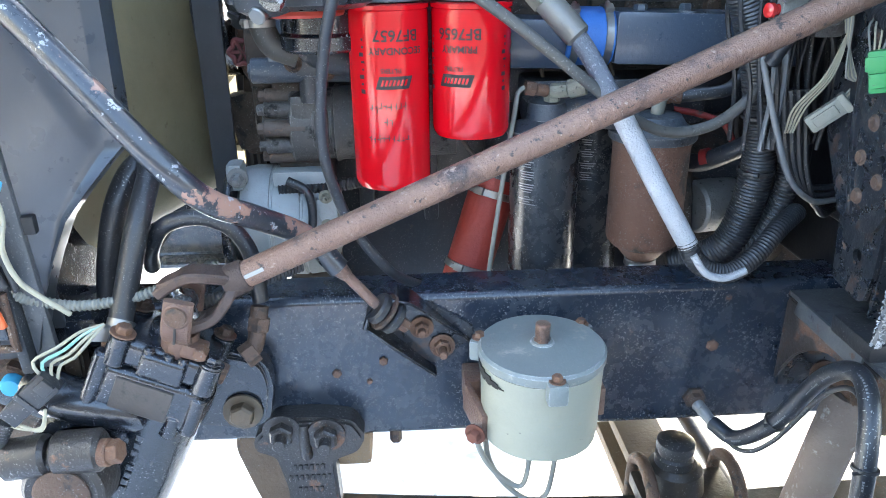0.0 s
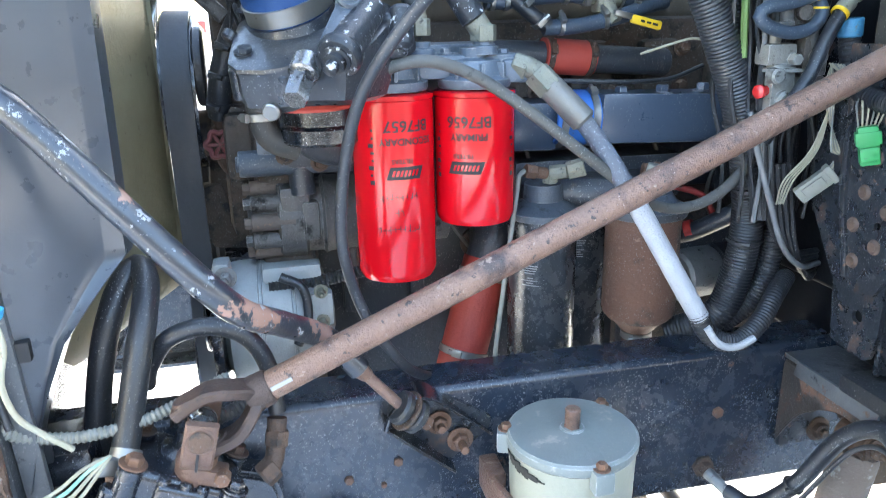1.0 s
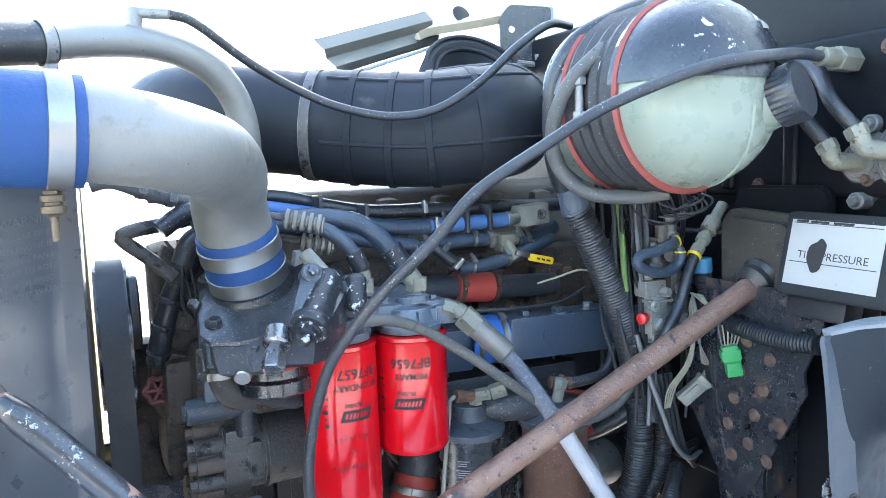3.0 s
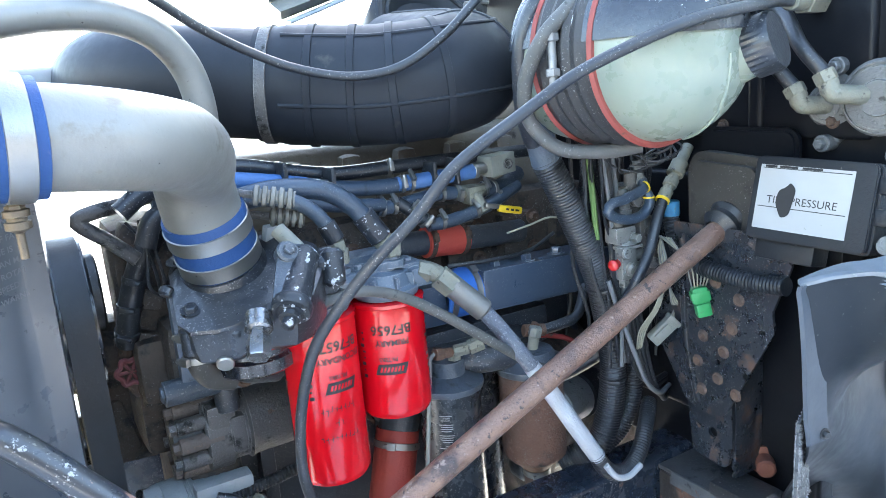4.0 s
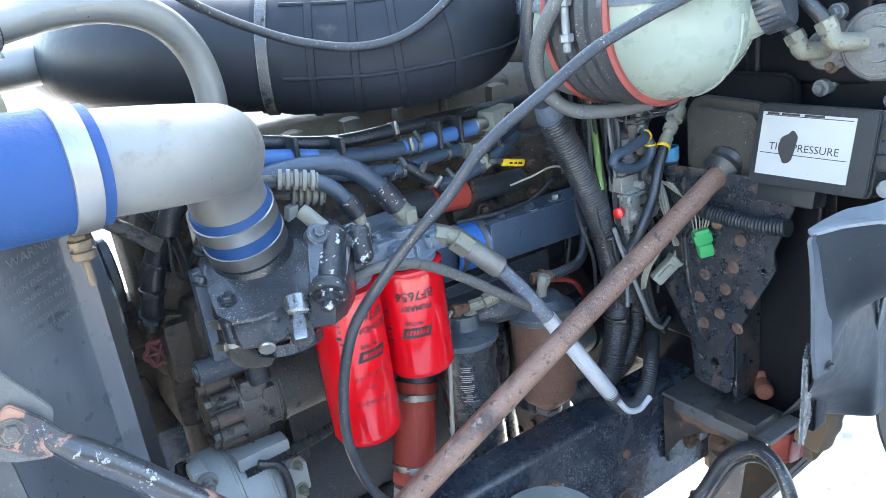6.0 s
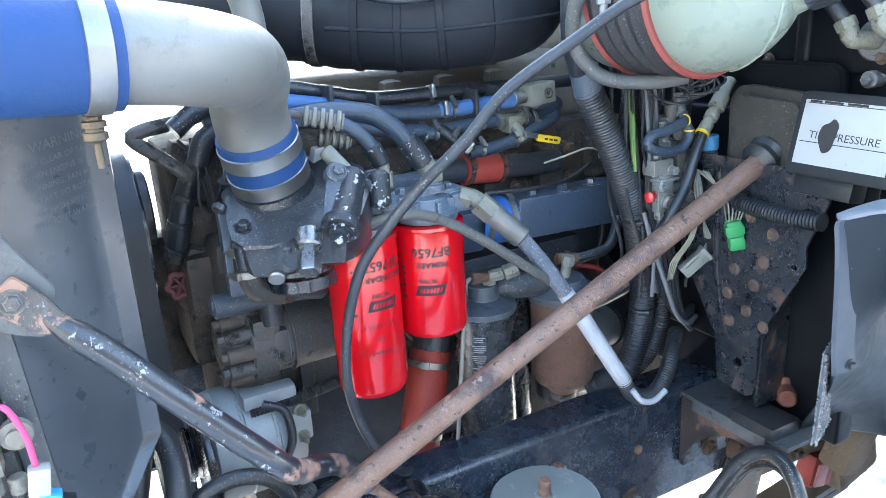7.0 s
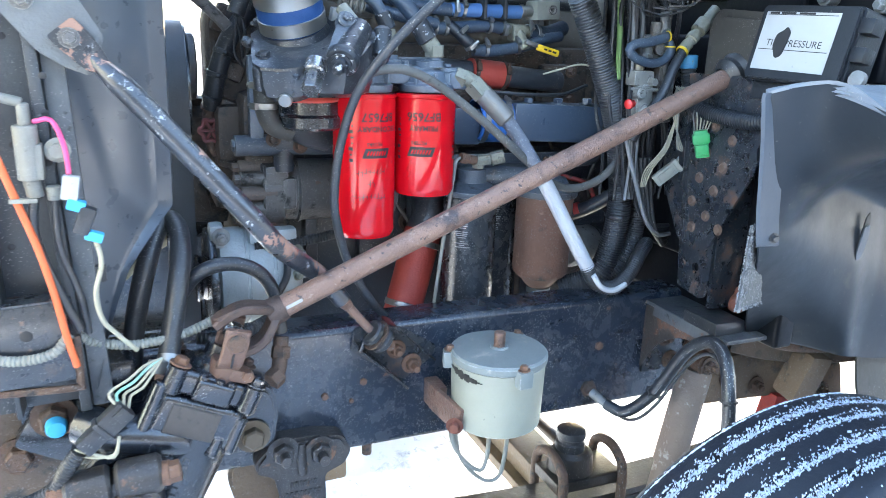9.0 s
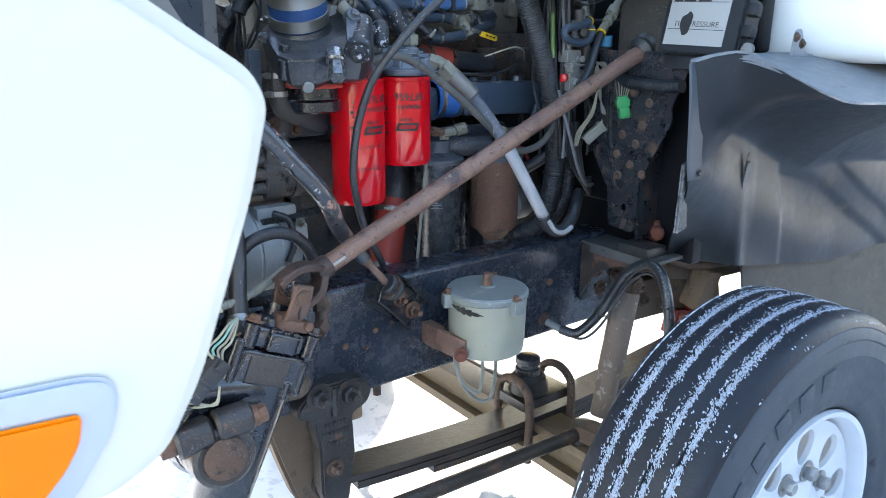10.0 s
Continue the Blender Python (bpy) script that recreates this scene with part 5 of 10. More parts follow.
def inner_fender():
    """Splash panel inboard of the wheel; its front edge is a pale lip and its top folds in towards the cab."""
    root = thing("inner_fender", (0.9, -0.34, 0.95), "dark grey plastic inner fender, scuffed and dusty", "fender")
    edge = glide([(0.885, -0.215, 0.968), (0.82, -0.26, 1.03), (0.74, -0.335, 1.13), (0.672, -0.40, 1.225), (0.648, -0.41, 1.30), (0.628, -0.418, 1.40), (0.615, -0.42, 1.47), (0.612, -0.418, 1.495)], 0.004)

    # free edge of the top shelf: outwards from the front lip, then rearwards over the wheel
    free = glide([(0.612, -0.420, 1.508), (0.640, -0.470, 1.524), (0.660, -0.525, 1.526), (0.645, -0.63, 1.485), (0.640, -0.715, 1.452), (0.665, -0.742, 1.444), (0.80, -0.745, 1.438), (1.2, -0.76, 1.43), (2.05, -0.78, 1.42)], 0.012)

    def free_at(u):
        k = u / 0.12 * 29 if u < 0.12 else 29 + (u - 0.12) / 0.88 * (len(free) - 30)
        return free[min(len(free) - 1, int(k))]

    def top_z(x):
        if x < 0.93:
            return 1.498 + 0.02 * min(1, (x - 0.61) / 0.2)
        return 1.518 - 0.15 * min(1.0, (x - 0.93) / 0.42)

    def skin(u, v):
        # u runs rearwards from the front edge, v from the bottom (0) to the top (0.8)
        t = min(1.0, v / 0.8)
        e = edge[min(len(edge) - 1, int(t * (len(edge) - 1)))]
        x = e.x + (2.05 - e.x) * u
        z0 = 0.968 - 0.10 * min(1, max(0, x - 0.885) / 0.7)
        z = e.z + (z0 + (top_z(x) - 0.022 - z0) * t - e.z) * min(1, u * 5)
        wall = -0.37 + 0.055 * min(1, max(0, (x - 0.70) / 0.4)) - 0.03 * max(0, x - 1.2)
        k = min(1, u * 6)
        y = e.y + (wall - e.y) * k * k * (3 - 2 * k)
        y += 0.007 * math.sin(7 * t + 9 * u) * math.sin(3.1 * t) * k
        # moulded shoulder above a curved ridge, and a sunk field to its rear
        ridge = 1.345 - 0.42 * max(0.0, x - 0.98) ** 1.6 + 0.008 * math.sin(14 * x)
        step = max(0.0, min(1.0, (z - ridge + 0.012) / 0.024))
        y -= 0.006 * step * step * (3 - 2 * step) * k
        sunk = max(0.0, min(1.0, (x - 1.20 - 0.20 * (1.25 - z)) / 0.03)) * max(0.0, min(1.0, (ridge - 0.075 - z) / 0.03))
        y += 0.009 * sunk
        fold = (x - 1.03 + 0.13 * (z - 1.0)) / 0.030
        y -= 0.012 * math.exp(-fold * fold) * max(0.0, min(1.0, (1.20 - z) / 0.15))
        y += 0.006 * noise.noise(V(5 * x, 9, 7 * z)) * k
        lean = max(0.0, min(1.0, (t - 0.66 + 0.02 * math.sin(11 * x)) / 0.34)) ** 1.25
        return Vector((x, y, z)).lerp(free_at(u) - V(0, 0, 0.004), lean)

    def skin_at(x, z):
        return min((skin(i / 90, 0.8 * j / 60) for i in range(91) for j in range(60)), key=lambda p: (p.x - x) ** 2 + (p.z - z) ** 2)

    def sheet(v0, v1, nu, nv, back_step):
        bm = bmesh.new()
        front = [[bm.verts.new(skin(i / nu, v0 + (v1 - v0) * j / nv)) for j in range(nv + 1)] for i in range(nu + 1)]
        back = [[bm.verts.new(p.co + back_step) for p in row] for row in front]
        for i in range(nu):
            for j in range(nv):
                bm.faces.new((front[i][j], front[i + 1][j], front[i + 1][j + 1], front[i][j + 1]))
                bm.faces.new((back[i][j], back[i][j + 1], back[i + 1][j + 1], back[i + 1][j]))
        for i in range(nu):
            bm.faces.new((front[i][0], back[i][0], back[i + 1][0], front[i + 1][0]))
            bm.faces.new((front[i][nv], front[i + 1][nv], back[i + 1][nv], back[i][nv]))
        for j in range(nv):
            bm.faces.new((front[0][j], front[0][j + 1], back[0][j + 1], back[0][j]))
            bm.faces.new((front[nu][j], back[nu][j], back[nu][j + 1], front[nu][j + 1]))
        return bm

    # top shelf over the wheel
    inner = glide([(0.618, -0.412, 1.512), (0.66, -0.412, 1.515), (0.71, -0.418, 1.518), (0.75, -0.44, 1.520), (0.85, -0.45, 1.522), (1.2, -0.45, 1.524), (2.05, -0.45, 1.524)], 0.012)
    bm = bmesh.new()
    nv = 10
    tops, under = [], []
    for i, p in enumerate(free):
        u = i / (len(free) - 1)
        back = inner[min(len(inner) - 1, int((u / 0.2 * 0.08 if u < 0.2 else 0.08 + (u - 0.2) / 0.8 * 0.92) * (len(inner) - 1)))]
        row = []
        for k in range(nv + 1):
            q = p.lerp(back, k / nv)
            q.z += 0.010 * math.sin(math.pi * k / nv) * min(1, u * 6) + 0.003 * noise.noise(V(9 * q.x, 9 * q.y, 2))
            row.append(q)
        tops.append([bm.verts.new(q) for q in row])
        under.append([bm.verts.new(q - V(0, 0, 0.005)) for q in row])
    for a, b, c, d in zip(tops, tops[1:], under, under[1:]):
        for k in range(nv):
            bm.faces.new((a[k], b[k], b[k + 1], a[k + 1]))
            bm.faces.new((c[k], c[k + 1], d[k + 1], d[k]))
        bm.faces.new((a[0], c[0], d[0], b[0]))
        bm.faces.new((a[nv], b[nv], d[nv], c[nv]))
    bm.faces.new([*tops[0], *under[0][::-1]])
    bm.faces.new([*tops[-1][::-1], *under[-1]])
    part("top_shelf", bm, "fender_top", root, "dusty top shelf over the wheel, sky sheen in its pale colour", angle=50)
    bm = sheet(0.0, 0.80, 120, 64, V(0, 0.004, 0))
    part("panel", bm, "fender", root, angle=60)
    # lower rear splash panel, a hand's width behind the wall
    bm = bmesh.new()
    m = basis((1.235, -0.27, 0.94), (0, -1, 0.1), (0, 0, 1))
    slab(bm, m, soft_outline([(-0.10, 0.10), (1.3, 0.05), (1.3, -0.52), (0.10, -0.52), (-0.08, -0.10)], 0.03), 0.006, edge=0.002)
    part("rear_splash_panel", bm, "mudpanel", root, "mud-stained grey splash panel")
    # pale folded lip along the front edge
    bm = bmesh.new()
    path = [p for p in edge if p.z > 1.245] + [V(0.612, -0.420, 1.503)]
    rows = []
    for i, p in enumerate(path):
        w = 0.036 + 0.010 * max(0.0, min(1.0, (p.z - 1.35) / 0.14))
        rows.append([bm.verts.new(p + q) for q in (V(-0.010, -0.003, 0.002), V(-0.006, -0.007, 0.003), V(w, -0.009, 0.003), V(w, -0.004, -0.001), V(-0.006, 0.0, 0))])
    for a, b in zip(rows, rows[1:]):
        for j in range(5):
            bm.faces.new((a[j], a[(j + 1) % 5], b[(j + 1) % 5], b[j]))
    bm.faces.new(rows[0])
    bm.faces.new(rows[-1][::-1])
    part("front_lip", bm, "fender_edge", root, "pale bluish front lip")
    bm = bmesh.new()
    tear = skin_at(1.010, 1.222)
    m = basis(tear + V(0, -0.006, 0), (0.12, -1, -0.08), (0.06, 0, 1))
    slab(bm, m, soft_outline([(-0.012, -0.030), (-0.006, -0.046), (0.006, -0.042), (0.012, -0.028), (0.013, 0.012), (0.006, 0.030), (-0.010, 0.024)], 0.003), 0.003, edge=0.0008)
    part("torn_flap", bm, "fender_edge", root)
    bm = bmesh.new()
    m = basis(tear + V(0.004, -0.004, 0.032), (0.1, -1, 0.0), (0.1, 0, 1))
    slab(bm, m, soft_outline([(-0.012, -0.030), (0.012, -0.030), (0.008, 0.008), (0.002, 0.022), (-0.006, 0.012)], 0.003), 0.002)
    part("slot", bm, "ink", root)
    bolt(root, (0.682, -0.418, 1.262), (-0.2, -1, 0), 0.006, 0.006, "rubber")
    # torn rubber strip hanging from behind the lip, frayed to silver threads
    quad = [V(0.649, -0.396, 1.28), V(0.700, -0.372, 1.28), V(0.742, -0.354, 1.118), V(0.640, -0.399, 1.130)]
    across, down = (quad[2] - quad[3]).normalized(), (quad[3] - quad[0])
    face = down.cross(across).normalized()
    bm = bmesh.new()
    nz = 26
    random.seed(9)
    lay = []
    for k in range(nz + 1):
        t = k / nz
        a = quad[0].lerp(quad[3], t) + across * random.uniform(-0.003, 0.003)
        b = quad[1].lerp(quad[2], t) + across * random.uniform(-0.004, 0.002)
        lay.append([bm.verts.new(p) for p in (a, b, b + face * 0.004, a + face * 0.004)])
    for a, b in zip(lay, lay[1:]):
        for q in range(4):
            bm.faces.new((a[q], b[q], b[(q + 1) % 4], a[(q + 1) % 4]))
    bm.faces.new(lay[0])
    bm.faces.new(lay[-1][::-1])
    part("splash_strip", bm, "strip", root, "torn grey rubber strip")
    bm = bmesh.new()
    rows = []
    for k in range(1300):
        t = random.random()
        if k % 5 == 0:
            t = 1.0 + random.uniform(-0.02, 0.03)
        w = random.random() ** random.choice((1, 3, 3))
        p = quad[0].lerp(quad[3], t).lerp(quad[1].lerp(quad[2], t), w) + face * random.choice((-0.001, 0.005))
        p += across * random.uniform(-0.004, 0.001) * (1 if w < 0.1 else 0)
        g = random.uniform(0.0005, 0.0015)
        rows.append(Matrix.Translation(p) @ rot(random.uniform(0, 180), random.uniform(0, 180), 0).to_4x4() @ Matrix.Diagonal((g, g * 0.7, g * 1.9, 1)))
    crumbs(bm, rows)
    tagged(part("frayed_edge", bm, "fray", root, "frayed silvery rubber edge", angle=10), kind="stuff")


inner_fender()


# ---- canister on the rail ----
def canister():
    root = thing("air_canister", (0.327, -0.115, 0.823), "grey-green round metal canister with a bolted lid", "canister")
    c = V(0.327, -0.115, 0.823)
    bm = bmesh.new()
    lathe(bm, c, (0, 0, 1), [(0, 0), (0.082, 0), (0.09, 0.006), (0.0915, 0.02), (0.0945, 0.13), (0.0945, 0.136), (0, 0.136)], 48)
    part("body", bm, "canister", root)
    bm = bmesh.new()
    lathe(bm, c + V(0, 0, 0.138), (0, 0, 1), [(0, 0), (0.096, 0), (0.098, 0.004), (0.098, 0.014), (0.094, 0.018), (0.03, 0.020), (0.018, 0.021), (0.017, 0.024), (0, 0.024)], 48)
    lid = part("lid", bm, "canister_lid", root)
    for a in (-88, 40, 160):
        d = V(math.cos(radians(a)), math.sin(radians(a)), 0)
        bm = bmesh.new()
        box(bm, c + d * 0.099 + V(0, 0, 0.134), (0.026, 0.03, 0.034), rot(0, 0, a), 0.005)
        part("lug", bm, "canister_lid", root)
        bolt(root, c + d * 0.098 + V(0, 0, 0.152), (0, 0, 1), 0.008, 0.008)
    bm = bmesh.new()
    rod(bm, c + V(0, 0, 0.16), c + V(0, 0, 0.192), 0.0115, seg=16)
    rod(bm, c + V(0, 0, 0.16), c + V(0, 0, 0.168), 0.013, seg=6)
    part("stud", bm, "rust", root)
    bm = bmesh.new()
    box(bm, (0.226, -0.105, 0.853), (0.012, 0.085, 0.055), rot(8, 0, 15), 0.004)
    box(bm, (0.228, -0.03, 0.853), (0.03, 0.06, 0.055), None, 0.004)
    part("bracket", bm, "rust", root)
    bm = bmesh.new()
    box(bm, (0.425, -0.06, 0.87), (0.014, 0.12, 0.05), None, 0.004)
    part("bracket", bm, "rust", root)
    bolt(root, (0.222, -0.148, 0.843), (-0.6, -1, 0), 0.011, 0.012, "redrust")
    for x0, pts in ((0.311, [(0.311, -0.12, 0.828), (0.313, -0.12, 0.76), (0.303, -0.12, 0.713), (0.280, -0.12, 0.722), (0.250, -0.12, 0.755), (0.230, -0.12, 0.798), (0.226, -0.12, 0.84)]), (0.357, [(0.357, -0.12, 0.828), (0.354, -0.12, 0.745), (0.343, -0.12, 0.69), (0.315, -0.12, 0.682), (0.275, -0.115, 0.715), (0.248, -0.11, 0.765), (0.240, -0.105, 0.84)])):
        bm = bmesh.new()
        tube(bm, pts, 0.0046, 10)
        part("line", bm, "conduit", root, "thin grey braided line")
        bm = bmesh.new()
        rod(bm, (x0, -0.12, 0.826), (x0, -0.12, 0.803), 0.0065)
        part("fitting", bm, "alu", root)
    # scorched smear under the lid
    bm = bmesh.new()
    for k in range(16):
        a = radians(172 + 3.4 * k)
        w = 0.007 * math.sin(math.pi * (k + 0.5) / 16) * (1 + 0.3 * math.sin(k * 2.1))
        p = c + V(0.0958 * math.cos(a), 0.0958 * math.sin(a), 0.128 - 0.0006 * k)
        box(bm, p, (0.002, 0.007, 2 * w), rot(0, 0, math.degrees(a)), 0.0004, 1)
    tagged(part("scorch_mark", bm, "soot", root, "black scorched smear"), kind="stuff")


M["soot"] = surf("soot", (0.012, 0.011, 0.010), 0.8, 0, ((0.04, 0.037, 0.03), 60, 0.9), [], (160, 0.4))


canister()


# ---- fuel and oil filters ----
FX1, FX2, FY, FR = 0.108, 0.2375, 0.100, 0.0628


def fuel_filter(x, z0, z1, number, grade, view, label):
    root = thing("fuel_filter", (x, FY, z0), label, "fuel filter", "fuel filters under the head")
    c = (x, FY, z0)
    h = z1 - z0
    bm = bmesh.new()
    lathe(bm, c, (0, 0, 1), [(0, 0.006), (0.03, 0.002), (0.05, 0.0), (0.058, 0.003), (FR - 0.001, 0.010), (FR, 0.016), (FR, h - 0.016), (FR - 0.0008, h - 0.010), (FR + 0.0015, h - 0.008), (FR + 0.0015, h - 0.002), (FR - 0.004, h), (0, h)], 56)
    part("can", bm, "red", root)
    r = FR + 0.0006
    for text, size, dz in ((number, 0.0235, 0.0435), (grade, 0.0145, 0.066)):
        for turn in (0, 120, 240):
            part("lettering", wrap(lettering(text, size, "ink", bold=0.0003), c, r, view + turn, z1 - dz), "ink", root)
    for turn in (0, 120, 240):
        bm = bars(bmesh.new(), [(0, 0, 0.052, 0.019)])
        for v in bm.verts:
            v.co.x += v.co.y * 0.35
        part("logo_block", wrap(bm, c, r, view - 4 + turn, z1 - 0.113), "ink", root)
        bm = bars(bmesh.new(), [(-0.018 + 0.006 * k, 0, 0.0036, 0.009) for k in range(7)])
        for v in bm.verts:
            v.co.x += v.co.y * 0.35
        part("logo_bar", wrap(bm, c, r + 0.0004, view - 4 + turn, z1 - 0.113), "red", root)
        part("lettering", wrap(lettering("FILTERS", 0.0095, "ink", bold=0.0002), c, r, view - 8 + turn, z1 - 0.095), "ink", root)
    # columns of small print, unreadable
    random.seed(4)
    rows = [(random.uniform(-0.002, 0.002), 0.011 * k, random.uniform(0.003, 0.010), random.uniform(0.002, 0.007)) for k in range(8)]
    for turn in (-50, 70, 190):
        part("small_print", wrap(bars(bmesh.new(), rows), c, r, view + turn, z1 - 0.05), "ink", root)
    return root, c, r, z1


f1 = fuel_filter(FX1, 1.176, 1.464, "BF7657", "SECONDARY", -79, "tall bright red spin-on fuel filter with black print")
fuel_filter(FX2, 1.256, 1.464, "BF7656", "PRIMARY", -113, "short bright red spin-on fuel filter with black print")
# scribbled marker note on the tall filter
rows = []
random.seed(3)
for line, (w, z) in enumerate(((0.056, -0.150), (0.010, -0.172), (0.066, -0.200))):
    k = -w / 2
    while k < w / 2:
        rows.append((k, z + random.uniform(-0.003, 0.003), random.uniform(0.003, 0.007), 0.0012))
        rows.append((k + 0.002, z + random.uniform(-0.003, 0.003), 0.0012, random.uniform(0.006, 0.012)))
        k += 0.0075
bm = bars(bmesh.new(), [(-x, -y, w, h) for x, y, w, h in rows])
part("marker_note", wrap(bm, f1[1], f1[2], -92, f1[3]), "ink", f1[0])


def filter_head():
    root = thing("filter_head", (0.18, 0.1, 1.465), "blue-grey cast filter head holding both fuel filters", "filter head")
    for x in (FX1, FX2):
        bm = bmesh.new()
        lathe(bm, (x, FY, 1.466), (0, 0, 1), [(0, 0), (0.054, 0), (0.056, 0.004), (0.056, 0.013), (0.046, 0.018), (0.040, 0.040), (0.022, 0.044), (0.022, 0.058), (0, 0.058)], 36)
        for a in range(0, 360, 45):
            d = V(math.cos(radians(a)), math.sin(radians(a)), 0)
            box(bm, V(x, FY, 1.492) + d * 0.044, (0.018, 0.006, 0.022), rot(0, 0, a), 0.002)
        pieces("cup", "fin", bm, "engine_blue", root)
    bm = bmesh.new()
    box(bm, (0.175, FY + 0.02, 1.497), (0.27, 0.07, 0.035), None, 0.009)
    box(bm, (0.30, FY - 0.005, 1.489), (0.05, 0.05, 0.036), None, 0.01)
    box(bm, (0.18, FY + 0.075, 1.50), (0.22, 0.06, 0.06), None, 0.012)
    part("casting", bm, "engine_blue", root)
    for p in ((0.06, 0.075, 1.515), (0.16, 0.085, 1.515), (0.195, 0.11, 1.515), (0.285, 0.105, 1.511)):
        bolt(root, p, (0, 0, 1), 0.0085, 0.008, "engine_blue")
    for x, y, z, h in ((0.147, 0.062, 1.514, 0.022), (0.25, 0.092, 1.514, 0.020)):
        bm = bmesh.new()
        lathe(bm, (x, y, z), (0, 0, 1), [(0, 0), (0.021, 0), (0.021, 0.012), (0.015, 0.014), (0.015, h), (0, h)], 20)
        part("port", bm, "engine_blue", root)


filter_head()


def spin_can(name, x, y, z0, z1, r, material, label, category, group):
    root = thing(name, (x, y, z0), label, category, group)
    h = z1 - z0
    bm = bmesh.new()
    lathe(bm, (x, y, z0), (0, 0, 1), [(0, 0.004), (r * 0.5, 0), (r * 0.86, 0.004), (r * 0.97, 0.012), (r, 0.02), (r, h - 0.012), (r + 0.002, h - 0.008), (r + 0.002, h), (0, h)], 44)
    part("can", bm, material, root)
    return root


def can_label(root, x, y, r, angle, z, material="white_ink", rows=11):
    bm = bars(bmesh.new(), [(random.uniform(-0.003, 0.0), 0.038 - 0.0044 * k, random.uniform(0.010, 0.032), 0.0016) for k in range(rows + 7) if k % 5 != 3])
    for v in bm.verts:
        v.co.x, v.co.y = -v.co.x, -v.co.y
    part("printed_label", wrap(bm, (x, y, 0), r + 0.0006, angle, z), material, root)


random.seed(12)
oil_a = spin_can("oil_filter", 0.372, 0.15, 0.90, 1.238, 0.060, "can_black", "black spin-on oil filter with white small print", "oil filter", "oil filters on the engine")
can_label(oil_a, 0.372, 0.15, 0.060, -128, 1.165)
oil_b = spin_can("oil_filter", 0.482, 0.255, 0.86, 1.245, 0.060, "can_black", "black spin-on oil filter, dusty, behind the others", "oil filter", "oil filters on the engine")
can_label(oil_b, 0.482, 0.255, 0.060, -110, 1.175)
rusty = spin_can("oil_filter", 0.553, 0.13, 1.035, 1.232, 0.0655, "can_rust", "short rust-brown spin-on filter under a grey head", "oil filter", "oil filters on the engine")
bm = bmesh.new()
lathe(bm, (0.553, 0.13, 0.975), (0, 0, 1), [(0, 0), (0.026, 0), (0.026, 0.035), (0.032, 0.04), (0.05, 0.062), (0, 0.064)], 28)
part("drain_cup", bm, "can_rust", rusty)
clamp(rusty, (0.553, 0.13, 1.003), (0, 0, 1), 0.0275, 0.014, "steel", (-0.4, -1, 0))
bm = bmesh.new()
rod(bm, (0.553, 0.13, 0.88), (0.553, 0.13, 0.99), 0.023)
part("drain_hose", bm, "rubber", rusty)


def oil_head():
    root = thing("oil_filter_mount", (0.46, 0.18, 1.24), "dirty blue-black cast heads above the oil filters", "filter head")
    bm = bmesh.new()
    lathe(bm, (0.372, 0.15, 1.239), (0, 0, 1), [(0, 0), (0.066, 0), (0.068, 0.004), (0.068, 0.012), (0.05, 0.02), (0.034, 0.028), (0.032, 0.056), (0.022, 0.062), (0, 0.062)], 36)
    lathe(bm, (0.553, 0.13, 1.233), (0, 0, 1), [(0, 0), (0.073, 0), (0.075, 0.004), (0.075, 0.014), (0.056, 0.024), (0.045, 0.04), (0, 0.046)], 36)
    part("cap", bm, "head_dark", root)
    bm = bmesh.new()
    box(bm, (0.47, 0.2, 1.268), (0.26, 0.09, 0.045), None, 0.014)
    tube(bm, [(0.40, 0.17, 1.27), (0.45, 0.14, 1.275), (0.52, 0.13, 1.27)], 0.026, 14)
    box(bm, (0.52, 0.30, 1.27), (0.34, 0.12, 0.09), None, 0.015)
    part("casting", bm, "engine", root)
    # brass elbow with red dust cap
    bm = bmesh.new()
    rod(bm, (0.375, 0.125, 1.30), (0.375, 0.125, 1.316), 0.014, seg=6)
    rod(bm, (0.372, 0.120, 1.318), (0.398, 0.108, 1.322), 0.0125, seg=8)
    rod(bm, (0.398, 0.108, 1.322), (0.424, 0.098, 1.33), 0.0155, seg=8)
    part("brass_elbow", bm, "brass", root)
    bm = bmesh.new()
    rod(bm, (0.345, 0.116, 1.322), (0.366, 0.120, 1.318), 0.010, seg=10)
    rod(bm, (0.327, 0.114, 1.326), (0.345, 0.116, 1.322), 0.0125, seg=6)
    part("union", bm, "bolt", root)
    bm = bmesh.new()
    tube(bm, [(0.327, 0.114, 1.326), (0.316, 0.113, 1.318), (0.312, 0.110, 1.295), (0.285, 0.10, 1.12), (0.262, 0.095, 0.94)], 0.0042, 10)
    part("braided_line", bm, "conduit", root, "thin pale braided oil line")
    bm = bmesh.new()
    rod(bm, (0.553, 0.12, 1.275), (0.556, 0.115, 1.305), 0.011)
    rod(bm, (0.556, 0.115, 1.302), (0.56, 0.113, 1.322), 0.0135, seg=6)
    part("plug", bm, "pale", root)


oil_head()


def coolant_filter():
    root = thing("coolant_filter", (0.72, 0.24, 1.02), "small dull silver filter can lying on its side", "filter")
    bm = bmesh.new()
    lathe(bm, (0.675, 0.22, 1.07), (1, 0.25, 0), [(0, 0), (0.045, 0.002), (0.051, 0.008), (0.052, 0.08), (0.050, 0.088), (0, 0.09)], 32)
    part("can", bm, "alu", root)
    bm = bmesh.new()
    lathe(bm, (0.764, 0.242, 1.07), (1, 0.25, 0), [(0, 0), (0.056, 0), (0.056, 0.05), (0, 0.05)], 28)
    part("collar", bm, "rubber", root)


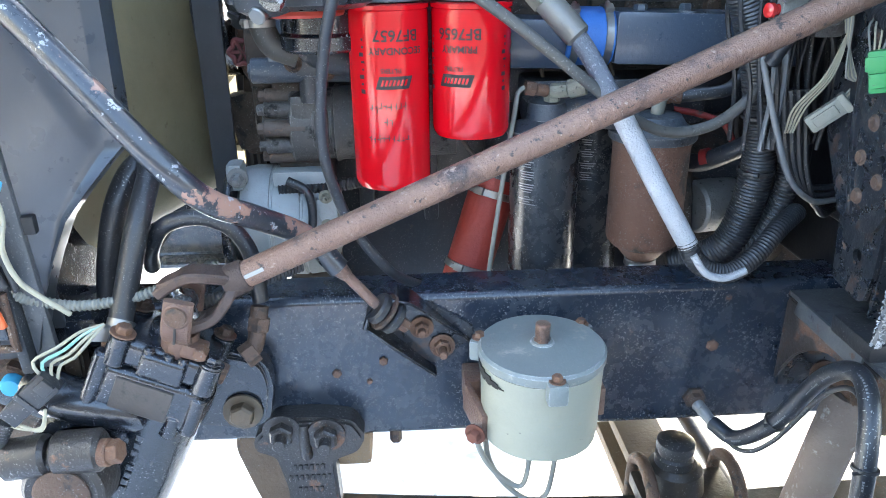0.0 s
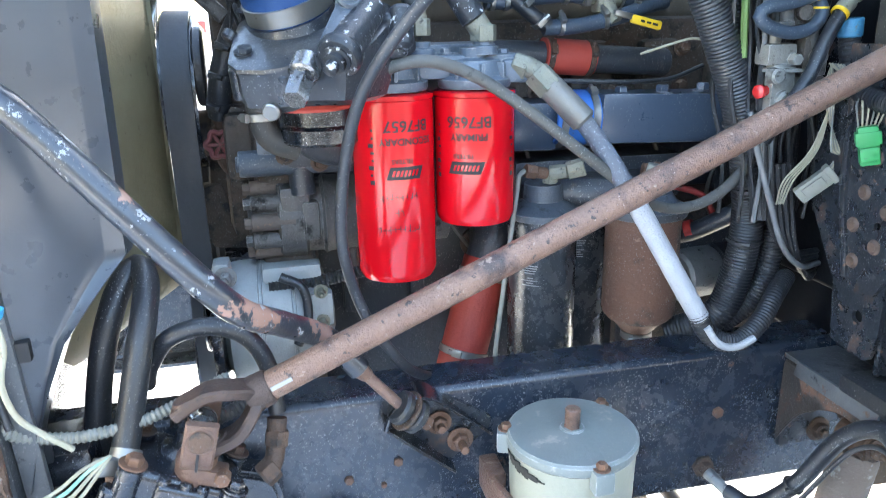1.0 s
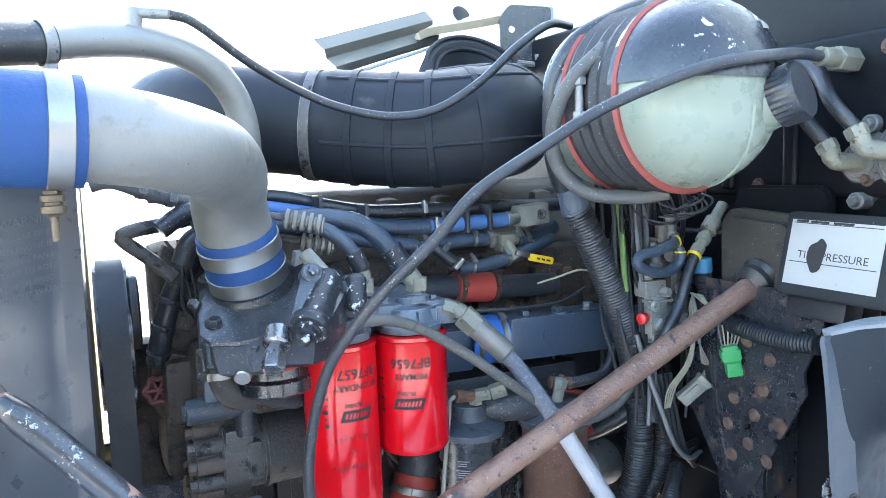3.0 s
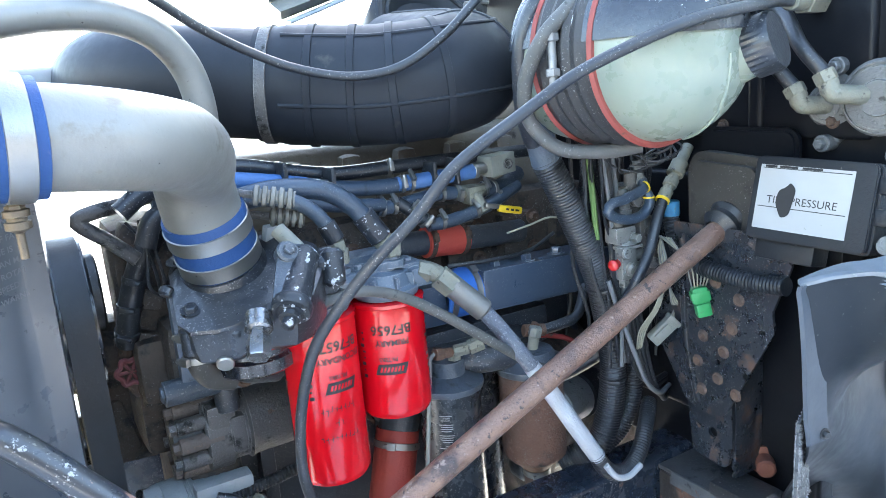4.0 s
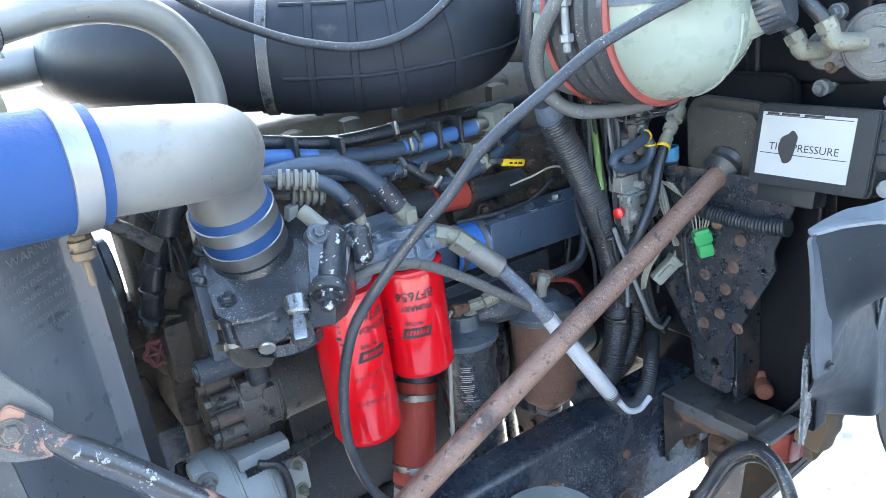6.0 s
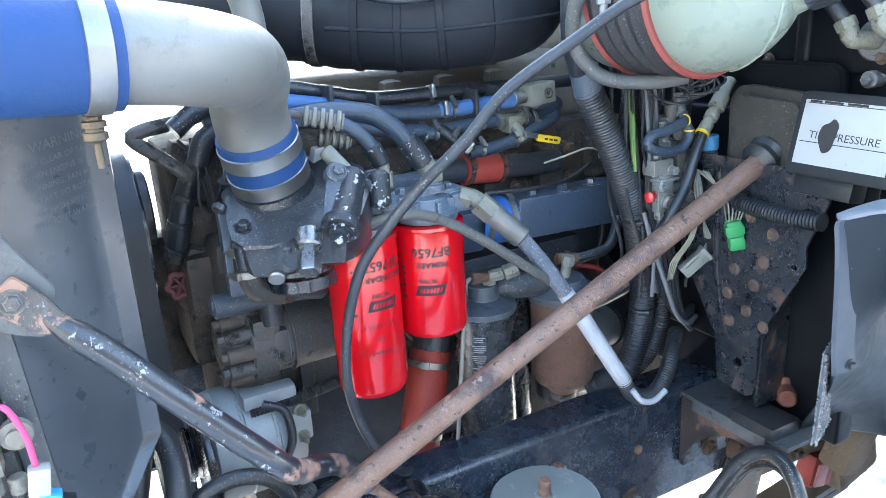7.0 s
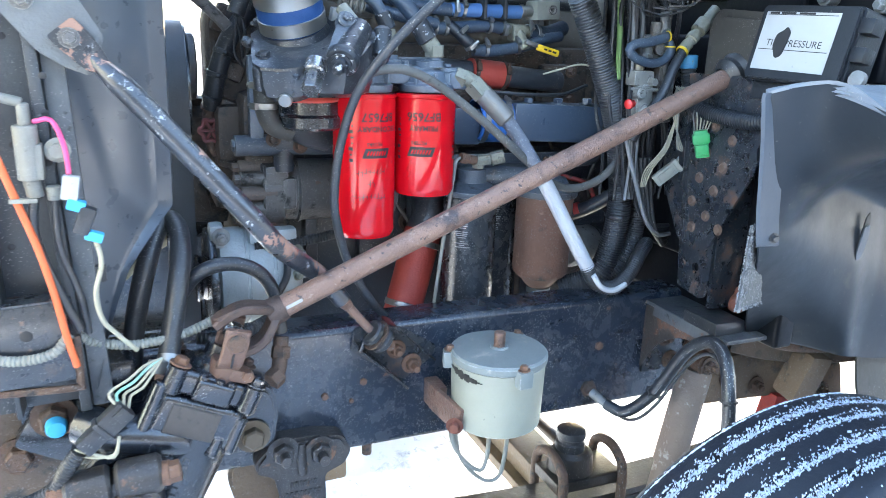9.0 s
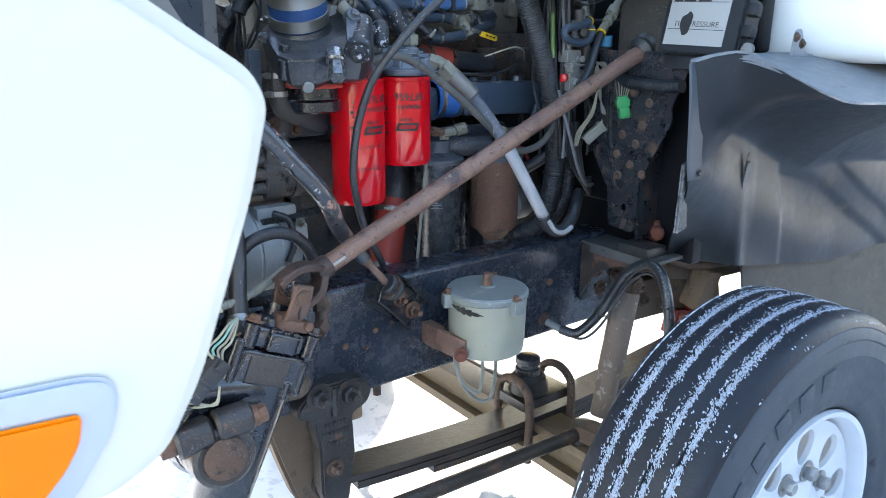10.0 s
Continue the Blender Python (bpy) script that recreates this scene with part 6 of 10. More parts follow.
coolant_filter()


def lower_red_hose():
    root = thing("coolant_hose", (0.22, 0.2, 0.9), "dirty red silicone hose with steel clamps", "hose", "red hoses")
    bm = bmesh.new()
    a, b = V(0.235, 0.215, 0.93), V(0.302, 0.255, 1.13)
    tube(bm, [a, a.lerp(b, 0.3), a.lerp(b, 0.65), b], 0.0445, 28)
    part("hose", bm, "red_hose", root)
    d = b - a
    clamp(root, a.lerp(b, 0.16), d, 0.046, 0.014, "steel", (-0.6, -1, 0.2))
    clamp(root, a.lerp(b, 0.86), d, 0.046, 0.014, "steel", (-0.8, -1, 0.2))
    bm = bmesh.new()
    tube(bm, [a - d * 0.4, a - d * 0.05], 0.042, 28)
    part("steel_pipe", bm, "alt", root)
    bm = bmesh.new()
    tube(bm, [b - d * 0.05, b + d * 0.25, b + V(0.03, 0.08, 0.10)], 0.041, 24)
    part("upper_pipe", bm, "engine", root)


lower_red_hose()


# ---- engine ----
def engine():
    root = thing("engine", (0.35, 0.45, 0.8), "dark grime-covered diesel engine block and head", "engine")
    bm = bmesh.new()
    box(bm, (0.43, 0.52, 1.02), (0.90, 0.30, 0.46), None, 0.02)
    box(bm, (0.43, 0.50, 1.29), (0.90, 0.34, 0.14), None, 0.02)
    for k in range(7):
        box(bm, (0.05 + 0.13 * k, 0.345, 1.17), (0.03, 0.04, 0.30), None, 0.008)
    pieces("block", "casting_rib", bm, "engine", root)
    bm = bmesh.new()
    box(bm, (0.44, 0.50, 1.46), (0.88, 0.36, 0.20), None, 0.02)
    for k in range(6):
        box(bm, (0.08 + 0.145 * k, 0.315, 1.47), (0.085, 0.05, 0.10), None, 0.015)
    pieces("cylinder_head", "port_casting", bm, "brown_grime", root)
    for k in range(6):
        for dz in (-0.035, 0.035):
            bolt(root, (0.115 + 0.145 * k, 0.288, 1.47 + dz), (0, -1, 0), 0.011, 0.012, "rust_dark")
    bm = bmesh.new()
    box(bm, (0.43, 0.55, 1.625), (0.86, 0.34, 0.16), None, 0.03, 3)
    for k in range(7):
        box(bm, (0.06 + 0.125 * k, 0.40, 1.645), (0.05, 0.09, 0.08), None, 0.018)
    pieces("valve_cover", "cover_cap", bm, "cover_grey", root)
    bm = bmesh.new()
    box(bm, (0.43, 0.5, 0.76), (0.80, 0.28, 0.16), None, 0.03)
    part("oil_pan", bm, "black", root)
    # front gear case
    bm = bmesh.new()
    box(bm, (-0.06, 0.48, 1.14), (0.10, 0.46, 0.62), None, 0.03)
    box(bm, (-0.105, 0.43, 1.40), (0.115, 0.18, 0.44), None, 0.03)
    for dz, w in ((0.0, 0.05), (0.09, 0.04), (0.19, 0.06), (-0.1, 0.045)):
        box(bm, (-0.12, 0.335, 1.40 + dz), (0.06, 0.05, w), rot(0, 20, 0), 0.012)
    part("gear_case", bm, "brown_grime", root)


M["cover_grey"] = surf("dusty_grey_cover", (0.14, 0.12, 0.095), 0.55, 0.1, ((0.21, 0.18, 0.14), 9, 0.9), [((0.06, 0.05, 0.04), 20, 0.60, 0.12, 0.8)], (110, 0.4), grit=0.3, wear=(0.42, 0.38, 0.32))
engine()


def engine_details():
    root = thing("fuel_lines", (0.4, 0.3, 1.3), "thin steel fuel lines and unions along the engine side", "fuel line")
    random.seed(52)
    for k in range(6):
        x = 0.10 + 0.13 * k
        bm = bmesh.new()
        tube(bm, [(x, 0.30, 1.40), (x + 0.01, 0.275, 1.36), (x + 0.03, 0.27, 1.30), (x + 0.02 + random.uniform(-0.02, 0.02), 0.275, 1.22), (x + 0.05, 0.29, 1.14)], 0.0042, 8)
        part("line", bm, "steel_line", root)
        bm = bmesh.new()
        rod(bm, (x, 0.30, 1.405), (x + 0.004, 0.285, 1.378), 0.0085, seg=6)
        part("union_nut", bm, "bolt", root)
    for x, z, r in ((0.31, 1.13, 0.024), (0.47, 1.10, 0.024), (0.62, 1.13, 0.024)):
        bm = bmesh.new()
        lathe(bm, (x, 0.37, z), (0, -1, 0), [(r + 0.008, 0), (r + 0.008, 0.012), (r, 0.014), (r - 0.004, 0.006), (0, 0.006)], 20)
        part("core_plug", bm, "rust_dark", root)
    for k in range(14):
        bolt(root, (0.04 + 0.06 * k, 0.325, 1.355 + 0.006 * (k % 2)), (0, -1, 0), 0.008, 0.009, "bolt" if k % 3 else "rust_dark", washer=False)


M["steel_line"] = surf("tarnished_steel_line", (0.16, 0.15, 0.135), 0.4, 0.5, ((0.09, 0.07, 0.055), 30, 0.9), [], None)
engine_details()


def front_stuff():
    """Struts, elbows and pipework ahead of the engine."""
    root = thing("front_pipework", (-0.1, 0.25, 1.3), "dark cast struts and water elbows ahead of the engine", "pipework")
    bm = bmesh.new()
    box(bm, (-0.085, 0.22, 1.44), (0.028, 0.03, 0.17), None, 0.006)
    part("strut", bm, "engine_blue", root)
    bm = bmesh.new()
    rod(bm, (-0.13, 0.22, 1.345), (0.08, 0.22, 1.345), 0.022)
    rod(bm, (-0.135, 0.22, 1.345), (-0.112, 0.22, 1.345), 0.014, seg=6)
    part("cross_tube", bm, "head_dark", root)
    bm = bmesh.new()
    tube(bm, [(-0.03, 0.14, 1.47), (-0.03, 0.145, 1.425), (-0.005, 0.155, 1.385), (0.05, 0.17, 1.365)], 0.029, 20)
    part("water_elbow", bm, "engine", root)
    clamp(root, (-0.03, 0.142, 1.443), (0, 0, 1), 0.031, 0.012, "steel", (-1, -0.5, 0))
    bm = bmesh.new()
    tube(bm, [(-0.03, 0.22, 1.29), (-0.03, 0.22, 1.33), (-0.02, 0.22, 1.365), (0.05, 0.22, 1.37), (0.2, 0.22, 1.37)], 0.021, 16)
    box(bm, (-0.03, 0.22, 1.36), (0.05, 0.05, 0.05), None, 0.012)
    part("discharge_pipe", bm, "engine", root)
    bolt(root, (0.0, 0.198, 1.345), (0, -1, 0), 0.010, 0.010, "rust_dark")
    bolt(root, (-0.055, 0.195, 1.36), (0, -1, 0), 0.010, 0.010, "rust_dark")
    bm = bmesh.new()
    box(bm, (-0.125, 0.42, 1.50), (0.06, 0.10, 0.22), None, 0.015)
    box(bm, (-0.12, 0.33, 1.36), (0.07, 0.08, 0.12), None, 0.02)
    part("lump_casting", bm, "brown_grime", root)
    bm = bmesh.new()
    box(bm, (-0.155, 0.52, 1.27), (0.10, 0.08, 0.30), rot(0, 4, 0), 0.02)
    box(bm, (-0.20, 0.50, 1.20), (0.07, 0.06, 0.12), rot(0, -12, 0), 0.015)
    rod(bm, (-0.24, 0.50, 1.36), (-0.10, 0.50, 1.36), 0.045, edge=0.008)
    part("fan_bracket", bm, "brown_grime", root)
    # coolant hose with tape, and the red hand valve
    bm = bmesh.new()
    tube(bm, [(-0.045, 0.30, 1.65), (-0.085, 0.30, 1.605), (-0.120, 0.305, 1.555), (-0.143, 0.305, 1.500), (-0.154, 0.315, 1.455), (-0.160, 0.335, 1.412)], 0.0195, 18)
    part("hose", bm, "hose", root)
    for p, d in (((-0.133, 0.305, 1.526), (-0.4, 0, -1)), ((-0.148, 0.309, 1.482), (-0.25, 0.1, -1)), ((-0.157, 0.324, 1.436), (-0.15, 0.4, -1))):
        clamp(root, p, d, 0.0205, 0.010, "rubber", (-0.5, -1, 0), name="tape_band")
    bm = bmesh.new()
    tube(bm, [(-0.160, 0.352, 1.415), (-0.163, 0.352, 1.38), (-0.158, 0.354, 1.33), (-0.13, 0.37, 1.29), (-0.10, 0.40, 1.26)], 0.015, 12)
    rod(bm, (-0.163, 0.352, 1.363), (-0.163, 0.322, 1.363), 0.007)
    rod(bm, (-0.163, 0.352, 1.405), (-0.162, 0.352, 1.418), 0.0195, seg=6)
    part("valve_body", bm, "rust_dark", root)
    bm = bmesh.new()
    c = V(-0.163, 0.325, 1.363)
    ring = [c + V(0.0225 * (1 + 0.13 * math.cos(6 * a)) * math.cos(a), 0, 0.0225 * (1 + 0.13 * math.cos(6 * a)) * math.sin(a)) for a in [2 * math.pi * k / 48 for k in range(49)]]
    sweep(bm, ring, 0.0044, 8, cap=False)
    for a in (0, 60, 120):
        d = V(math.cos(radians(a)), 0, math.sin(radians(a))) * 0.0225
        rod(bm, c - d, c + d, 0.0034, seg=8)
    part("valve_wheel", bm, "red_wheel", root, "faded red hand wheel")


M["red_wheel"] = surf("faded_red_enamel", (0.17, 0.035, 0.038), 0.6, 0, ((0.10, 0.045, 0.04), 40, 0.9), [], (160, 0.3))
front_stuff()


def air_compressor():
    root = thing("air_compressor", (0.0, 0.28, 1.16), "grimy grey cast pump with rusty bolt lugs", "pump")
    c = V(-0.075, 0.282, 1.237)
    bm = bmesh.new()
    lathe(bm, c, (1, 0, 0), [(0, 0), (0.070, 0), (0.074, 0.004), (0.074, 0.045), (0.066, 0.05), (0.066, 0.075), (0.072, 0.08), (0.068, 0.09), (0.064, 0.30), (0, 0.30)], 36)
    box(bm, c + V(0.03, -0.03, 0.04), (0.05, 0.08, 0.05), None, 0.01)
    box(bm, c + V(0.055, -0.05, 0.005), (0.03, 0.05, 0.07), None, 0.01)
    part("body", bm, "cast_grey", root)
    for k in range(8):
        a = radians(200 + 32 * k - 90)
        d = V(0, math.cos(a), math.sin(a)) * 0.060
        bm = bmesh.new()
        rod(bm, c + d - V(0.044, 0, 0), c + d + V(0.03, 0, 0), 0.0145, seg=14)
        rod(bm, c + d - V(0.056, 0, 0), c + d - V(0.043, 0, 0), 0.0105, seg=6)
        part("bolt_lug", bm, "cast_grey" if k % 2 else "lug", root)
    bm = bmesh.new()
    lathe(bm, c - V(0.05, 0, 0), (1, 0, 0), [(0, 0), (0.045, 0), (0.05, 0.01), (0.05, 0.05), (0, 0.05)], 28)
    part("end_cover", bm, "cast_grey", root)
    bm = bmesh.new()
    corrugated(bm, [(-0.10, 0.20, 1.135), (0.0, 0.20, 1.14), (0.09, 0.19, 1.16), (0.15, 0.2, 1.19)], 0.012)
    part("conduit", bm, "rubber", root)


M["lug"] = surf("rusty_grey_lug", (0.15, 0.115, 0.095), 0.65, 0.1, ((0.09, 0.07, 0.06), 30, 0.9), [((0.24, 0.15, 0.10), 60, 0.6, 0.1, 0.8)], (160, 0.5))
air_compressor()


def alternator():
    root = thing("alternator", (-0.08, 0.26, 0.95), "pale grey alternator with a black band behind the belts", "alternator")
    c = V(-0.18, 0.265, 1.055)
    bm = bmesh.new()
    lathe(bm, c, (1, 0, 0), [(0, 0), (0.085, 0), (0.104, 0.01), (0.107, 0.03), (0.107, 0.06), (0.104, 0.062), (0.104, 0.066), (0.107, 0.068), (0.107, 0.115), (0.104, 0.117), (0.104, 0.121), (0.107, 0.123), (0.104, 0.15), (0.08, 0.175), (0.03, 0.19), (0, 0.19)], 44)
    part("case", bm, "alt", root)
    bm = bmesh.new()
    box(bm, c + V(0.005, -0.055, 0.108), (0.03, 0.05, 0.05), None, 0.01)
    box(bm, c + V(0.12, -0.05, 0.10), (0.10, 0.04, 0.03), None, 0.008)
    box(bm, c + V(0.165, -0.08, 0.04), (0.04, 0.03, 0.06), None, 0.006)
    part("ear", bm, "alt", root)
    bolt(root, c + V(0.012, -0.082, 0.11), (0, -1, 0), 0.012, 0.016, "alu", nut=0.012)
    for z in (0.075, 0.02):
        bolt(root, c + V(0.165, -0.095, z), (0, -1, 0), 0.008, 0.016, "brass", nut=0.008)
    bm = bmesh.new()
    tube(bm, [c + V(0.10, -0.09, 0.105), c + V(0.135, -0.10, 0.085), c + V(0.14, -0.11, 0.03), c + V(0.12, -0.115, -0.01)], 0.008, 10)
    part("cable", bm, "hose", root)


alternator()


def belt_drive():
    root = thing("belt_drive", (-0.22, 0.43, 0.95), "dark ribbed fan belt over black pulleys", "fan belt")
    # loop of the belt in the plane across the truck
    c0, c1, R0, R1 = V(-0.227, 0.505, 1.437), V(-0.227, 0.505, 0.93), 0.148, 0.148
    path = [c0 + V(0, R0 * math.cos(a), R0 * math.sin(a)) for a in [math.pi * k / 20 for k in range(21)]]
    path += [c0 + V(0, -R0, -0.0267 * k) for k in range(1, 19)]
    path += [c1 + V(0, -R1 * math.cos(a), -R1 * math.sin(a)) for a in [math.pi * k / 20 for k in range(21)]]
    path += [c1 + V(0, R1, 0.0267 * k) for k in range(1, 19)]
    bm = bmesh.new()
    rows = []
    n = len(path)
    for i, p in enumerate(path):
        t = (path[(i + 1) % n] - path[i - 1]).normalized()
        out = V(1, 0, 0).cross(t) * -1
        prof = [(-0.024, 0.004), (0.024, 0.004), (0.024, -0.003)] + [(0.020 - 0.008 * k, -0.003 - 0.004 * (k % 2)) for k in range(6)] + [(-0.024, -0.003)]
        rows.append([bm.verts.new(p + V(1, 0, 0) * a + out * b) for a, b in prof])
    for i in range(n):
        a, b = rows[i], rows[(i + 1) % n]
        for k in range(len(a)):
            j = (k + 1) % len(a)
            bm.faces.new((a[k], a[j], b[j], b[k]))
    part("belt", bm, "belt", root)
    for c, R in ((c0, R0), (c1, R1)):
        bm = bmesh.new()
        lathe(bm, c - V(0.03, 0, 0), (1, 0, 0), [(0, 0.01), (0.06, 0.01), (R - 0.02, 0.012), (R - 0.004, 0.0), (R - 0.004, 0.06), (R - 0.02, 0.05), (0.06, 0.05), (0, 0.05)], 48)
        part("pulley", bm, "black", root)
    # wider damper disc and second pulley beside the belt
    bm = bmesh.new()
    lathe(bm, (-0.200, 0.445, 1.49), (1, 0, 0), [(0, 0), (0.068, 0), (0.072, 0.004), (0.072, 0.016), (0.066, 0.02), (0, 0.02)], 40)
    part("hub_disc", bm, "rubber", root)
    bm = bmesh.new()
    lathe(bm, (-0.192, 0.265, 1.055), (-1, 0, 0), [(0, 0), (0.05, 0), (0.052, 0.004), (0.046, 0.012), (0.052, 0.02), (0.05, 0.024), (0, 0.024)], 32)
    part("alternator_pulley", bm, "black", root)
    bm = bmesh.new()
    lathe(bm, (-0.195, 0.24, 1.05), (1, 0, 0), [(0, 0), (0.118, 0), (0.12, 0.003), (0.12, 0.013), (0.118, 0.016), (0, 0.016)], 40)
    part("guard_plate", bm, "black", root)


M["belt"] = surf("worn_belt_back", (0.030, 0.034, 0.040), 0.42, 0, ((0.05, 0.055, 0.062), 18, 0.8), [((0.09, 0.09, 0.088), 60, 0.67, 0.08, 0.8)], (140, 0.15))
belt_drive()


# ---- radiator end ----
def radiator():
    root = thing("radiator", (-0.46, 0.43, 0.95), "radiator with a dark grey side frame and shroud", "radiator")
    bm = bmesh.new()
    box(bm, (-0.47, 0.43, 1.34), (0.10, 1.0, 0.84), None, 0.006)
    part("core", bm, "black", root)
    # steel side channel with its row of holes
    for name, x, y, w, d, mat in (("channel_web", -0.475, -0.112, 0.085, 0.008, "channel"), ("channel_flange", -0.430, -0.134, 0.016, 0.052, "channel"), ("channel_flange", -0.521, -0.134, 0.008, 0.052, "channel"), ("outer_strip", -0.551, -0.120, 0.048, 0.03, "channel"), ("outer_strip", -0.592, -0.108, 0.028, 0.03, "channel"), ("channel_back", -0.51, -0.082, 0.22, 0.006, "channel"), ("edge_strip", -0.406, -0.137, 0.030, 0.012, "channel_lip")):
        bm = bmesh.new()
        box(bm, (x, y, 1.36), (w, d, 0.74), rot(0, -2.5, 0), 0.003)
        part(name, bm, mat, root)
    for x, z in ((-0.418, 1.57), (-0.421, 1.50), (-0.423, 1.45), (-0.426, 1.38), (-0.433, 1.22), (-0.444, 1.215), (-0.47, 1.55), (-0.472, 1.40), (-0.49, 1.25)):
        bm = bmesh.new()
        lathe(bm, (x - 0.004, -0.1603 if x > -0.446 else -0.1163, z), (0, -1, 0), [(0, 0.0006), (0.004, 0.0006), (0.0050, 0)], 14)
        part("hole", bm, "ink", root)
    # top and header tank
    bm = bmesh.new()
    box(bm, (-0.50, 0.40, 1.80), (0.17, 1.06, 0.10), None, 0.03, 3)
    part("header_tank", bm, "shroud", root)
    # gusset that takes the stay
    bm = bmesh.new()
    m = basis((-0.41, -0.162, 1.56), (0, -1, 0), (0, 0, 1))
    slab(bm, m, soft_outline([(-0.14, 0.12), (-0.075, 0.045), (-0.018, -0.028), (0.018, -0.050), (0.047, -0.060), (0.066, -0.006), (0.036, 0.045), (0.0, 0.12)], 0.008), 0.006, edge=0.0015)
    part("gusset", bm, "gusset", root)
    for p in ((-0.51, -0.168, 1.605), (-0.44, -0.168, 1.60)):
        bolt(root, p, (0, -1, 0), 0.010, 0.008, "cast_grey")


M["channel"] = surf("dusty_black_channel", (0.016, 0.020, 0.025), 0.4, 0, ((0.038, 0.043, 0.049), 7, 0.9), [((0.10, 0.098, 0.092), 30, 0.68, 0.1, 0.8), ((0.15, 0.148, 0.14), 160, 0.70, 0.05, 0.8)], (90, 0.2), grit=0.4)
M["channel_lip"] = surf("worn_channel_lip", (0.045, 0.052, 0.060), 0.4, 0, ((0.085, 0.09, 0.095), 16, 0.9), [((0.012, 0.013, 0.015), 40, 0.62, 0.06, 0.5)], (120, 0.2), grit=0.3)
M["gusset"] = surf("dusty_steel_gusset", (0.075, 0.082, 0.088), 0.45, 0.1, ((0.12, 0.125, 0.128), 10, 0.9), [((0.05, 0.045, 0.04), 40, 0.62, 0.1, 0.8)], (120, 0.3))
radiator()


def fan_shroud():
    root = thing("fan_shroud", (-0.32, 0.0, 1.1), "charcoal plastic fan shroud with worn warning print", "fan shroud")
    # side panel, swept back towards the fan
    bm = bmesh.new()
    nz = 76
    rows = []
    for k in range(nz + 1):
        z = 1.02 + (1.78 - 1.02) * k / nz
        # the rear edge sweeps forward below z = 1.29
        low = [(1.02, -0.397), (1.10, -0.375), (1.15, -0.358), (1.20, -0.337), (1.235, -0.31), (1.265, -0.285), (1.29, -0.262), (2.0, -0.252)]
        for (z0, x0), (z1, x1) in zip(low, low[1:]):
            if z0 <= z <= z1:
                xe = x0 + (x1 - x0) * (z - z0) / (z1 - z0)
        row = []
        for u in (0, 0.2, 0.45, 0.7, 0.80, 0.82, 0.98, 1.0):
            x = -0.40 + (xe + 0.40) * u
            y = -0.135 + 0.10 * max(0, (x + 0.40) / 0.142) ** 1.2 - (0.016 * (u - 0.81) / 0.17 if u > 0.81 else 0) + (0.03 if u > 0.99 else 0)
            row.append(V(x, y, z))
        rows.append(row)
    fr = [[bm.verts.new(p) for p in r] for r in rows]
    bk = [[bm.verts.new(p + V(0, 0.006, 0)) for p in r] for r in rows]
    nu = 7
    for a in range(nz):
        for b in range(nu):
            bm.faces.new((fr[a][b], fr[a][b + 1], fr[a + 1][b + 1], fr[a + 1][b]))
            bm.faces.new((bk[a][b], bk[a + 1][b], bk[a + 1][b + 1], bk[a][b + 1]))
        bm.faces.new((fr[a][nu], bk[a][nu], bk[a + 1][nu], fr[a + 1][nu]))
        bm.faces.new((fr[a][0], fr[a + 1][0], bk[a + 1][0], bk[a][0]))
    for b in range(nu):
        bm.faces.new((fr[0][b], bk[0][b], bk[0][b + 1], fr[0][b + 1]))
        bm.faces.new((fr[nz][b], fr[nz][b + 1], bk[nz][b + 1], bk[nz][b]))
    part("side_panel", bm, "shroud", root, angle=50)
    # worn warning print on the panel
    for k, (words, size, shift) in enumerate((("WARNING", 0.0155, 0.004), ("KEEP CLEAR OF FAN", 0.0096, -0.003), ("WHEN ENGINE IS", 0.0096, -0.008), ("RUNNING. FAN MAY", 0.0096, 0.0), ("START TO ROTATE", 0.0096, 0.002), ("AT HIGH SPEED", 0.0096, -0.005), ("WITHOUT WARNING.", 0.0096, 0.002))):
        bm = lettering(words, size, None, bold=0.0001)
        for v in bm.verts:
            v.co.x = v.co.x * 0.84 + shift
            x = -0.313 + v.co.x
            z = 1.698 - 0.0138 * k - (0.003 if k else 0) + v.co.y + 0.13 * v.co.x
            v.co = V(x, -0.135 + 0.10 * max(0, (x + 0.40) / 0.142) ** 1.2 - 0.0014, z)
        part("worn_print", bm, "faint_ink", root, "worn pale warning words")
    bm = bmesh.new()
    box(bm, (-0.393, -0.131, 1.204), (0.046, 0.016, 0.026), rot(0, 0, 6), 0.003)
    part("slot", bm, "ink", root, "dark slot in the panel")
    # tan fibreglass funnel that narrows back to the fan opening
    bm = bmesh.new()
    pts = []
    for k in range(72):
        a = 2 * math.pi * k / 72
        ca, sa = math.cos(a), math.sin(a)
        q = (abs(ca) ** 5 + abs(sa) ** 5) ** (-1 / 5)
        pts.append((q * ca, q * sa))
    lay = []
    for x, yc, hy, hz in ((-0.40, 0.48, 0.47, 0.42), (-0.275, 0.745, 0.325, 0.42), (-0.262, 0.745, 0.318, 0.415), (-0.264, 0.745, 0.308, 0.40), (-0.40, 0.48, 0.45, 0.40)):
        lay.append([bm.verts.new((x, yc + hy * y, 1.46 + hz * z)) for y, z in pts])
    for i in range(len(lay)):
        a, b = lay[i], lay[(i + 1) % len(lay)]
        for k in range(72):
            j = (k + 1) % 72
            bm.faces.new((a[k], a[j], b[j], b[k]))
    part("funnel", bm, "tan", root, "tan fibreglass fan funnel")


fan_shroud()


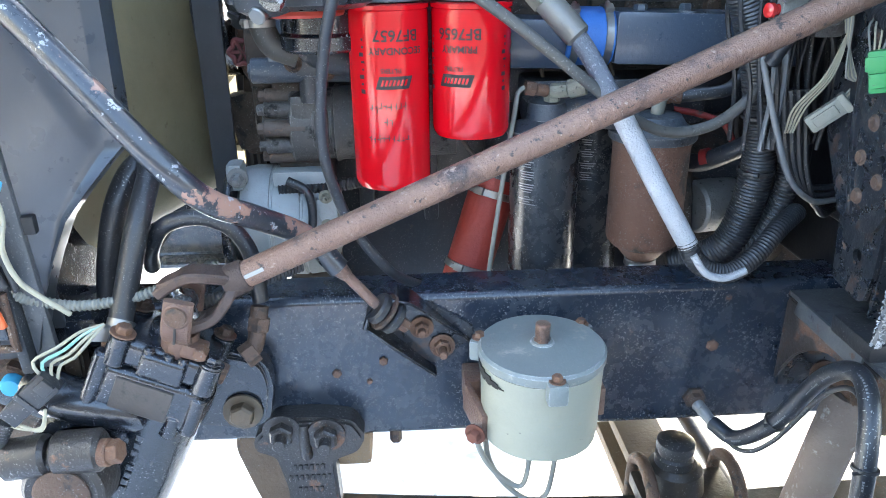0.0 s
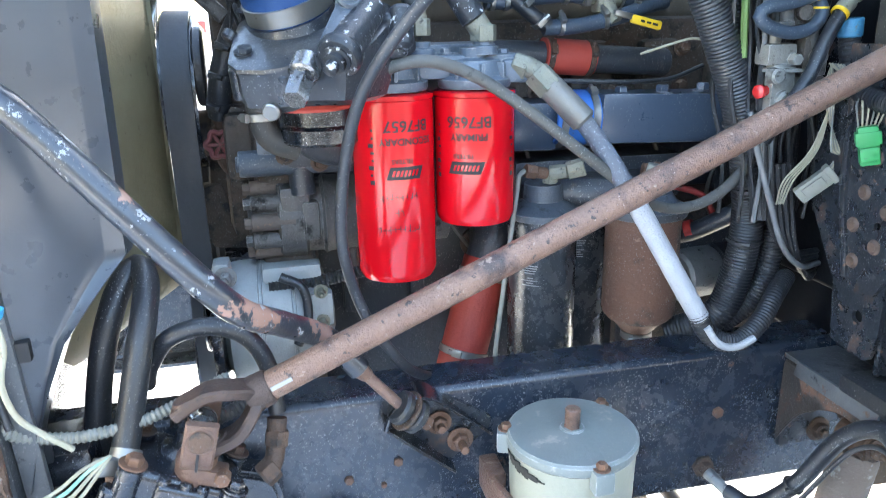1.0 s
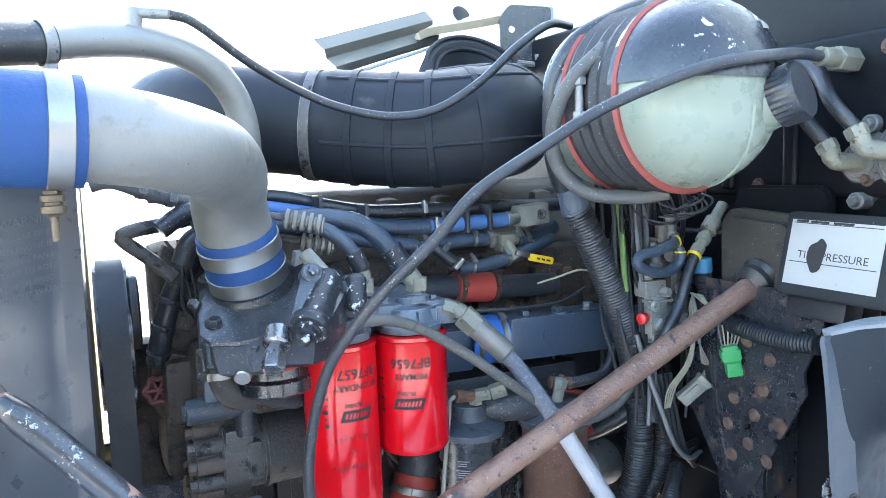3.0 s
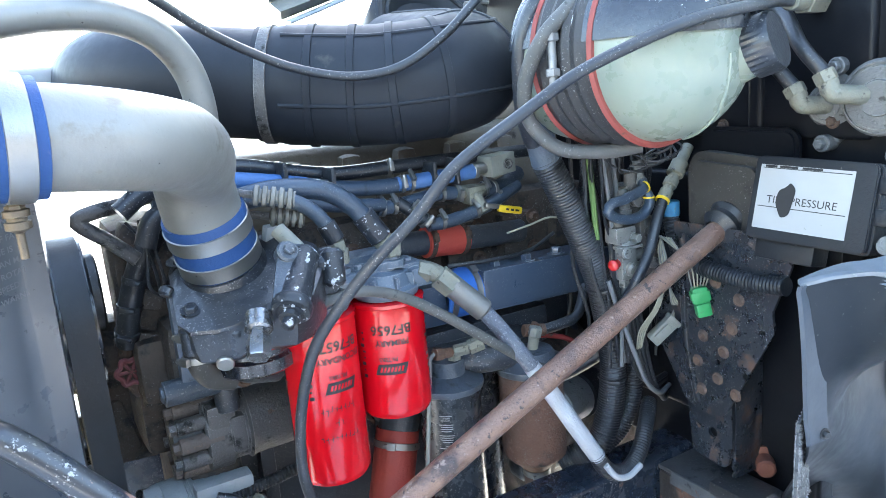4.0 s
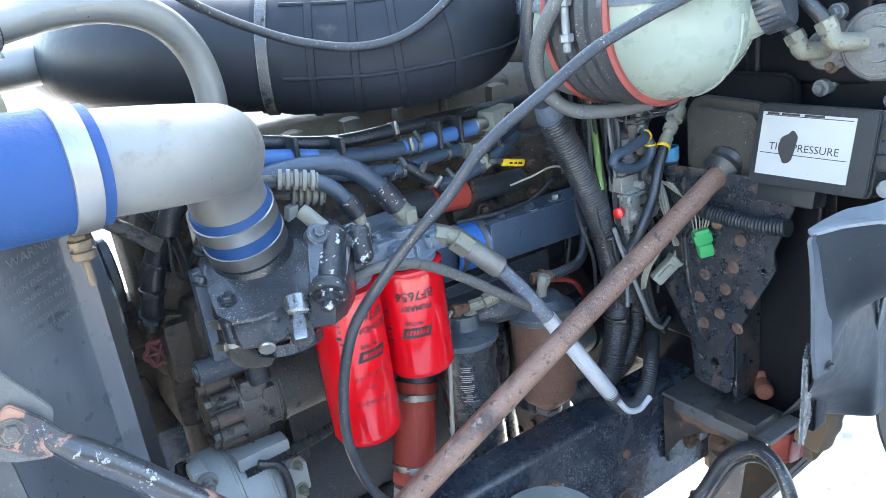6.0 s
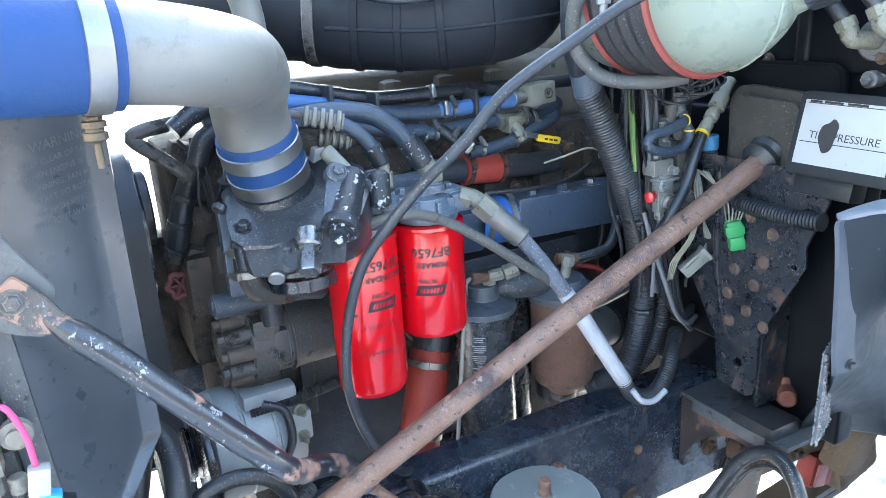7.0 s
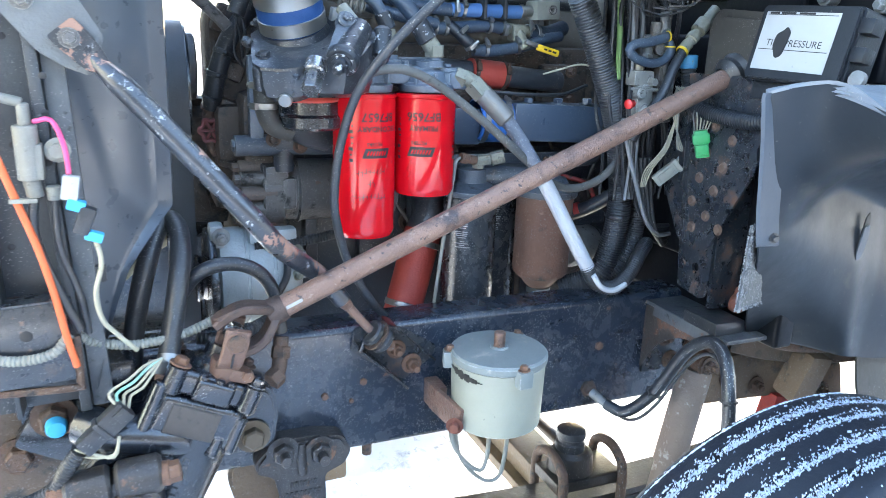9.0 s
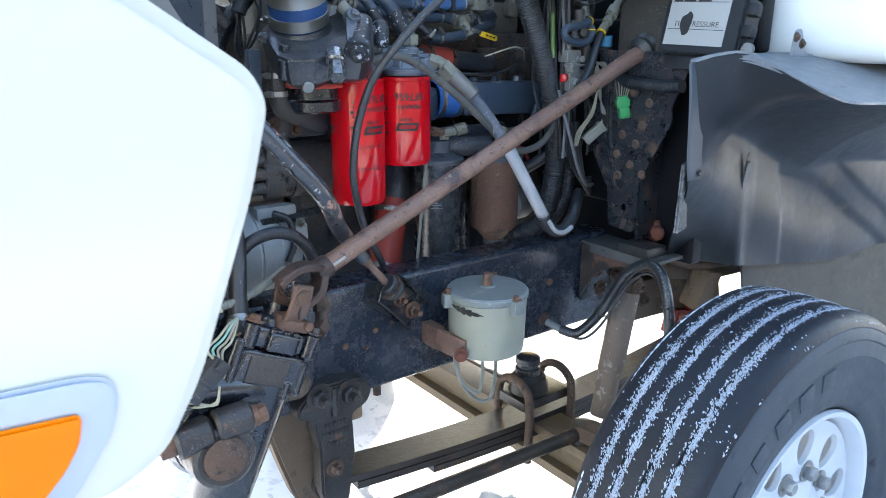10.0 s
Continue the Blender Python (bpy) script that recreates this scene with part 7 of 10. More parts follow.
def fan():
    root = thing("engine_fan", (-0.33, 0.75, 1.45), "dark engine fan inside the shroud", "fan")
    c = V(-0.33, 0.75, 1.45)
    bm = bmesh.new()
    lathe(bm, c, (1, 0, 0), [(0, -0.03), (0.10, -0.03), (0.11, 0.0), (0.06, 0.04), (0, 0.05)], 32)
    part("hub", bm, "black", root)
    for k in range(8):
        a = 2 * math.pi * k / 8
        m = Matrix.Translation(c) @ Matrix.Rotation(a, 4, "X") @ Matrix.Translation((0, 0, 0.22)) @ Matrix.Rotation(radians(32), 4, "Z")
        bm = bmesh.new()
        box(bm, m.translation, (0.006, 0.09, 0.26), m.to_3x3(), 0.002)
        part("blade", bm, "black", root)


fan()


def bell_housing():
    root = thing("bell_housing", (0.72, 0.45, 0.9), "greasy dark bell housing at the back of the engine", "bell housing")
    bm = bmesh.new()
    lathe(bm, (0.62, 0.45, 1.02), (1, 0, 0), [(0, 0), (0.23, 0), (0.25, 0.012), (0.25, 0.05), (0.235, 0.06), (0.22, 0.2), (0.17, 0.30), (0, 0.31)], 40)
    part("casting", bm, "brown_grime", root)
    bm = bmesh.new()
    lathe(bm, (0.92, 0.46, 0.98), (1, 0, 0), [(0, 0), (0.20, 0), (0.23, 0.02), (0.235, 0.30), (0.25, 0.31), (0.25, 0.34), (0.235, 0.35), (0.22, 0.75), (0.15, 0.80), (0, 0.80)], 32)
    part("gearbox_case", bm, "brown_grime", root)
    bm = bmesh.new()
    box(bm, (0.70, 0.27, 1.03), (0.22, 0.06, 0.26), None, 0.02, 3)
    part("starter_pad", bm, "engine", root)
    for k in range(10):
        a = radians(150 + 18 * k)
        bolt(root, (0.62, 0.45 + 0.238 * math.cos(a), 1.02 + 0.238 * math.sin(a)), (-1, 0, 0), 0.010, 0.010, "rust_dark", washer=False)


bell_housing()


# ---- cooling pipework ----
M["red_hose2"] = surf("clean_red_silicone", (0.46, 0.055, 0.035), 0.45, 0, ((0.38, 0.05, 0.035), 14, 0.8), [], (150, 0.2))


def water_housing():
    root = thing("thermostat_housing", (-0.02, 0.06, 1.46), "chunky black thermostat housing with flaked paint", "thermostat housing")
    # flat sloping deck with a crisp front edge, a leaning front wall and a rounded belly
    deck = [(-0.104, 0.118, 1.567), (-0.112, 0.070, 1.548), (-0.119, 0.014, 1.520), (-0.108, -0.006, 1.512), (-0.075, -0.022, 1.511), (-0.052, -0.028, 1.514), (-0.030, -0.028, 1.520), (0.0, -0.048, 1.522), (0.028, -0.064, 1.522), (0.060, -0.046, 1.538), (0.098, 0.000, 1.568), (0.106, 0.050, 1.586), (0.080, 0.095, 1.597), (0.02, 0.130, 1.602), (-0.06, 0.140, 1.590)]
    mid = V(-0.005, 0.060, 0)
    bm = bmesh.new()
    rings = []
    for shrink, drop in ((0.05, -0.002), (0.0, 0.002), (0.0, 0.007), (0.020, 0.010), (0.05, 0.034), (0.10, 0.052), (0.24, 0.060)):
        ring = []
        for p in deck:
            q = V(p)
            r = V(q.x, q.y, 0) - mid
            low = min(q.z, 1.522 + 0.15 * max(0, q.y))
            z = q.z - drop if drop < 0.009 else low - drop
            ring.append(bm.verts.new(V(mid.x + r.x * (1 - shrink), mid.y + r.y * (1 - shrink), z)))
        rings.append(ring)
    n = len(deck)
    for r0, r1 in zip(rings, rings[1:]):
        for k in range(n):
            bm.faces.new((r0[k], r0[(k + 1) % n], r1[(k + 1) % n], r1[k]))
    bm.faces.new(rings[0])
    bm.faces.new(rings[-1][::-1])
    bmesh.ops.triangulate(bm, faces=[f for f in bm.faces if len(f.verts) > 4])
    part("casting", bm, "housing", root, angle=30)
    bm = bmesh.new()
    for p, q, r in (((-0.108, 0.012, 1.512), (-0.104, 0.020, 1.470), 0.012), ((-0.112, 0.085, 1.556), (-0.120, 0.080, 1.545), 0.011), ((-0.05, -0.018, 1.505), (-0.046, -0.006, 1.470), 0.011)):
        rod(bm, p, q, r, edge=0.003)
    pieces("boss", "boss", bm, "housing", root)
    bm = bmesh.new()
    lathe(bm, (-0.030, 0.090, 1.570), (-0.28, -0.36, 1), [(0, -0.01), (0.072, -0.012), (0.066, 0.000), (0.062, 0.010), (0, 0.012)], 40)
    part("outlet_neck", bm, "housing", root)
    # upright valve body at the right end, with its big end nut
    ax = V(-0.46, -0.62, -0.50).normalized()
    top = V(0.074, 0.010, 1.585)
    bm = bmesh.new()
    lathe(bm, top, ax, [(0, 0), (0.016, 0), (0.021, 0.006), (0.022, 0.05), (0.0235, 0.055), (0.0235, 0.092), (0.026, 0.096), (0.029, 0.100), (0.029, 0.110), (0.026, 0.114), (0, 0.114)], 32)
    part("valve_body", bm, "flaked", root)
    bm = bmesh.new()
    end = top + ax * 0.114
    lathe(bm, end, ax, [(0, 0), (0.019, 0), (0.019, 0.003), (0.0145, 0.004), (0.0145, 0.012), (0.009, 0.013), (0.009, 0.024), (0.006, 0.026), (0, 0.026)], 20)
    part("end_nut", bm, "flaked", root)
    bm = bmesh.new()
    box(bm, (0.106, 0.020, 1.548), (0.034, 0.060, 0.062), rot(6, -10, -30), 0.012, 3)
    rod(bm, (0.112, 0.002, 1.585), (0.106, -0.012, 1.530), 0.017, edge=0.006)
    pieces("side_block", "side_block", bm, "flaked", root)
    # flat lever lying over the deck
    bm = bmesh.new()
    lo, hi = V(0.008, -0.060, 1.541), V(0.040, -0.004, 1.590)
    mb = basis((lo + hi) / 2, hi - lo, (-0.2, -0.8, 0.5))
    box(bm, (lo + hi) / 2, (0.024, 0.009, (hi - lo).length), mb.to_3x3(), 0.003)
    rod(bm, hi + V(0, 0.010, -0.006), hi + V(0.002, -0.010, 0.008), 0.0165, edge=0.003)
    rod(bm, hi + V(0.002, -0.010, 0.008), hi + V(0.003, -0.014, 0.012), 0.009, seg=6)
    box(bm, hi + V(0.022, 0.012, 0.0), (0.04, 0.018, 0.018), rot(0, 10, -20), 0.005)
    part("lever", bm, "head_dark", root, "dull blue-black flat lever")
    # hex plug out of the front edge
    bm = bmesh.new()
    d = V(-0.30, -0.66, -0.62).normalized()
    lathe(bm, V(-0.020, -0.040, 1.516), d, [(0, 0), (0.0135, 0), (0.0135, 0.030), (0.0172, 0.032), (0.0172, 0.058), (0.0155, 0.061), (0, 0.061)], 6)
    lathe(bm, V(-0.018, -0.034, 1.520), d, [(0, 0), (0.0195, 0), (0.0195, 0.024), (0.016, 0.027), (0, 0.027)], 24)
    part("hex_plug", bm, "plug_steel", root, "bright steel hex plug")
    # pale cap and tag on top
    bm = bmesh.new()
    rod(bm, (0.072, 0.035, 1.585), (0.050, 0.058, 1.618), 0.0125)
    part("pale_cap", bm, "pale", root)
    bm = bmesh.new()
    box(bm, (0.050, 0.100, 1.606), (0.020, 0.012, 0.026), rot(20, 0, 20), 0.002)
    part("tag", bm, "paper", root)
    for p in ((-0.096, 0.028, 1.529), (-0.090, 0.118, 1.582), (0.02, 0.11, 1.598)):
        bolt(root, p, (0, -0.35, 1), 0.010, 0.008, "housing")
    # red seal and bare flange under the belly, and the bowl below it
    bm = bmesh.new()
    lathe(bm, (-0.016, 0.066, 1.449), (0, 0, 1), [(0.030, 0), (0.060, 0), (0.062, 0.004), (0.060, 0.009), (0.030, 0.009), (0.030, 0)], 40)
    part("gasket", bm, "red_hose2", root, "red rubber seal")
    bm = bmesh.new()
    lathe(bm, (-0.016, 0.066, 1.4585), (0, 0, 1), [(0.030, 0), (0.058, 0), (0.058, 0.010), (0.030, 0.010), (0.030, 0)], 40)
    part("seal_ring", bm, "brass", root)
    bm = bmesh.new()
    rod(bm, (-0.060, 0.010, 1.466), (-0.070, -0.016, 1.454), 0.0125, edge=0.002)
    part("drain_boss", bm, "steel", root)
    bm = bmesh.new()
    lathe(bm, (0.004, 0.118, 1.392), (0, 0, 1), [(0, 0), (0.060, 0), (0.066, 0.005), (0.066, 0.024), (0.060, 0.030), (0.060, 0.062), (0, 0.062)], 36)
    part("lower_bowl", bm, "black", root)
    # short bypass hose with two clamps beside the bowl
    bm = bmesh.new()
    tube(bm, [(-0.085, 0.100, 1.50), (-0.086, 0.100, 1.46), (-0.084, 0.102, 1.43), (-0.070, 0.106, 1.40), (-0.035, 0.112, 1.385)], 0.020, 18)
    part("bypass_hose", bm, "boot", root)
    for z in (1.474, 1.436):
        clamp(root, (-0.085, 0.100, z), (0, 0, 1), 0.0210, 0.012, "steel", (-1, -0.5, 0))


water_housing()


def big_pipe():
    root = thing("coolant_pipe", (-0.03, 0.09, 1.58), "dull silver alloy elbow pipe with blue silicone boots", "coolant pipe")
    foot, d0 = V(-0.030, 0.090, 1.578), V(-0.28, -0.36, 1).normalized()
    bm = bmesh.new()
    p = [foot + d0 * 0.03, foot + d0 * 0.075, V(-0.064, 0.030, 1.703), V(-0.070, -0.025, 1.740), V(-0.094, -0.095, 1.762), V(-0.130, -0.152, 1.773), V(-0.182, -0.190, 1.784), V(-0.243, -0.204, 1.793), V(-0.31, -0.211, 1.799)]
    tube(bm, p, lambda s: 0.0575 - 0.005 * min(1, s / 0.16), 44, 0.006)
    part("elbow", bm, "alloy", root)
    bm = bmesh.new()
    lathe(bm, foot, d0, [(0.054, 0.0), (0.0600, 0.002), (0.0605, 0.050), (0.0600, 0.088), (0.0585, 0.092), (0.054, 0.092)], 44)
    part("boot", bm, "blue_hose", root, "bright blue silicone boot")
    for h in (0.017, 0.065):
        bm = bmesh.new()
        lathe(bm, foot + d0 * h, d0, [(0.0600, -0.0125), (0.0622, -0.0115), (0.0615, 0.0), (0.0622, 0.0115), (0.0600, 0.0125)], 44)
        part("band_clamp", bm, "steel", root)
    # boot at the radiator end
    d = V(-0.985, -0.12, 0.06).normalized()
    a = V(-0.243, -0.2045, 1.793)
    bm = bmesh.new()
    lathe(bm, a, d, [(0.050, 0.0), (0.0585, 0.002), (0.0590, 0.03), (0.0590, 0.24), (0.05, 0.243), (0, 0.243)], 44)
    part("boot", bm, "blue_hose", root, "bright blue silicone boot")
    bm = bmesh.new()
    lathe(bm, a + d * 0.0245, d, [(0.0585, -0.0125), (0.0612, -0.0115), (0.0620, 0.0), (0.0612, 0.0115), (0.0585, 0.0125)], 44)
    part("band_clamp", bm, "steel", root)
    bm = bmesh.new()
    q = a + d * 0.030 + V(-0.004, -0.005, -0.058)
    rod(bm, q + V(0, 0, -0.002), q + V(0, 0, -0.012), 0.009, seg=6)
    lathe(bm, q, (0, 0, -1), [(0, 0.004), (0.012, 0.008), (0.012, 0.014), (0.009, 0.015), (0.009, 0.018), (0.012, 0.019), (0.012, 0.026), (0.007, 0.028), (0.004, 0.03), (0.004, 0.055), (0, 0.056)], 20)
    part("spring_bolt", bm, "gold", root, "zinc clamp bolt with a spring")


big_pipe()


def thin_pipe():
    root = thing("charge_pipe", (0.0, 0.2, 1.80), "slim worn alloy pipe bending down behind the elbow", "alloy pipe")
    bm = bmesh.new()
    tube(bm, [(-0.29, 0.09, 1.93), (-0.20, 0.13, 1.944), (-0.125, 0.15, 1.942), (-0.062, 0.17, 1.918), (-0.018, 0.19, 1.868), (-0.002, 0.20, 1.80), (-0.005, 0.22, 1.72)], 0.024, 24)
    part("pipe", bm, "alloy", root)
    bm = bmesh.new()
    tube(bm, [(-0.275, 0.097, 1.932), (-0.36, 0.06, 1.92), (-0.48, 0.0, 1.88)], 0.029, 24)
    part("hose", bm, "rubber", root)
    clamp(root, (-0.285, 0.092, 1.931), (-0.09, -0.04, -0.01), 0.03, 0.016, "alu", (0, -0.2, -1))
    bm = bmesh.new()
    rod(bm, (-0.165, 0.14, 1.963), (-0.165, 0.14, 1.995), 0.012)
    rod(bm, (-0.165, 0.14, 1.988), (-0.115, 0.12, 1.984), 0.008)
    part("boss", bm, "alu", root)


thin_pipe()


def intake_duct():
    root = thing("intake_duct", (0.3, 0.3, 1.75), "big black rubber air intake elbow with moulded ribs", "intake duct")
    path = glide([(-0.085, 0.95, 1.85), (-0.088, 0.70, 1.86), (-0.078, 0.52, 1.862), (-0.03, 0.425, 1.857), (0.05, 0.370, 1.846), (0.15, 0.325, 1.832)], 0.012)
    bm = bmesh.new()
    sweep(bm, path, 0.098, 40)
    part("plastic_tube", bm, "duct", root)
    pts = [(0.14, 0.335, 1.834), (0.23, 0.285, 1.823), (0.32, 0.235, 1.815), (0.405, 0.19, 1.818), (0.47, 0.185, 1.826), (0.515, 0.25, 1.838), (0.52, 0.36, 1.85), (0.50, 0.50, 1.86)]
    path2 = glide(pts, 0.006)
    bm = bmesh.new()
    sweep(bm, path2, lambda s: 0.103 + 0.0045 * min(1, max(0, s - 0.03) * 40), 48)
    part("rubber_elbow", bm, "duct", root)
    # raised hoops
    run = [0.0]
    for a, b in zip(path2, path2[1:]):
        run.append(run[-1] + (b - a).length)
    for s in (0.095, 0.17, 0.245, 0.32, 0.395):
        i = min(range(len(run)), key=lambda k: abs(run[k] - s))
        bm = bmesh.new()
        lathe(bm, path2[i], path2[i + 1] - path2[i - 1], [(0.104, -0.008), (0.1105, -0.006), (0.1105, 0.006), (0.104, 0.008), (0.104, -0.008)], 48)
        part("rib", bm, "duct", root)
    # lengthwise ridges
    for ang in (-18, 52, 100):
        bm = bmesh.new()
        line = []
        for i in range(8, len(path2) - 4):
            t = (path2[i + 1] - path2[i - 1]).normalized()
            out = t.cross(V(0, 0, 1)).normalized()
            up = out.cross(t)
            line.append(path2[i] + out * (0.107 * math.cos(radians(ang))) + up * (0.107 * math.sin(radians(ang))))
        sweep(bm, line, 0.0042, 8)
        part("ridge", bm, "duct", root)
    bm = bmesh.new()
    lathe(bm, path2[3], path2[6] - path2[2], [(0.1035, -0.010), (0.1065, -0.009), (0.1065, 0.009), (0.1035, 0.010)], 48)
    part("band_clamp", bm, "cast_grey", root, "dull grey band clamp")
    # the duct turns back on itself: a round moulding with a rolled rim
    bm = bmesh.new()
    m = basis((0.655, 0.62, 1.925), (0.05, -0.80, 0.60), (0, 0, 1))
    lathe(bm, None, None, [(0, 0.012), (0.045, 0.014), (0.06, 0.004), (0.095, 0.010), (0.118, 0.036), (0.135, 0.050), (0.148, 0.050), (0.155, 0.040), (0.155, -0.06), (0.12, -0.12), (0, -0.14)], 56, m=m)
    part("rear_turn", bm, "duct", root)
    for r, h in ((0.150, 0.052), (0.120, 0.040)):
        bm = bmesh.new()
        ring = [m @ V(r * math.cos(2 * math.pi * k / 64), r * math.sin(2 * math.pi * k / 64), h) for k in range(65)]
        sweep(bm, ring, 0.006, 8, cap=False)
        part("rim", bm, "duct", root)
    bm = bmesh.new()
    box(bm, (0.735, 0.52, 1.975), (0.05, 0.04, 0.03), rot(10, 0, 20), 0.008)
    rod(bm, (0.72, 0.51, 1.99), (0.76, 0.50, 1.985), 0.008, seg=8)
    pieces("clip", "clip", bm, "cast_grey", root)


intake_duct()


M["pale_steel"] = surf("pale_painted_steel", (0.30, 0.33, 0.36), 0.4, 0.1, ((0.22, 0.245, 0.27), 14, 0.9), [((0.12, 0.09, 0.07), 50, 0.68, 0.06, 0.8)], (120, 0.2), grit=0.3)


def hood_boot():
    root = thing("hood_seal", (0.43, 0.76, 2.05), "grey folded rubber hood seal above the duct", "seal")
    bm = bmesh.new()
    run = V(0.31, 0.06, 0.098)
    prof = [(0.0, 0.0), (0.030, 0.016), (0.004, 0.040), (0.026, 0.058), (0.0, 0.086)]
    rows = []
    for k in range(13):
        base = V(0.335, 0.75, 1.985) + run * (k / 12)
        lean = V(-0.055 * (1 - 0.4 * k / 12), 0, 0)
        ring = [base + V(0, -y, z) + lean * (z / 0.086) for y, z in prof] + [base + V(0, 0.008 - y, z) + lean * (z / 0.086) for y, z in prof[::-1]]
        rows.append([bm.verts.new(q + V(0, 0.002 * noise.noise(q * 20), 0)) for q in ring])
    for a, b in zip(rows, rows[1:]):
        for k in range(10):
            bm.faces.new((a[k], a[(k + 1) % 10], b[(k + 1) % 10], b[k]))
    bm.faces.new(rows[0])
    bm.faces.new(rows[-1][::-1])
    part("folds", bm, "bellows", root)
    bm = bmesh.new()
    ribbon(bm, [(0.345, 0.742, 1.978), (0.50, 0.77, 2.03), (0.65, 0.80, 2.078)], (0, 1, 0.1), 0.05, 0.008)
    part("rail", bm, "pale_steel", root, "pale seal rail")
    root = thing("cowl_tray", (0.85, 0.85, 2.1), "tan fibreglass cowl tray with an oval hole", "cowl")
    bm = bmesh.new()
    edge = glide([(0.565, 0.74, 2.078), (0.60, 0.75, 2.092), (0.75, 0.75, 2.120), (0.95, 0.75, 2.165), (1.14, 0.75, 2.205)], 0.02)
    rows = []
    for i, p in enumerate(edge):
        u = i / (len(edge) - 1)
        rise = 0.025 + 0.10 * min(1, u * 2.2)
        rows.append([bm.verts.new(p + q) for q in (V(0, 0, 0), V(-0.012, -0.012, 0.018), V(0, 0.04, rise * 0.6), V(0.01, 0.16, rise), V(0.01, 0.50, rise + 0.03), V(0.01, 0.50, rise + 0.02), V(0.012, 0.16, rise - 0.010), V(0.002, 0.05, rise * 0.4))])
    for a, b in zip(rows, rows[1:]):
        for k in range(8):
            bm.faces.new((a[k], a[(k + 1) % 8], b[(k + 1) % 8], b[k]))
    bm.faces.new(rows[0])
    bm.faces.new(rows[-1][::-1])
    part("tray", bm, "tanlid", root)
    bm = bmesh.new()
    lathe(bm, (0.70, 0.765, 2.155), (0.1, -0.85, 0.35), [(0, 0.002), (0.022, 0.002), (0.027, 0)], 20)
    part("hole", bm, "ink", root)
    root = thing("hinge_bracket", (0.88, 0.68, 2.0), "black steel hood hinge bracket with pale brace", "bracket")
    bm = bmesh.new()
    m = basis((0.86, 0.70, 2.09), (-0.2, -1, 0), (0, 0, 1))
    slab(bm, m, soft_outline([(-0.075, 0.05), (-0.045, 0.085), (0.075, 0.08), (0.07, -0.10), (-0.075, -0.09)], 0.012), 0.008, [(-0.04, 0.02, 0.009)])
    part("plate", bm, "black", root)
    for x, z in ((0.895, 2.115), (0.82, 2.03)):
        bolt(root, (x, 0.695, z), (0, -1, 0), 0.011, 0.01, "rust_dark")
    bm = bmesh.new()
    box(bm, (0.96, 0.67, 2.035), (0.17, 0.03, 0.035), rot(0, -8, 6), 0.004)
    box(bm, (1.00, 0.72, 2.12), (0.15, 0.02, 0.13), rot(0, -6, 0), 0.006)
    pieces("brace", "brace", bm, "pale_steel", root, "pale painted brace")
    # turbo-side air pipe leaving the cooler, beyond the duct
    root = thing("cooler_pipe", (-0.5, 0.66, 1.80), "bluish steel charge air pipe beyond the intake duct", "alloy pipe")
    bm = bmesh.new()
    tube(bm, [(-0.75, 0.66, 1.845), (-0.45, 0.66, 1.858), (-0.20, 0.66, 1.867), (-0.05, 0.70, 1.865)], 0.038, 28)
    part("pipe", bm, "alloy", root)
    clamp(root, (-0.36, 0.66, 1.861), (1, 0, 0.03), 0.039, 0.02, "steel", (0, -1, 0.3))


M["tanlid"] = surf("tan_moulding", (0.48, 0.42, 0.31), 0.6, 0, ((0.36, 0.31, 0.23), 10, 0.9), [], (90, 0.2))
hood_boot()


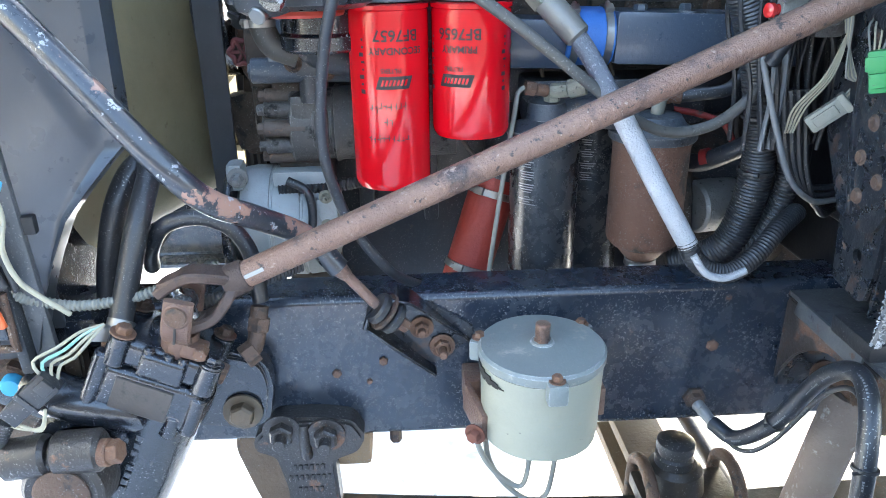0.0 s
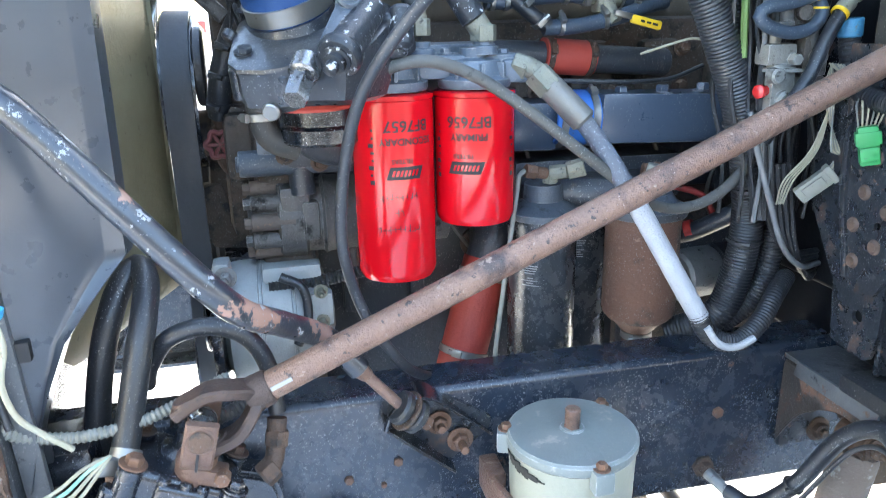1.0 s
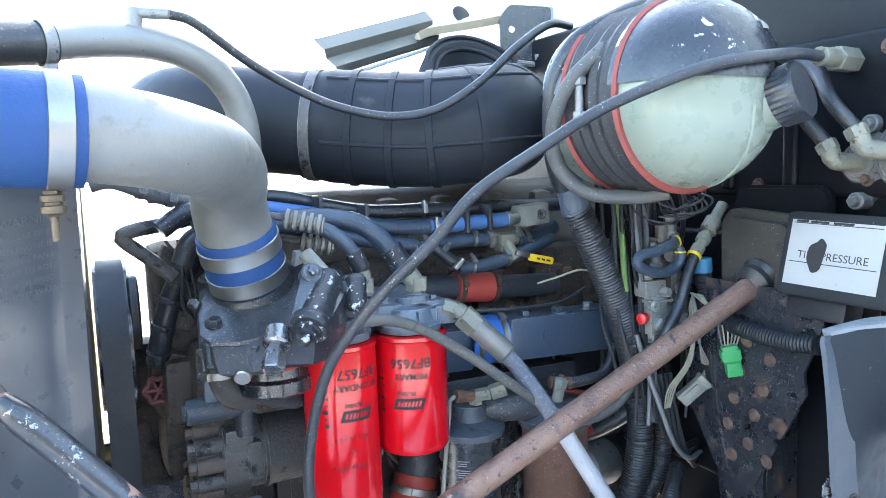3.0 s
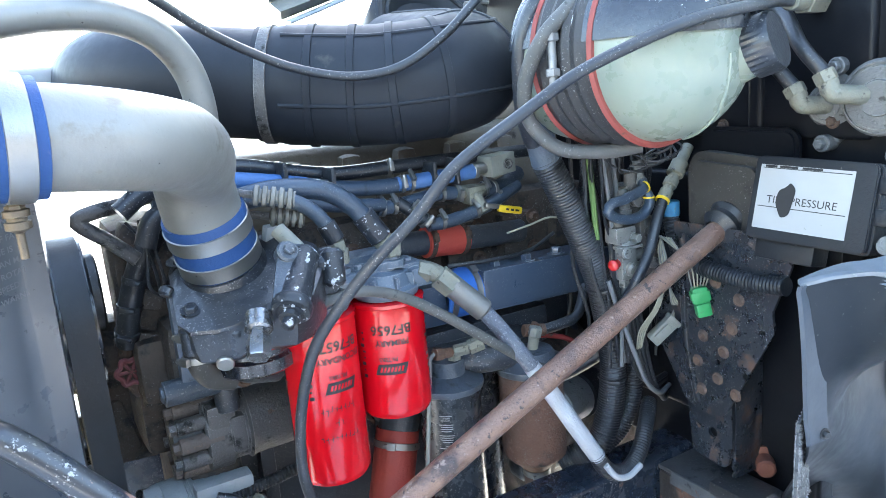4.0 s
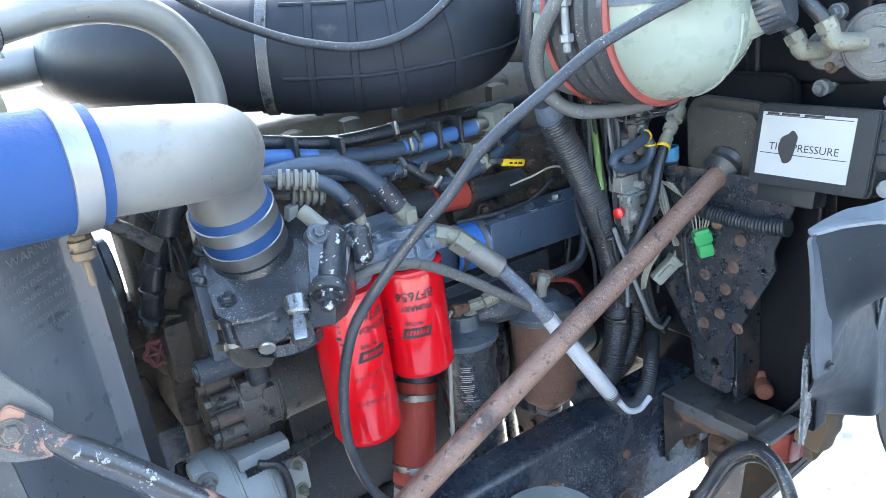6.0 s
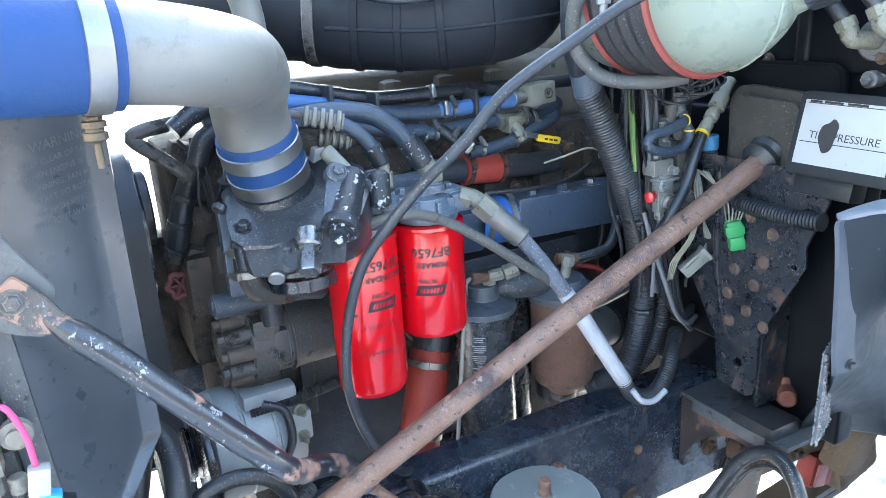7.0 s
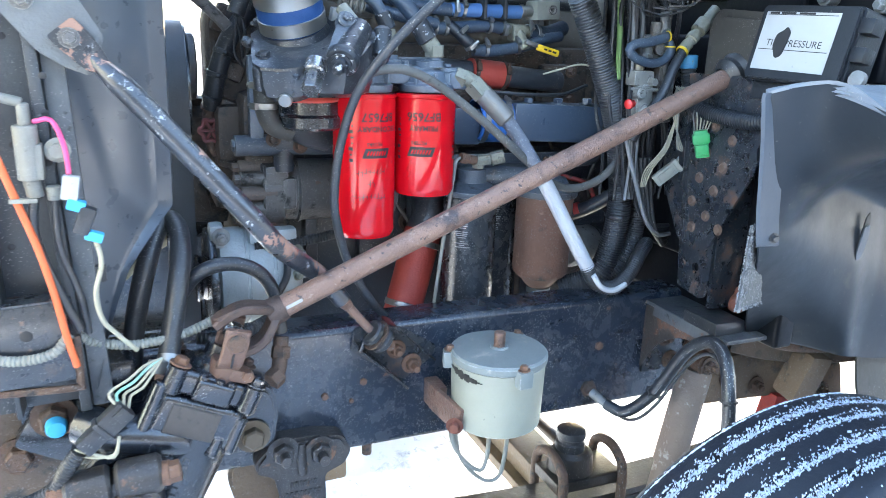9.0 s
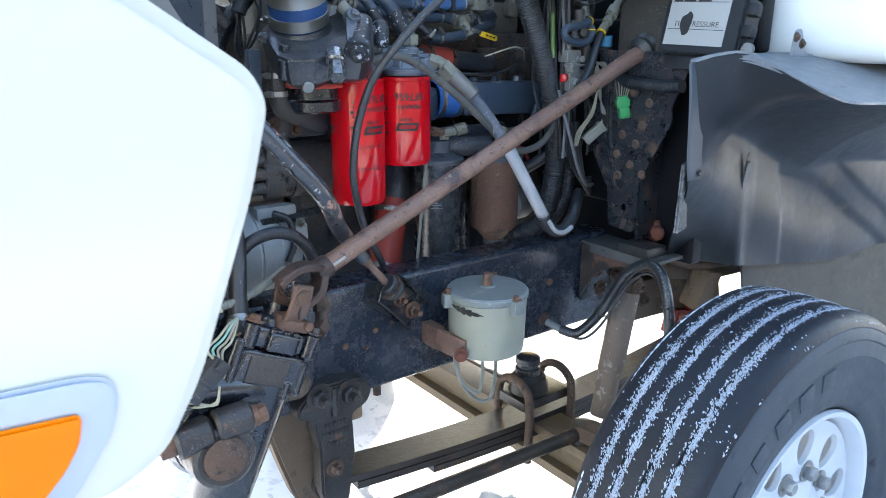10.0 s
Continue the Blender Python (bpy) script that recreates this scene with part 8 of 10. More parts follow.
# ---- coolant tank ----
def surge_tank():
    root = thing("coolant_tank", (0.57, -0.16, 1.70), "milky white coolant tank with a black upper half and red-edged strap", "coolant tank")
    c = V(0.578, -0.215, 1.836)
    ax = V(0.05, -1.0, 0.0).normalized()
    R = 0.138
    D = 0.112
    prof = []
    for k in range(15):
        a = math.pi / 2 * k / 14
        prof.append((R * math.sin(a), -0.17 - 0.05 * math.cos(a)))
    prof += [(R, -0.06), (R + 0.001, 0.0)]
    for k in range(1, 19):
        a = math.pi / 2 * k / 18
        prof.append((R * math.cos(a) ** 0.85 if k < 18 else 0, D * math.sin(a)))
    bm = bmesh.new()
    lathe(bm, c, ax, prof, 64)
    part("tank", bm, "tank", root)
    # moulded seam
    bm = bmesh.new()
    seam = []
    for k in range(2, 18):
        a = math.pi / 2 * k / 18
        seam.append(c + ax * (D * math.sin(a)) + V(0.12, 0.0, -1.0).normalized() * ((R + 0.0005) * math.cos(a) ** 0.85))
    sweep(bm, seam, 0.0028, 8)
    part("seam", bm, "tank", root)
    # black upper cover: the same turned shape cut above its lower edge
    bm = bmesh.new()
    lathe(bm, c, ax, [(r + 0.004 if r > 0 else 0, h * 1.02 + (0.003 if h > 0 else -0.003)) for r, h in prof], 64)
    geom = bm.verts[:] + bm.edges[:] + bm.faces[:]
    bmesh.ops.bisect_plane(bm, geom=geom, plane_co=(0, 0, c.z + 0.014), plane_no=(0, 0, 1), clear_inner=True)
    part("cover", bm, "tank_top", root, "black cover with chipped paint")
    bm = bmesh.new()
    m = basis(c + V(0.0, -0.083, 0.088), V(0.0, -0.72, 0.70), (0, 0, 1))
    slab(bm, m, soft_outline([(-0.06, -0.012), (0.06, -0.012), (0.06, 0.012), (-0.06, 0.012)], 0.012), 0.004, edge=0.001)
    part("handle_recess", bm, "tank_top", root)
    # strap with red rubber edging
    bm = bmesh.new()
    h, w = -0.066, 0.058
    lathe(bm, c + ax * h, ax, [(R + 0.001, -w), (R + 0.004, -w), (R + 0.009, -0.042), (R + 0.004, -0.030), (R + 0.009, -0.018), (R + 0.004, -0.006), (R + 0.009, 0.008), (R + 0.004, 0.020), (R + 0.009, 0.034), (R + 0.004, 0.046), (R + 0.004, w), (R + 0.001, w), (R + 0.001, -w)], 64)
    part("strap", bm, "strap", root)
    for s in (-1, 1):
        bm = bmesh.new()
        lathe(bm, c + ax * (h + s * (w + 0.002)), ax, [(R + 0.001, -0.0055), (R + 0.006, -0.005), (R + 0.010, 0.0), (R + 0.006, 0.005), (R + 0.001, 0.0055), (R + 0.001, -0.0055)], 72)
        part("red_edging", bm, "red_trim", root, "faded red rubber edging")
    bm = bmesh.new()
    p = c + ax * h + V(-R - 0.012, 0, 0.0)
    rod(bm, p + V(0, 0, -0.045), p + V(0, 0, 0.035), 0.006)
    for z in (-0.03, 0.02):
        rod(bm, p + V(0, 0, z), p + V(0, 0, z + 0.012), 0.011, seg=6)
    part("strap_bolt", bm, "alu", root)
    # neck and cap
    d = V(0.305, -0.909, 0.283).normalized()
    n0 = V(0.624, -0.259, 1.803)
    bm = bmesh.new()
    lathe(bm, n0, d, [(0.075, -0.075), (0.062, -0.040), (0.053, -0.012), (0.046, 0.015), (0.041, 0.04), (0.037, 0.065), (0.034, 0.080), (0, 0.080)], 36)
    part("neck", bm, "tank", root)
    bm = bmesh.new()
    cap = []
    seg = 60
    m = basis(n0 + d * 0.062, d)
    rows = []
    for r, h in ((0.037, 0.0), (0.0425, 0.001), (0.0425, 0.032), (0.039, 0.038)):
        rows.append([bm.verts.new(m @ V((r - (0.0018 if k % 2 and 0.001 <= h <= 0.032 else 0)) * math.cos(2 * math.pi * k / seg), (r - (0.0018 if k % 2 and 0.001 <= h <= 0.032 else 0)) * math.sin(2 * math.pi * k / seg), h)) for k in range(seg)])
    for a, b in zip(rows, rows[1:]):
        for k in range(seg):
            j = (k + 1) % seg
            bm.faces.new((a[k], a[j], b[j], b[k]))
    bm.faces.new(rows[-1])
    bm.faces.new(rows[0][::-1])
    part("cap", bm, "hose", root, "black knurled screw cap")


M["strap"] = surf("dusty_rubber_strap", (0.014, 0.014, 0.016), 0.5, 0, ((0.035, 0.034, 0.034), 12, 0.9), [((0.20, 0.12, 0.09), 16, 0.66, 0.1, 0.7)], (120, 0.3), grit=0.3)
surge_tank()


# ---- firewall and cab ----


def firewall():
    root = thing("firewall", (0.90, 0.42, 0.95), "dark painted firewall behind the engine", "firewall")
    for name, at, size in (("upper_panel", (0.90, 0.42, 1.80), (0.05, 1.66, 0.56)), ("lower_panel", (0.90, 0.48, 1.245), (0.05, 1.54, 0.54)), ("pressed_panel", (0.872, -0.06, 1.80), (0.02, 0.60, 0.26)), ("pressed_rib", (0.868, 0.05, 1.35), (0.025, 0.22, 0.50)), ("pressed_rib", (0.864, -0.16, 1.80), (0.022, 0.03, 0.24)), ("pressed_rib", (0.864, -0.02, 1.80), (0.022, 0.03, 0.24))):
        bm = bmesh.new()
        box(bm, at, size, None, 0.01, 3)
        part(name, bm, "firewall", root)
    for y, z in ((-0.33, 1.90), (-0.24, 1.90), (-0.10, 1.93), (0.08, 1.90), (-0.30, 1.70), (-0.09, 1.69)):
        bolt(root, (0.862 if y > -0.35 else 0.875, y, z), (-1, 0, 0), 0.008, 0.008, "rust_dark")
    root = thing("cab", (1.5, 0.4, 0.9), "white painted truck cab behind the engine bay", "cab")
    bm = bmesh.new()
    box(bm, (2.06, 0.43, 2.2), (2.20, 2.42, 1.4), None, 0.05, 3)
    part("shell", bm, "cab", root)
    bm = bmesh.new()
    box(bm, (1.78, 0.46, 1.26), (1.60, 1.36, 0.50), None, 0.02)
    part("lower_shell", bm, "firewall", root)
    bm = bmesh.new()
    box(bm, (0.945, 0.46, 2.085), (0.12, 1.64, 0.07), None, 0.02)
    part("cowl", bm, "cab", root)
    bm = bmesh.new()
    m = basis((0.905, -0.484, 1.500), (0, -1, 0), (0, 0, 1))
    slab(bm, m, soft_outline([(-0.03, 0.0), (0.10, -0.01), (0.10, 0.015), (0.03, 0.02), (0.0, 0.075), (-0.02, 0.07)], 0.012), 0.006, [(-0.006, 0.055, 0.006)])
    box(bm, (0.955, -0.450, 1.512), (0.12, 0.07, 0.005), None, 0.002)
    part("hood_bracket", bm, "pale_steel", root, "pale bluish metal hood bracket")
    for p in ((0.885, -0.490, 1.556), (0.912, -0.490, 1.542)):
        bolt(root, p, (0, -1, 0), 0.007, 0.006, "rust_dark")


firewall()


def shade_body():
    """Closed box added behind the cab, unseen; it shades the snow beside the truck."""
    root = thing("shade_body", (6.2, 0.45, 0.9), "added white box behind the truck cab, unseen, that shades the snow", "truck body", kind="structure")
    bm = bmesh.new()
    box(bm, (6.2, 0.45, 2.25), (5.8, 2.45, 2.7), None, 0.03)
    part("box", bm, "cab", root)
    bm = bmesh.new()
    box(bm, (6.2, 0.45, 0.72), (5.7, 1.1, 0.36), None, 0.02)
    part("sub_frame", bm, "black", root)


shade_body()


def column_boot():
    root = thing("column_boot", (0.86, -0.13, 1.45), "dusty black rubber boot where the shaft meets the firewall", "rubber boot")
    d = (V(-0.118, -0.129, 1.112) - V(0.79, -0.141, 1.516)).normalized()
    bm = bmesh.new()
    p = V(0.835, -0.141, 1.537)
    lathe(bm, p, d, [(0.05, -0.03), (0.046, 0.0), (0.036, 0.014), (0.040, 0.024), (0.034, 0.034), (0.036, 0.046), (0.028, 0.055), (0.021, 0.06), (0.021, 0.0)], 36)
    part("collar", bm, "rubber", root)
    bm = bmesh.new()
    m = basis((0.855, -0.125, 1.55), (-1, -0.1, 0), (0, 0, 1))
    slab(bm, m, soft_outline([(-0.075, 0.075), (-0.055, 0.10), (0.075, 0.09), (0.095, 0.05), (0.075, -0.11), (-0.05, -0.12), (-0.075, -0.05)], 0.03, 5), 0.055, edge=0.016)
    part("cover", bm, "boot", root)
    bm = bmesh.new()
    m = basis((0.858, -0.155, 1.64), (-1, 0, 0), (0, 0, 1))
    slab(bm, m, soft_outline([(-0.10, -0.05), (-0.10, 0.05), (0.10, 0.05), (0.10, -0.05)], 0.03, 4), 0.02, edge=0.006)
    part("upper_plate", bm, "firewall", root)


column_boot()


def tire_box():
    root = thing("control_box", (0.78, -0.33, 1.53), "black plastic control box with a white paper label", "control box")
    nrm = V(-1.0, -0.10, 0.22).normalized()
    c = V(0.772, -0.311, 1.586)
    m = basis(c, nrm, (0.2, 0.03, 1)) @ Matrix.Rotation(radians(-2.6), 4, "Z")
    bm = bmesh.new()
    slab(bm, m @ Matrix.Translation((0.018, -0.002, -0.075)), soft_outline([(-0.105, -0.068), (0.092, -0.068), (0.092, 0.068), (-0.105, 0.068)], 0.012), 0.071, edge=0.004)
    part("case", bm, "boxblack", root)
    bm = bmesh.new()
    slab(bm, m @ Matrix.Translation((0.018, -0.002, -0.004)), soft_outline([(-0.103, -0.066), (0.088, -0.066), (0.088, 0.066), (-0.103, 0.066)], 0.01), 0.006, edge=0.002)
    part("cover", bm, "boxblack", root)
    bm = bmesh.new()
    slab(bm, m @ Matrix.Translation((0, 0, 0.0022)), [(-0.0745, -0.0515), (0.0745, -0.0515), (0.0745, 0.0515), (-0.0745, 0.0515)], 0.0008)
    part("label", bm, "paper", root, "white paper label")
    bm = lettering("TIRE PRESSURE", 0.0172, "ink")
    bmesh.ops.transform(bm, matrix=m @ Matrix.Translation((0.0, -0.004, 0.0034)), verts=bm.verts[:])
    part("lettering", bm, "ink", root)
    for y in (-0.0155, 0.0465):
        bm = bars(bmesh.new(), [(0, y, 0.140, 0.0013)])
        bmesh.ops.transform(bm, matrix=m @ Matrix.Translation((0, 0, 0.0034)), verts=bm.verts[:])
        part("rule", bm, "ink", root)
    for x, w in ((-0.057, 0.020), (-0.028, 0.030), (0.010, 0.032)):
        bm = bars(bmesh.new(), [(x, 0.0492, w, 0.0036)])
        bmesh.ops.transform(bm, matrix=m @ Matrix.Translation((0, 0, 0.0034)), verts=bm.verts[:])
        part("cut_word", bm, "ink", root)
    bm = bmesh.new()
    slab(bm, m @ Matrix.Translation((-0.024, -0.002, 0.0036)), soft_outline([(-0.016, -0.008), (-0.014, 0.014), (-0.002, 0.020), (0.004, 0.028), (0.014, 0.018), (0.011, -0.006), (0.008, -0.024), (-0.004, -0.030)], 0.006), 0.0012)
    part("stain", bm, "ink", root, "black blot over the label")
    for x, y in ((0.117, 0.035), (0.117, -0.012)):
        bm = bmesh.new()
        box(bm, m @ V(x, y, -0.02), (0.028, 0.026, 0.03), m.to_3x3(), 0.004)
        part("latch", bm, "boxblack", root)
    bm = bmesh.new()
    lathe(bm, None, None, [(0, 0), (0.014, 0), (0.014, 0.010), (0.006, 0.012), (0, 0.010)], 20, m=m @ Matrix.Translation((0.128, -0.050, -0.02)))
    part("screw", bm, "alu", root)
    bm = bmesh.new()
    box(bm, m @ V(-0.03, -0.085, -0.05), (0.10, 0.035, 0.05), m.to_3x3(), 0.005)
    part("foot", bm, "boxblack", root)


M["boxblack"] = surf("black_box_plastic", (0.0085, 0.0105, 0.0135), 0.36, 0, ((0.016, 0.019, 0.023), 16, 0.8), [(DUST, 90, 0.73, 0.06, 0.8)], (200, 0.15), spec=0.3)
tire_box()


M["valve_alu"] = surf("dull_valve_casting", (0.13, 0.135, 0.137), 0.48, 0.4, ((0.11, 0.11, 0.105), 20, 0.9), [((0.05, 0.047, 0.044), 70, 0.62, 0.08, 0.8)], (180, 0.4), grit=0.4, wear=(0.26, 0.26, 0.26))


def clutch_valve():
    root = thing("foot_valve", (0.86, -0.35, 1.66), "cast aluminium foot valve with brass elbows on the firewall", "valve")
    c = V(0.86, -0.375, 1.735)
    bm = bmesh.new()
    ax = V(-1, -0.15, 0).normalized()
    lathe(bm, c, ax, [(0.058, -0.06), (0.058, 0.0), (0.054, 0.004), (0.052, 0.004), (0.052, 0.001), (0.048, 0.001), (0.047, 0.008), (0.028, 0.009), (0.026, 0.014), (0, 0.014)], 40)
    lathe(bm, c + V(0.0, 0.085, -0.01), ax, [(0.034, -0.06), (0.034, -0.004), (0.030, 0.0), (0.024, 0.0), (0.022, 0.006), (0, 0.006)], 28)
    box(bm, c + V(0.03, 0.02, 0), (0.05, 0.15, 0.085), rot(0, 0, 8), 0.014)
    for dy, dz in ((0.065, 0.05), (-0.065, 0.05), (0.085, -0.07), (-0.03, -0.085)):
        rod(bm, c + V(0.03, dy, dz), c + V(-0.012, dy, dz), 0.014)
        rod(bm, c + V(-0.010, dy, dz), c + V(-0.022, dy, dz), 0.009, seg=6)
        rod(bm, c + V(0.02, dy * 0.5, dz * 0.5), c + V(0.012, dy, dz), 0.011)
    for a in (60, 180, 300):
        q = c + ax * 0.008 + V(0, math.cos(radians(a)), math.sin(radians(a))) * 0.040
        rod(bm, q, q + ax * 0.003, 0.005, seg=8)
    pieces("body", "boss", bm, "valve_alu", root)
    for k, (p, q, e) in enumerate(((c + V(-0.01, 0.02, 0.005), c + V(-0.055, 0.04, 0.012), c + V(-0.06, 0.055, 0.045)), (c + V(0.0, 0.085, -0.01), c + V(-0.04, 0.10, -0.005), c + V(-0.045, 0.115, 0.025)))):
        bm = bmesh.new()
        tube(bm, [p, q, q.lerp(e, 0.4), e], 0.015, 12)
        rod(bm, q.lerp(e, 0.5), e, 0.017, seg=6)
        part("brass_elbow", bm, "brass", root)
        bm = bmesh.new()
        tube(bm, [e, e + V(-0.01, 0.03, 0.04), e + V(0.02, 0.09, 0.10), e + V(0.02, 0.18, 0.14)], 0.0115, 14)
        part("air_line", bm, "rubber", root)
    bm = bmesh.new()
    rod(bm, c + V(0, -0.03, 0.045), c + V(0, -0.03, 0.09), 0.014, seg=8)
    part("top_fitting", bm, "brass", root)


clutch_valve()


# ---- hoses and lines ----
M["bb_hose"] = surf("blue_black_hose", (0.018, 0.033, 0.055), 0.34, 0, ((0.040, 0.062, 0.092), 9, 0.9), [((0.28, 0.29, 0.30), 80, 0.70, 0.04, 0.8), ((0.012, 0.014, 0.018), 30, 0.62, 0.1, 0.5)], (200, 0.2), 0.1, grit=0.35)
M["vent"] = surf("flecked_long_hose", (0.012, 0.014, 0.019), 0.38, 0, ((0.030, 0.035, 0.042), 10, 0.9), [((0.40, 0.41, 0.42), 110, 0.71, 0.02, 0.8)], (200, 0.15), 0.1, grit=0.35)


def hose_thing(name, pts, r, material, label, category="hose", group="", seg=16, corr=False):
    root = thing(name, pts[0], label, category, group)
    bm = bmesh.new()
    if corr:
        corrugated(bm, pts, r, seg=seg)
    else:
        tube(bm, pts, r, seg)
    part("conduit" if corr else "hose", bm, material, root)
    return root


# long vent hose from the lower engine over the filters to the tank
vent = hose_thing("vent_hose", [(0.15, 0.06, 1.0), (0.098, -0.005, 1.06), (0.042, -0.03, 1.152), (0.014, -0.042, 1.243), (0.010, -0.048, 1.31), (0.019, -0.06, 1.39), (0.038, -0.085, 1.47), (0.07, -0.12, 1.533), (0.113, -0.147, 1.589), (0.165, -0.178, 1.645), (0.215, -0.208, 1.708), (0.296, -0.24, 1.763), (0.365, -0.265, 1.806), (0.43, -0.30, 1.837), (0.50, -0.335, 1.862), (0.58, -0.345, 1.874), (0.67, -0.33, 1.882), (0.75, -0.30, 1.885)], 0.0081, "vent", "long dusty black hose arching over the filters")
bm = bmesh.new()
rod(bm, (0.745, -0.302, 1.885), (0.80, -0.285, 1.886), 0.014)
part("crimped_end", bm, "brass", vent, "dull brass crimped end")
bm = bmesh.new()
rod(bm, (0.80, -0.285, 1.886), (0.87, -0.27, 1.886), 0.02, seg=6)
part("hex_fitting", bm, "brass", vent, "dull brass hex fitting")

# thin printed line across the top
hose_thing("air_line", [(-0.118, 0.12, 1.984), (-0.08, 0.13, 1.975), (0.0, 0.16, 1.925), (0.075, 0.17, 1.885), (0.147, 0.16, 1.853), (0.225, 0.12, 1.833), (0.30, 0.09, 1.842), (0.37, 0.06, 1.885), (0.44, 0.05, 1.945), (0.52, 0.07, 1.99), (0.60, 0.12, 2.0)], 0.0075, "rubber", "thin black air line draped over the intake duct", "air line")

# rubber hose that leaves the filter head, runs under the shaft and ends at the right
root = hose_thing("fuel_line", [(0.075, 0.02, 1.488), (0.10, 0.0, 1.508), (0.15, -0.01, 1.512), (0.215, -0.005, 1.488), (0.285, -0.005, 1.442), (0.35, -0.01, 1.392), (0.42, -0.005, 1.338), (0.485, 0.01, 1.29), (0.55, 0.02, 1.268), (0.62, 0.02, 1.285), (0.685, 0.03, 1.34), (0.73, 0.05, 1.41)], 0.0088, "grey_hose", "worn grey fuel line crossing behind the steering shaft", "fuel line")
bm = bmesh.new()
rod(bm, (0.072, 0.03, 1.478), (0.085, 0.015, 1.495), 0.0135)
part("yellow_band", bm, "yellow", root)


def sleeve_hose():
    root = thing("fuel_hose", (0.33, 0.06, 1.47), "braided grey hose running into a white heat sleeve", "hose")
    bm = bmesh.new()
    rod(bm, (0.295, 0.085, 1.50), (0.315, 0.075, 1.492), 0.019, seg=6)
    tube(bm, [(0.31, 0.078, 1.497), (0.325, 0.068, 1.488), (0.338, 0.060, 1.472)], 0.016, 12)
    rod(bm, (0.325, 0.068, 1.486), (0.346, 0.055, 1.462), 0.0225, seg=6)
    part("elbow", bm, "brass", root)
    bm = bmesh.new()
    rod(bm, (0.342, 0.058, 1.468), (0.392, 0.030, 1.413), 0.0205, edge=0.004)
    part("crimp", bm, "crimp", root)
    bm = bmesh.new()
    tube(bm, [(0.38, 0.038, 1.428), (0.405, 0.018, 1.39), (0.432, -0.008, 1.34), (0.455, -0.025, 1.295)], 0.0145, 18)
    part("braided_hose", bm, "braid", root)
    bm = bmesh.new()
    tube(bm, [(0.448, -0.02, 1.31), (0.475, -0.033, 1.26), (0.52, -0.045, 1.18), (0.562, -0.054, 1.108)], 0.0158, 20)
    part("heat_sleeve", bm, "white_sleeve", root, "white heat sleeve")
    bm = bmesh.new()
    corrugated(bm, [(0.558, -0.053, 1.115), (0.575, -0.057, 1.083), (0.60, -0.06, 1.065), (0.635, -0.06, 1.062), (0.68, -0.045, 1.085), (0.72, -0.02, 1.115), (0.77, 0.02, 1.13)], 0.0165, 0.006, 0.0012)
    part("conduit", bm, "rubber", root)
    bm = bmesh.new()
    tube(bm, [(0.565, -0.072, 1.098), (0.585, -0.078, 1.07), (0.615, -0.079, 1.061), (0.65, -0.074, 1.07)], 0.006, 10)
    part("split_edge", bm, "white_sleeve", root)


M["crimp"] = surf("dull_plated_steel", (0.22, 0.215, 0.20), 0.42, 0.4, ((0.14, 0.13, 0.115), 16, 0.9), [((0.05, 0.045, 0.04), 40, 0.63, 0.1, 0.7)], (160, 0.2))
sleeve_hose()


def loom():
    root = thing("wiring_loom", (0.54, 0.03, 1.65), "thick corrugated black wiring loom hanging beside the engine", "wiring loom")
    bm = bmesh.new()
    corrugated(bm, [(0.543, 0.033, 1.662), (0.575, 0.032, 1.60), (0.615, 0.035, 1.52), (0.66, 0.04, 1.42), (0.692, 0.05, 1.32), (0.712, 0.06, 1.22), (0.705, 0.07, 1.11), (0.675, 0.08, 1.04), (0.61, 0.12, 1.0)], 0.0280, 0.0060, 0.0018, 20)
    part("conduit", bm, "rubber", root)
    bm = bmesh.new()
    tube(bm, [(0.515, -0.03, 1.93), (0.506, -0.01, 1.84), (0.518, 0.02, 1.74), (0.545, 0.033, 1.655)], 0.0265, 20)
    part("taped_trunk", bm, "tape", root)
    for p, d in (((0.70, 0.055, 1.285), (0.1, 0, -1)), ((0.712, 0.063, 1.19), (0, 0, -1)), ((0.668, 0.042, 1.40), (0.3, 0, -1))):
        clamp(root, p, d, 0.0295, 0.006, "rubber", (-1, -1, 0), name="cable_tie")
    bm = bmesh.new()
    corrugated(bm, [(0.76, 0.06, 1.25), (0.765, 0.06, 1.15), (0.74, 0.07, 1.07), (0.70, 0.09, 1.02)], 0.02, 0.006, 0.002)
    part("conduit", bm, "rubber", root)


M["tape"] = surf("worn_blue_grey_sleeve", (0.045, 0.064, 0.090), 0.36, 0, ((0.085, 0.105, 0.13), 18, 0.9), [((0.36, 0.22, 0.10), 22, 0.66, 0.08, 0.6), ((0.02, 0.022, 0.026), 60, 0.64, 0.05, 0.5)], (160, 0.3), grit=0.3)
loom()

hose_thing("tank_hose", [(0.60, -0.14, 2.0), (0.51, -0.16, 1.945), (0.45, -0.16, 1.90), (0.415, -0.14, 1.86), (0.41, -0.10, 1.80), (0.43, -0.08, 1.74), (0.47, -0.10, 1.695), (0.53, -0.14, 1.685), (0.575, -0.17, 1.69)], 0.0115, "grey_hose", "worn grey rubber hose curling round the coolant tank")
hose_thing("tank_hose", [(0.62, -0.10, 2.0), (0.54, -0.10, 1.97), (0.47, -0.08, 1.93), (0.44, -0.06, 1.86), (0.45, -0.04, 1.76), (0.48, -0.02, 1.70)], 0.016, "hose", "dusty black hose behind the coolant tank")


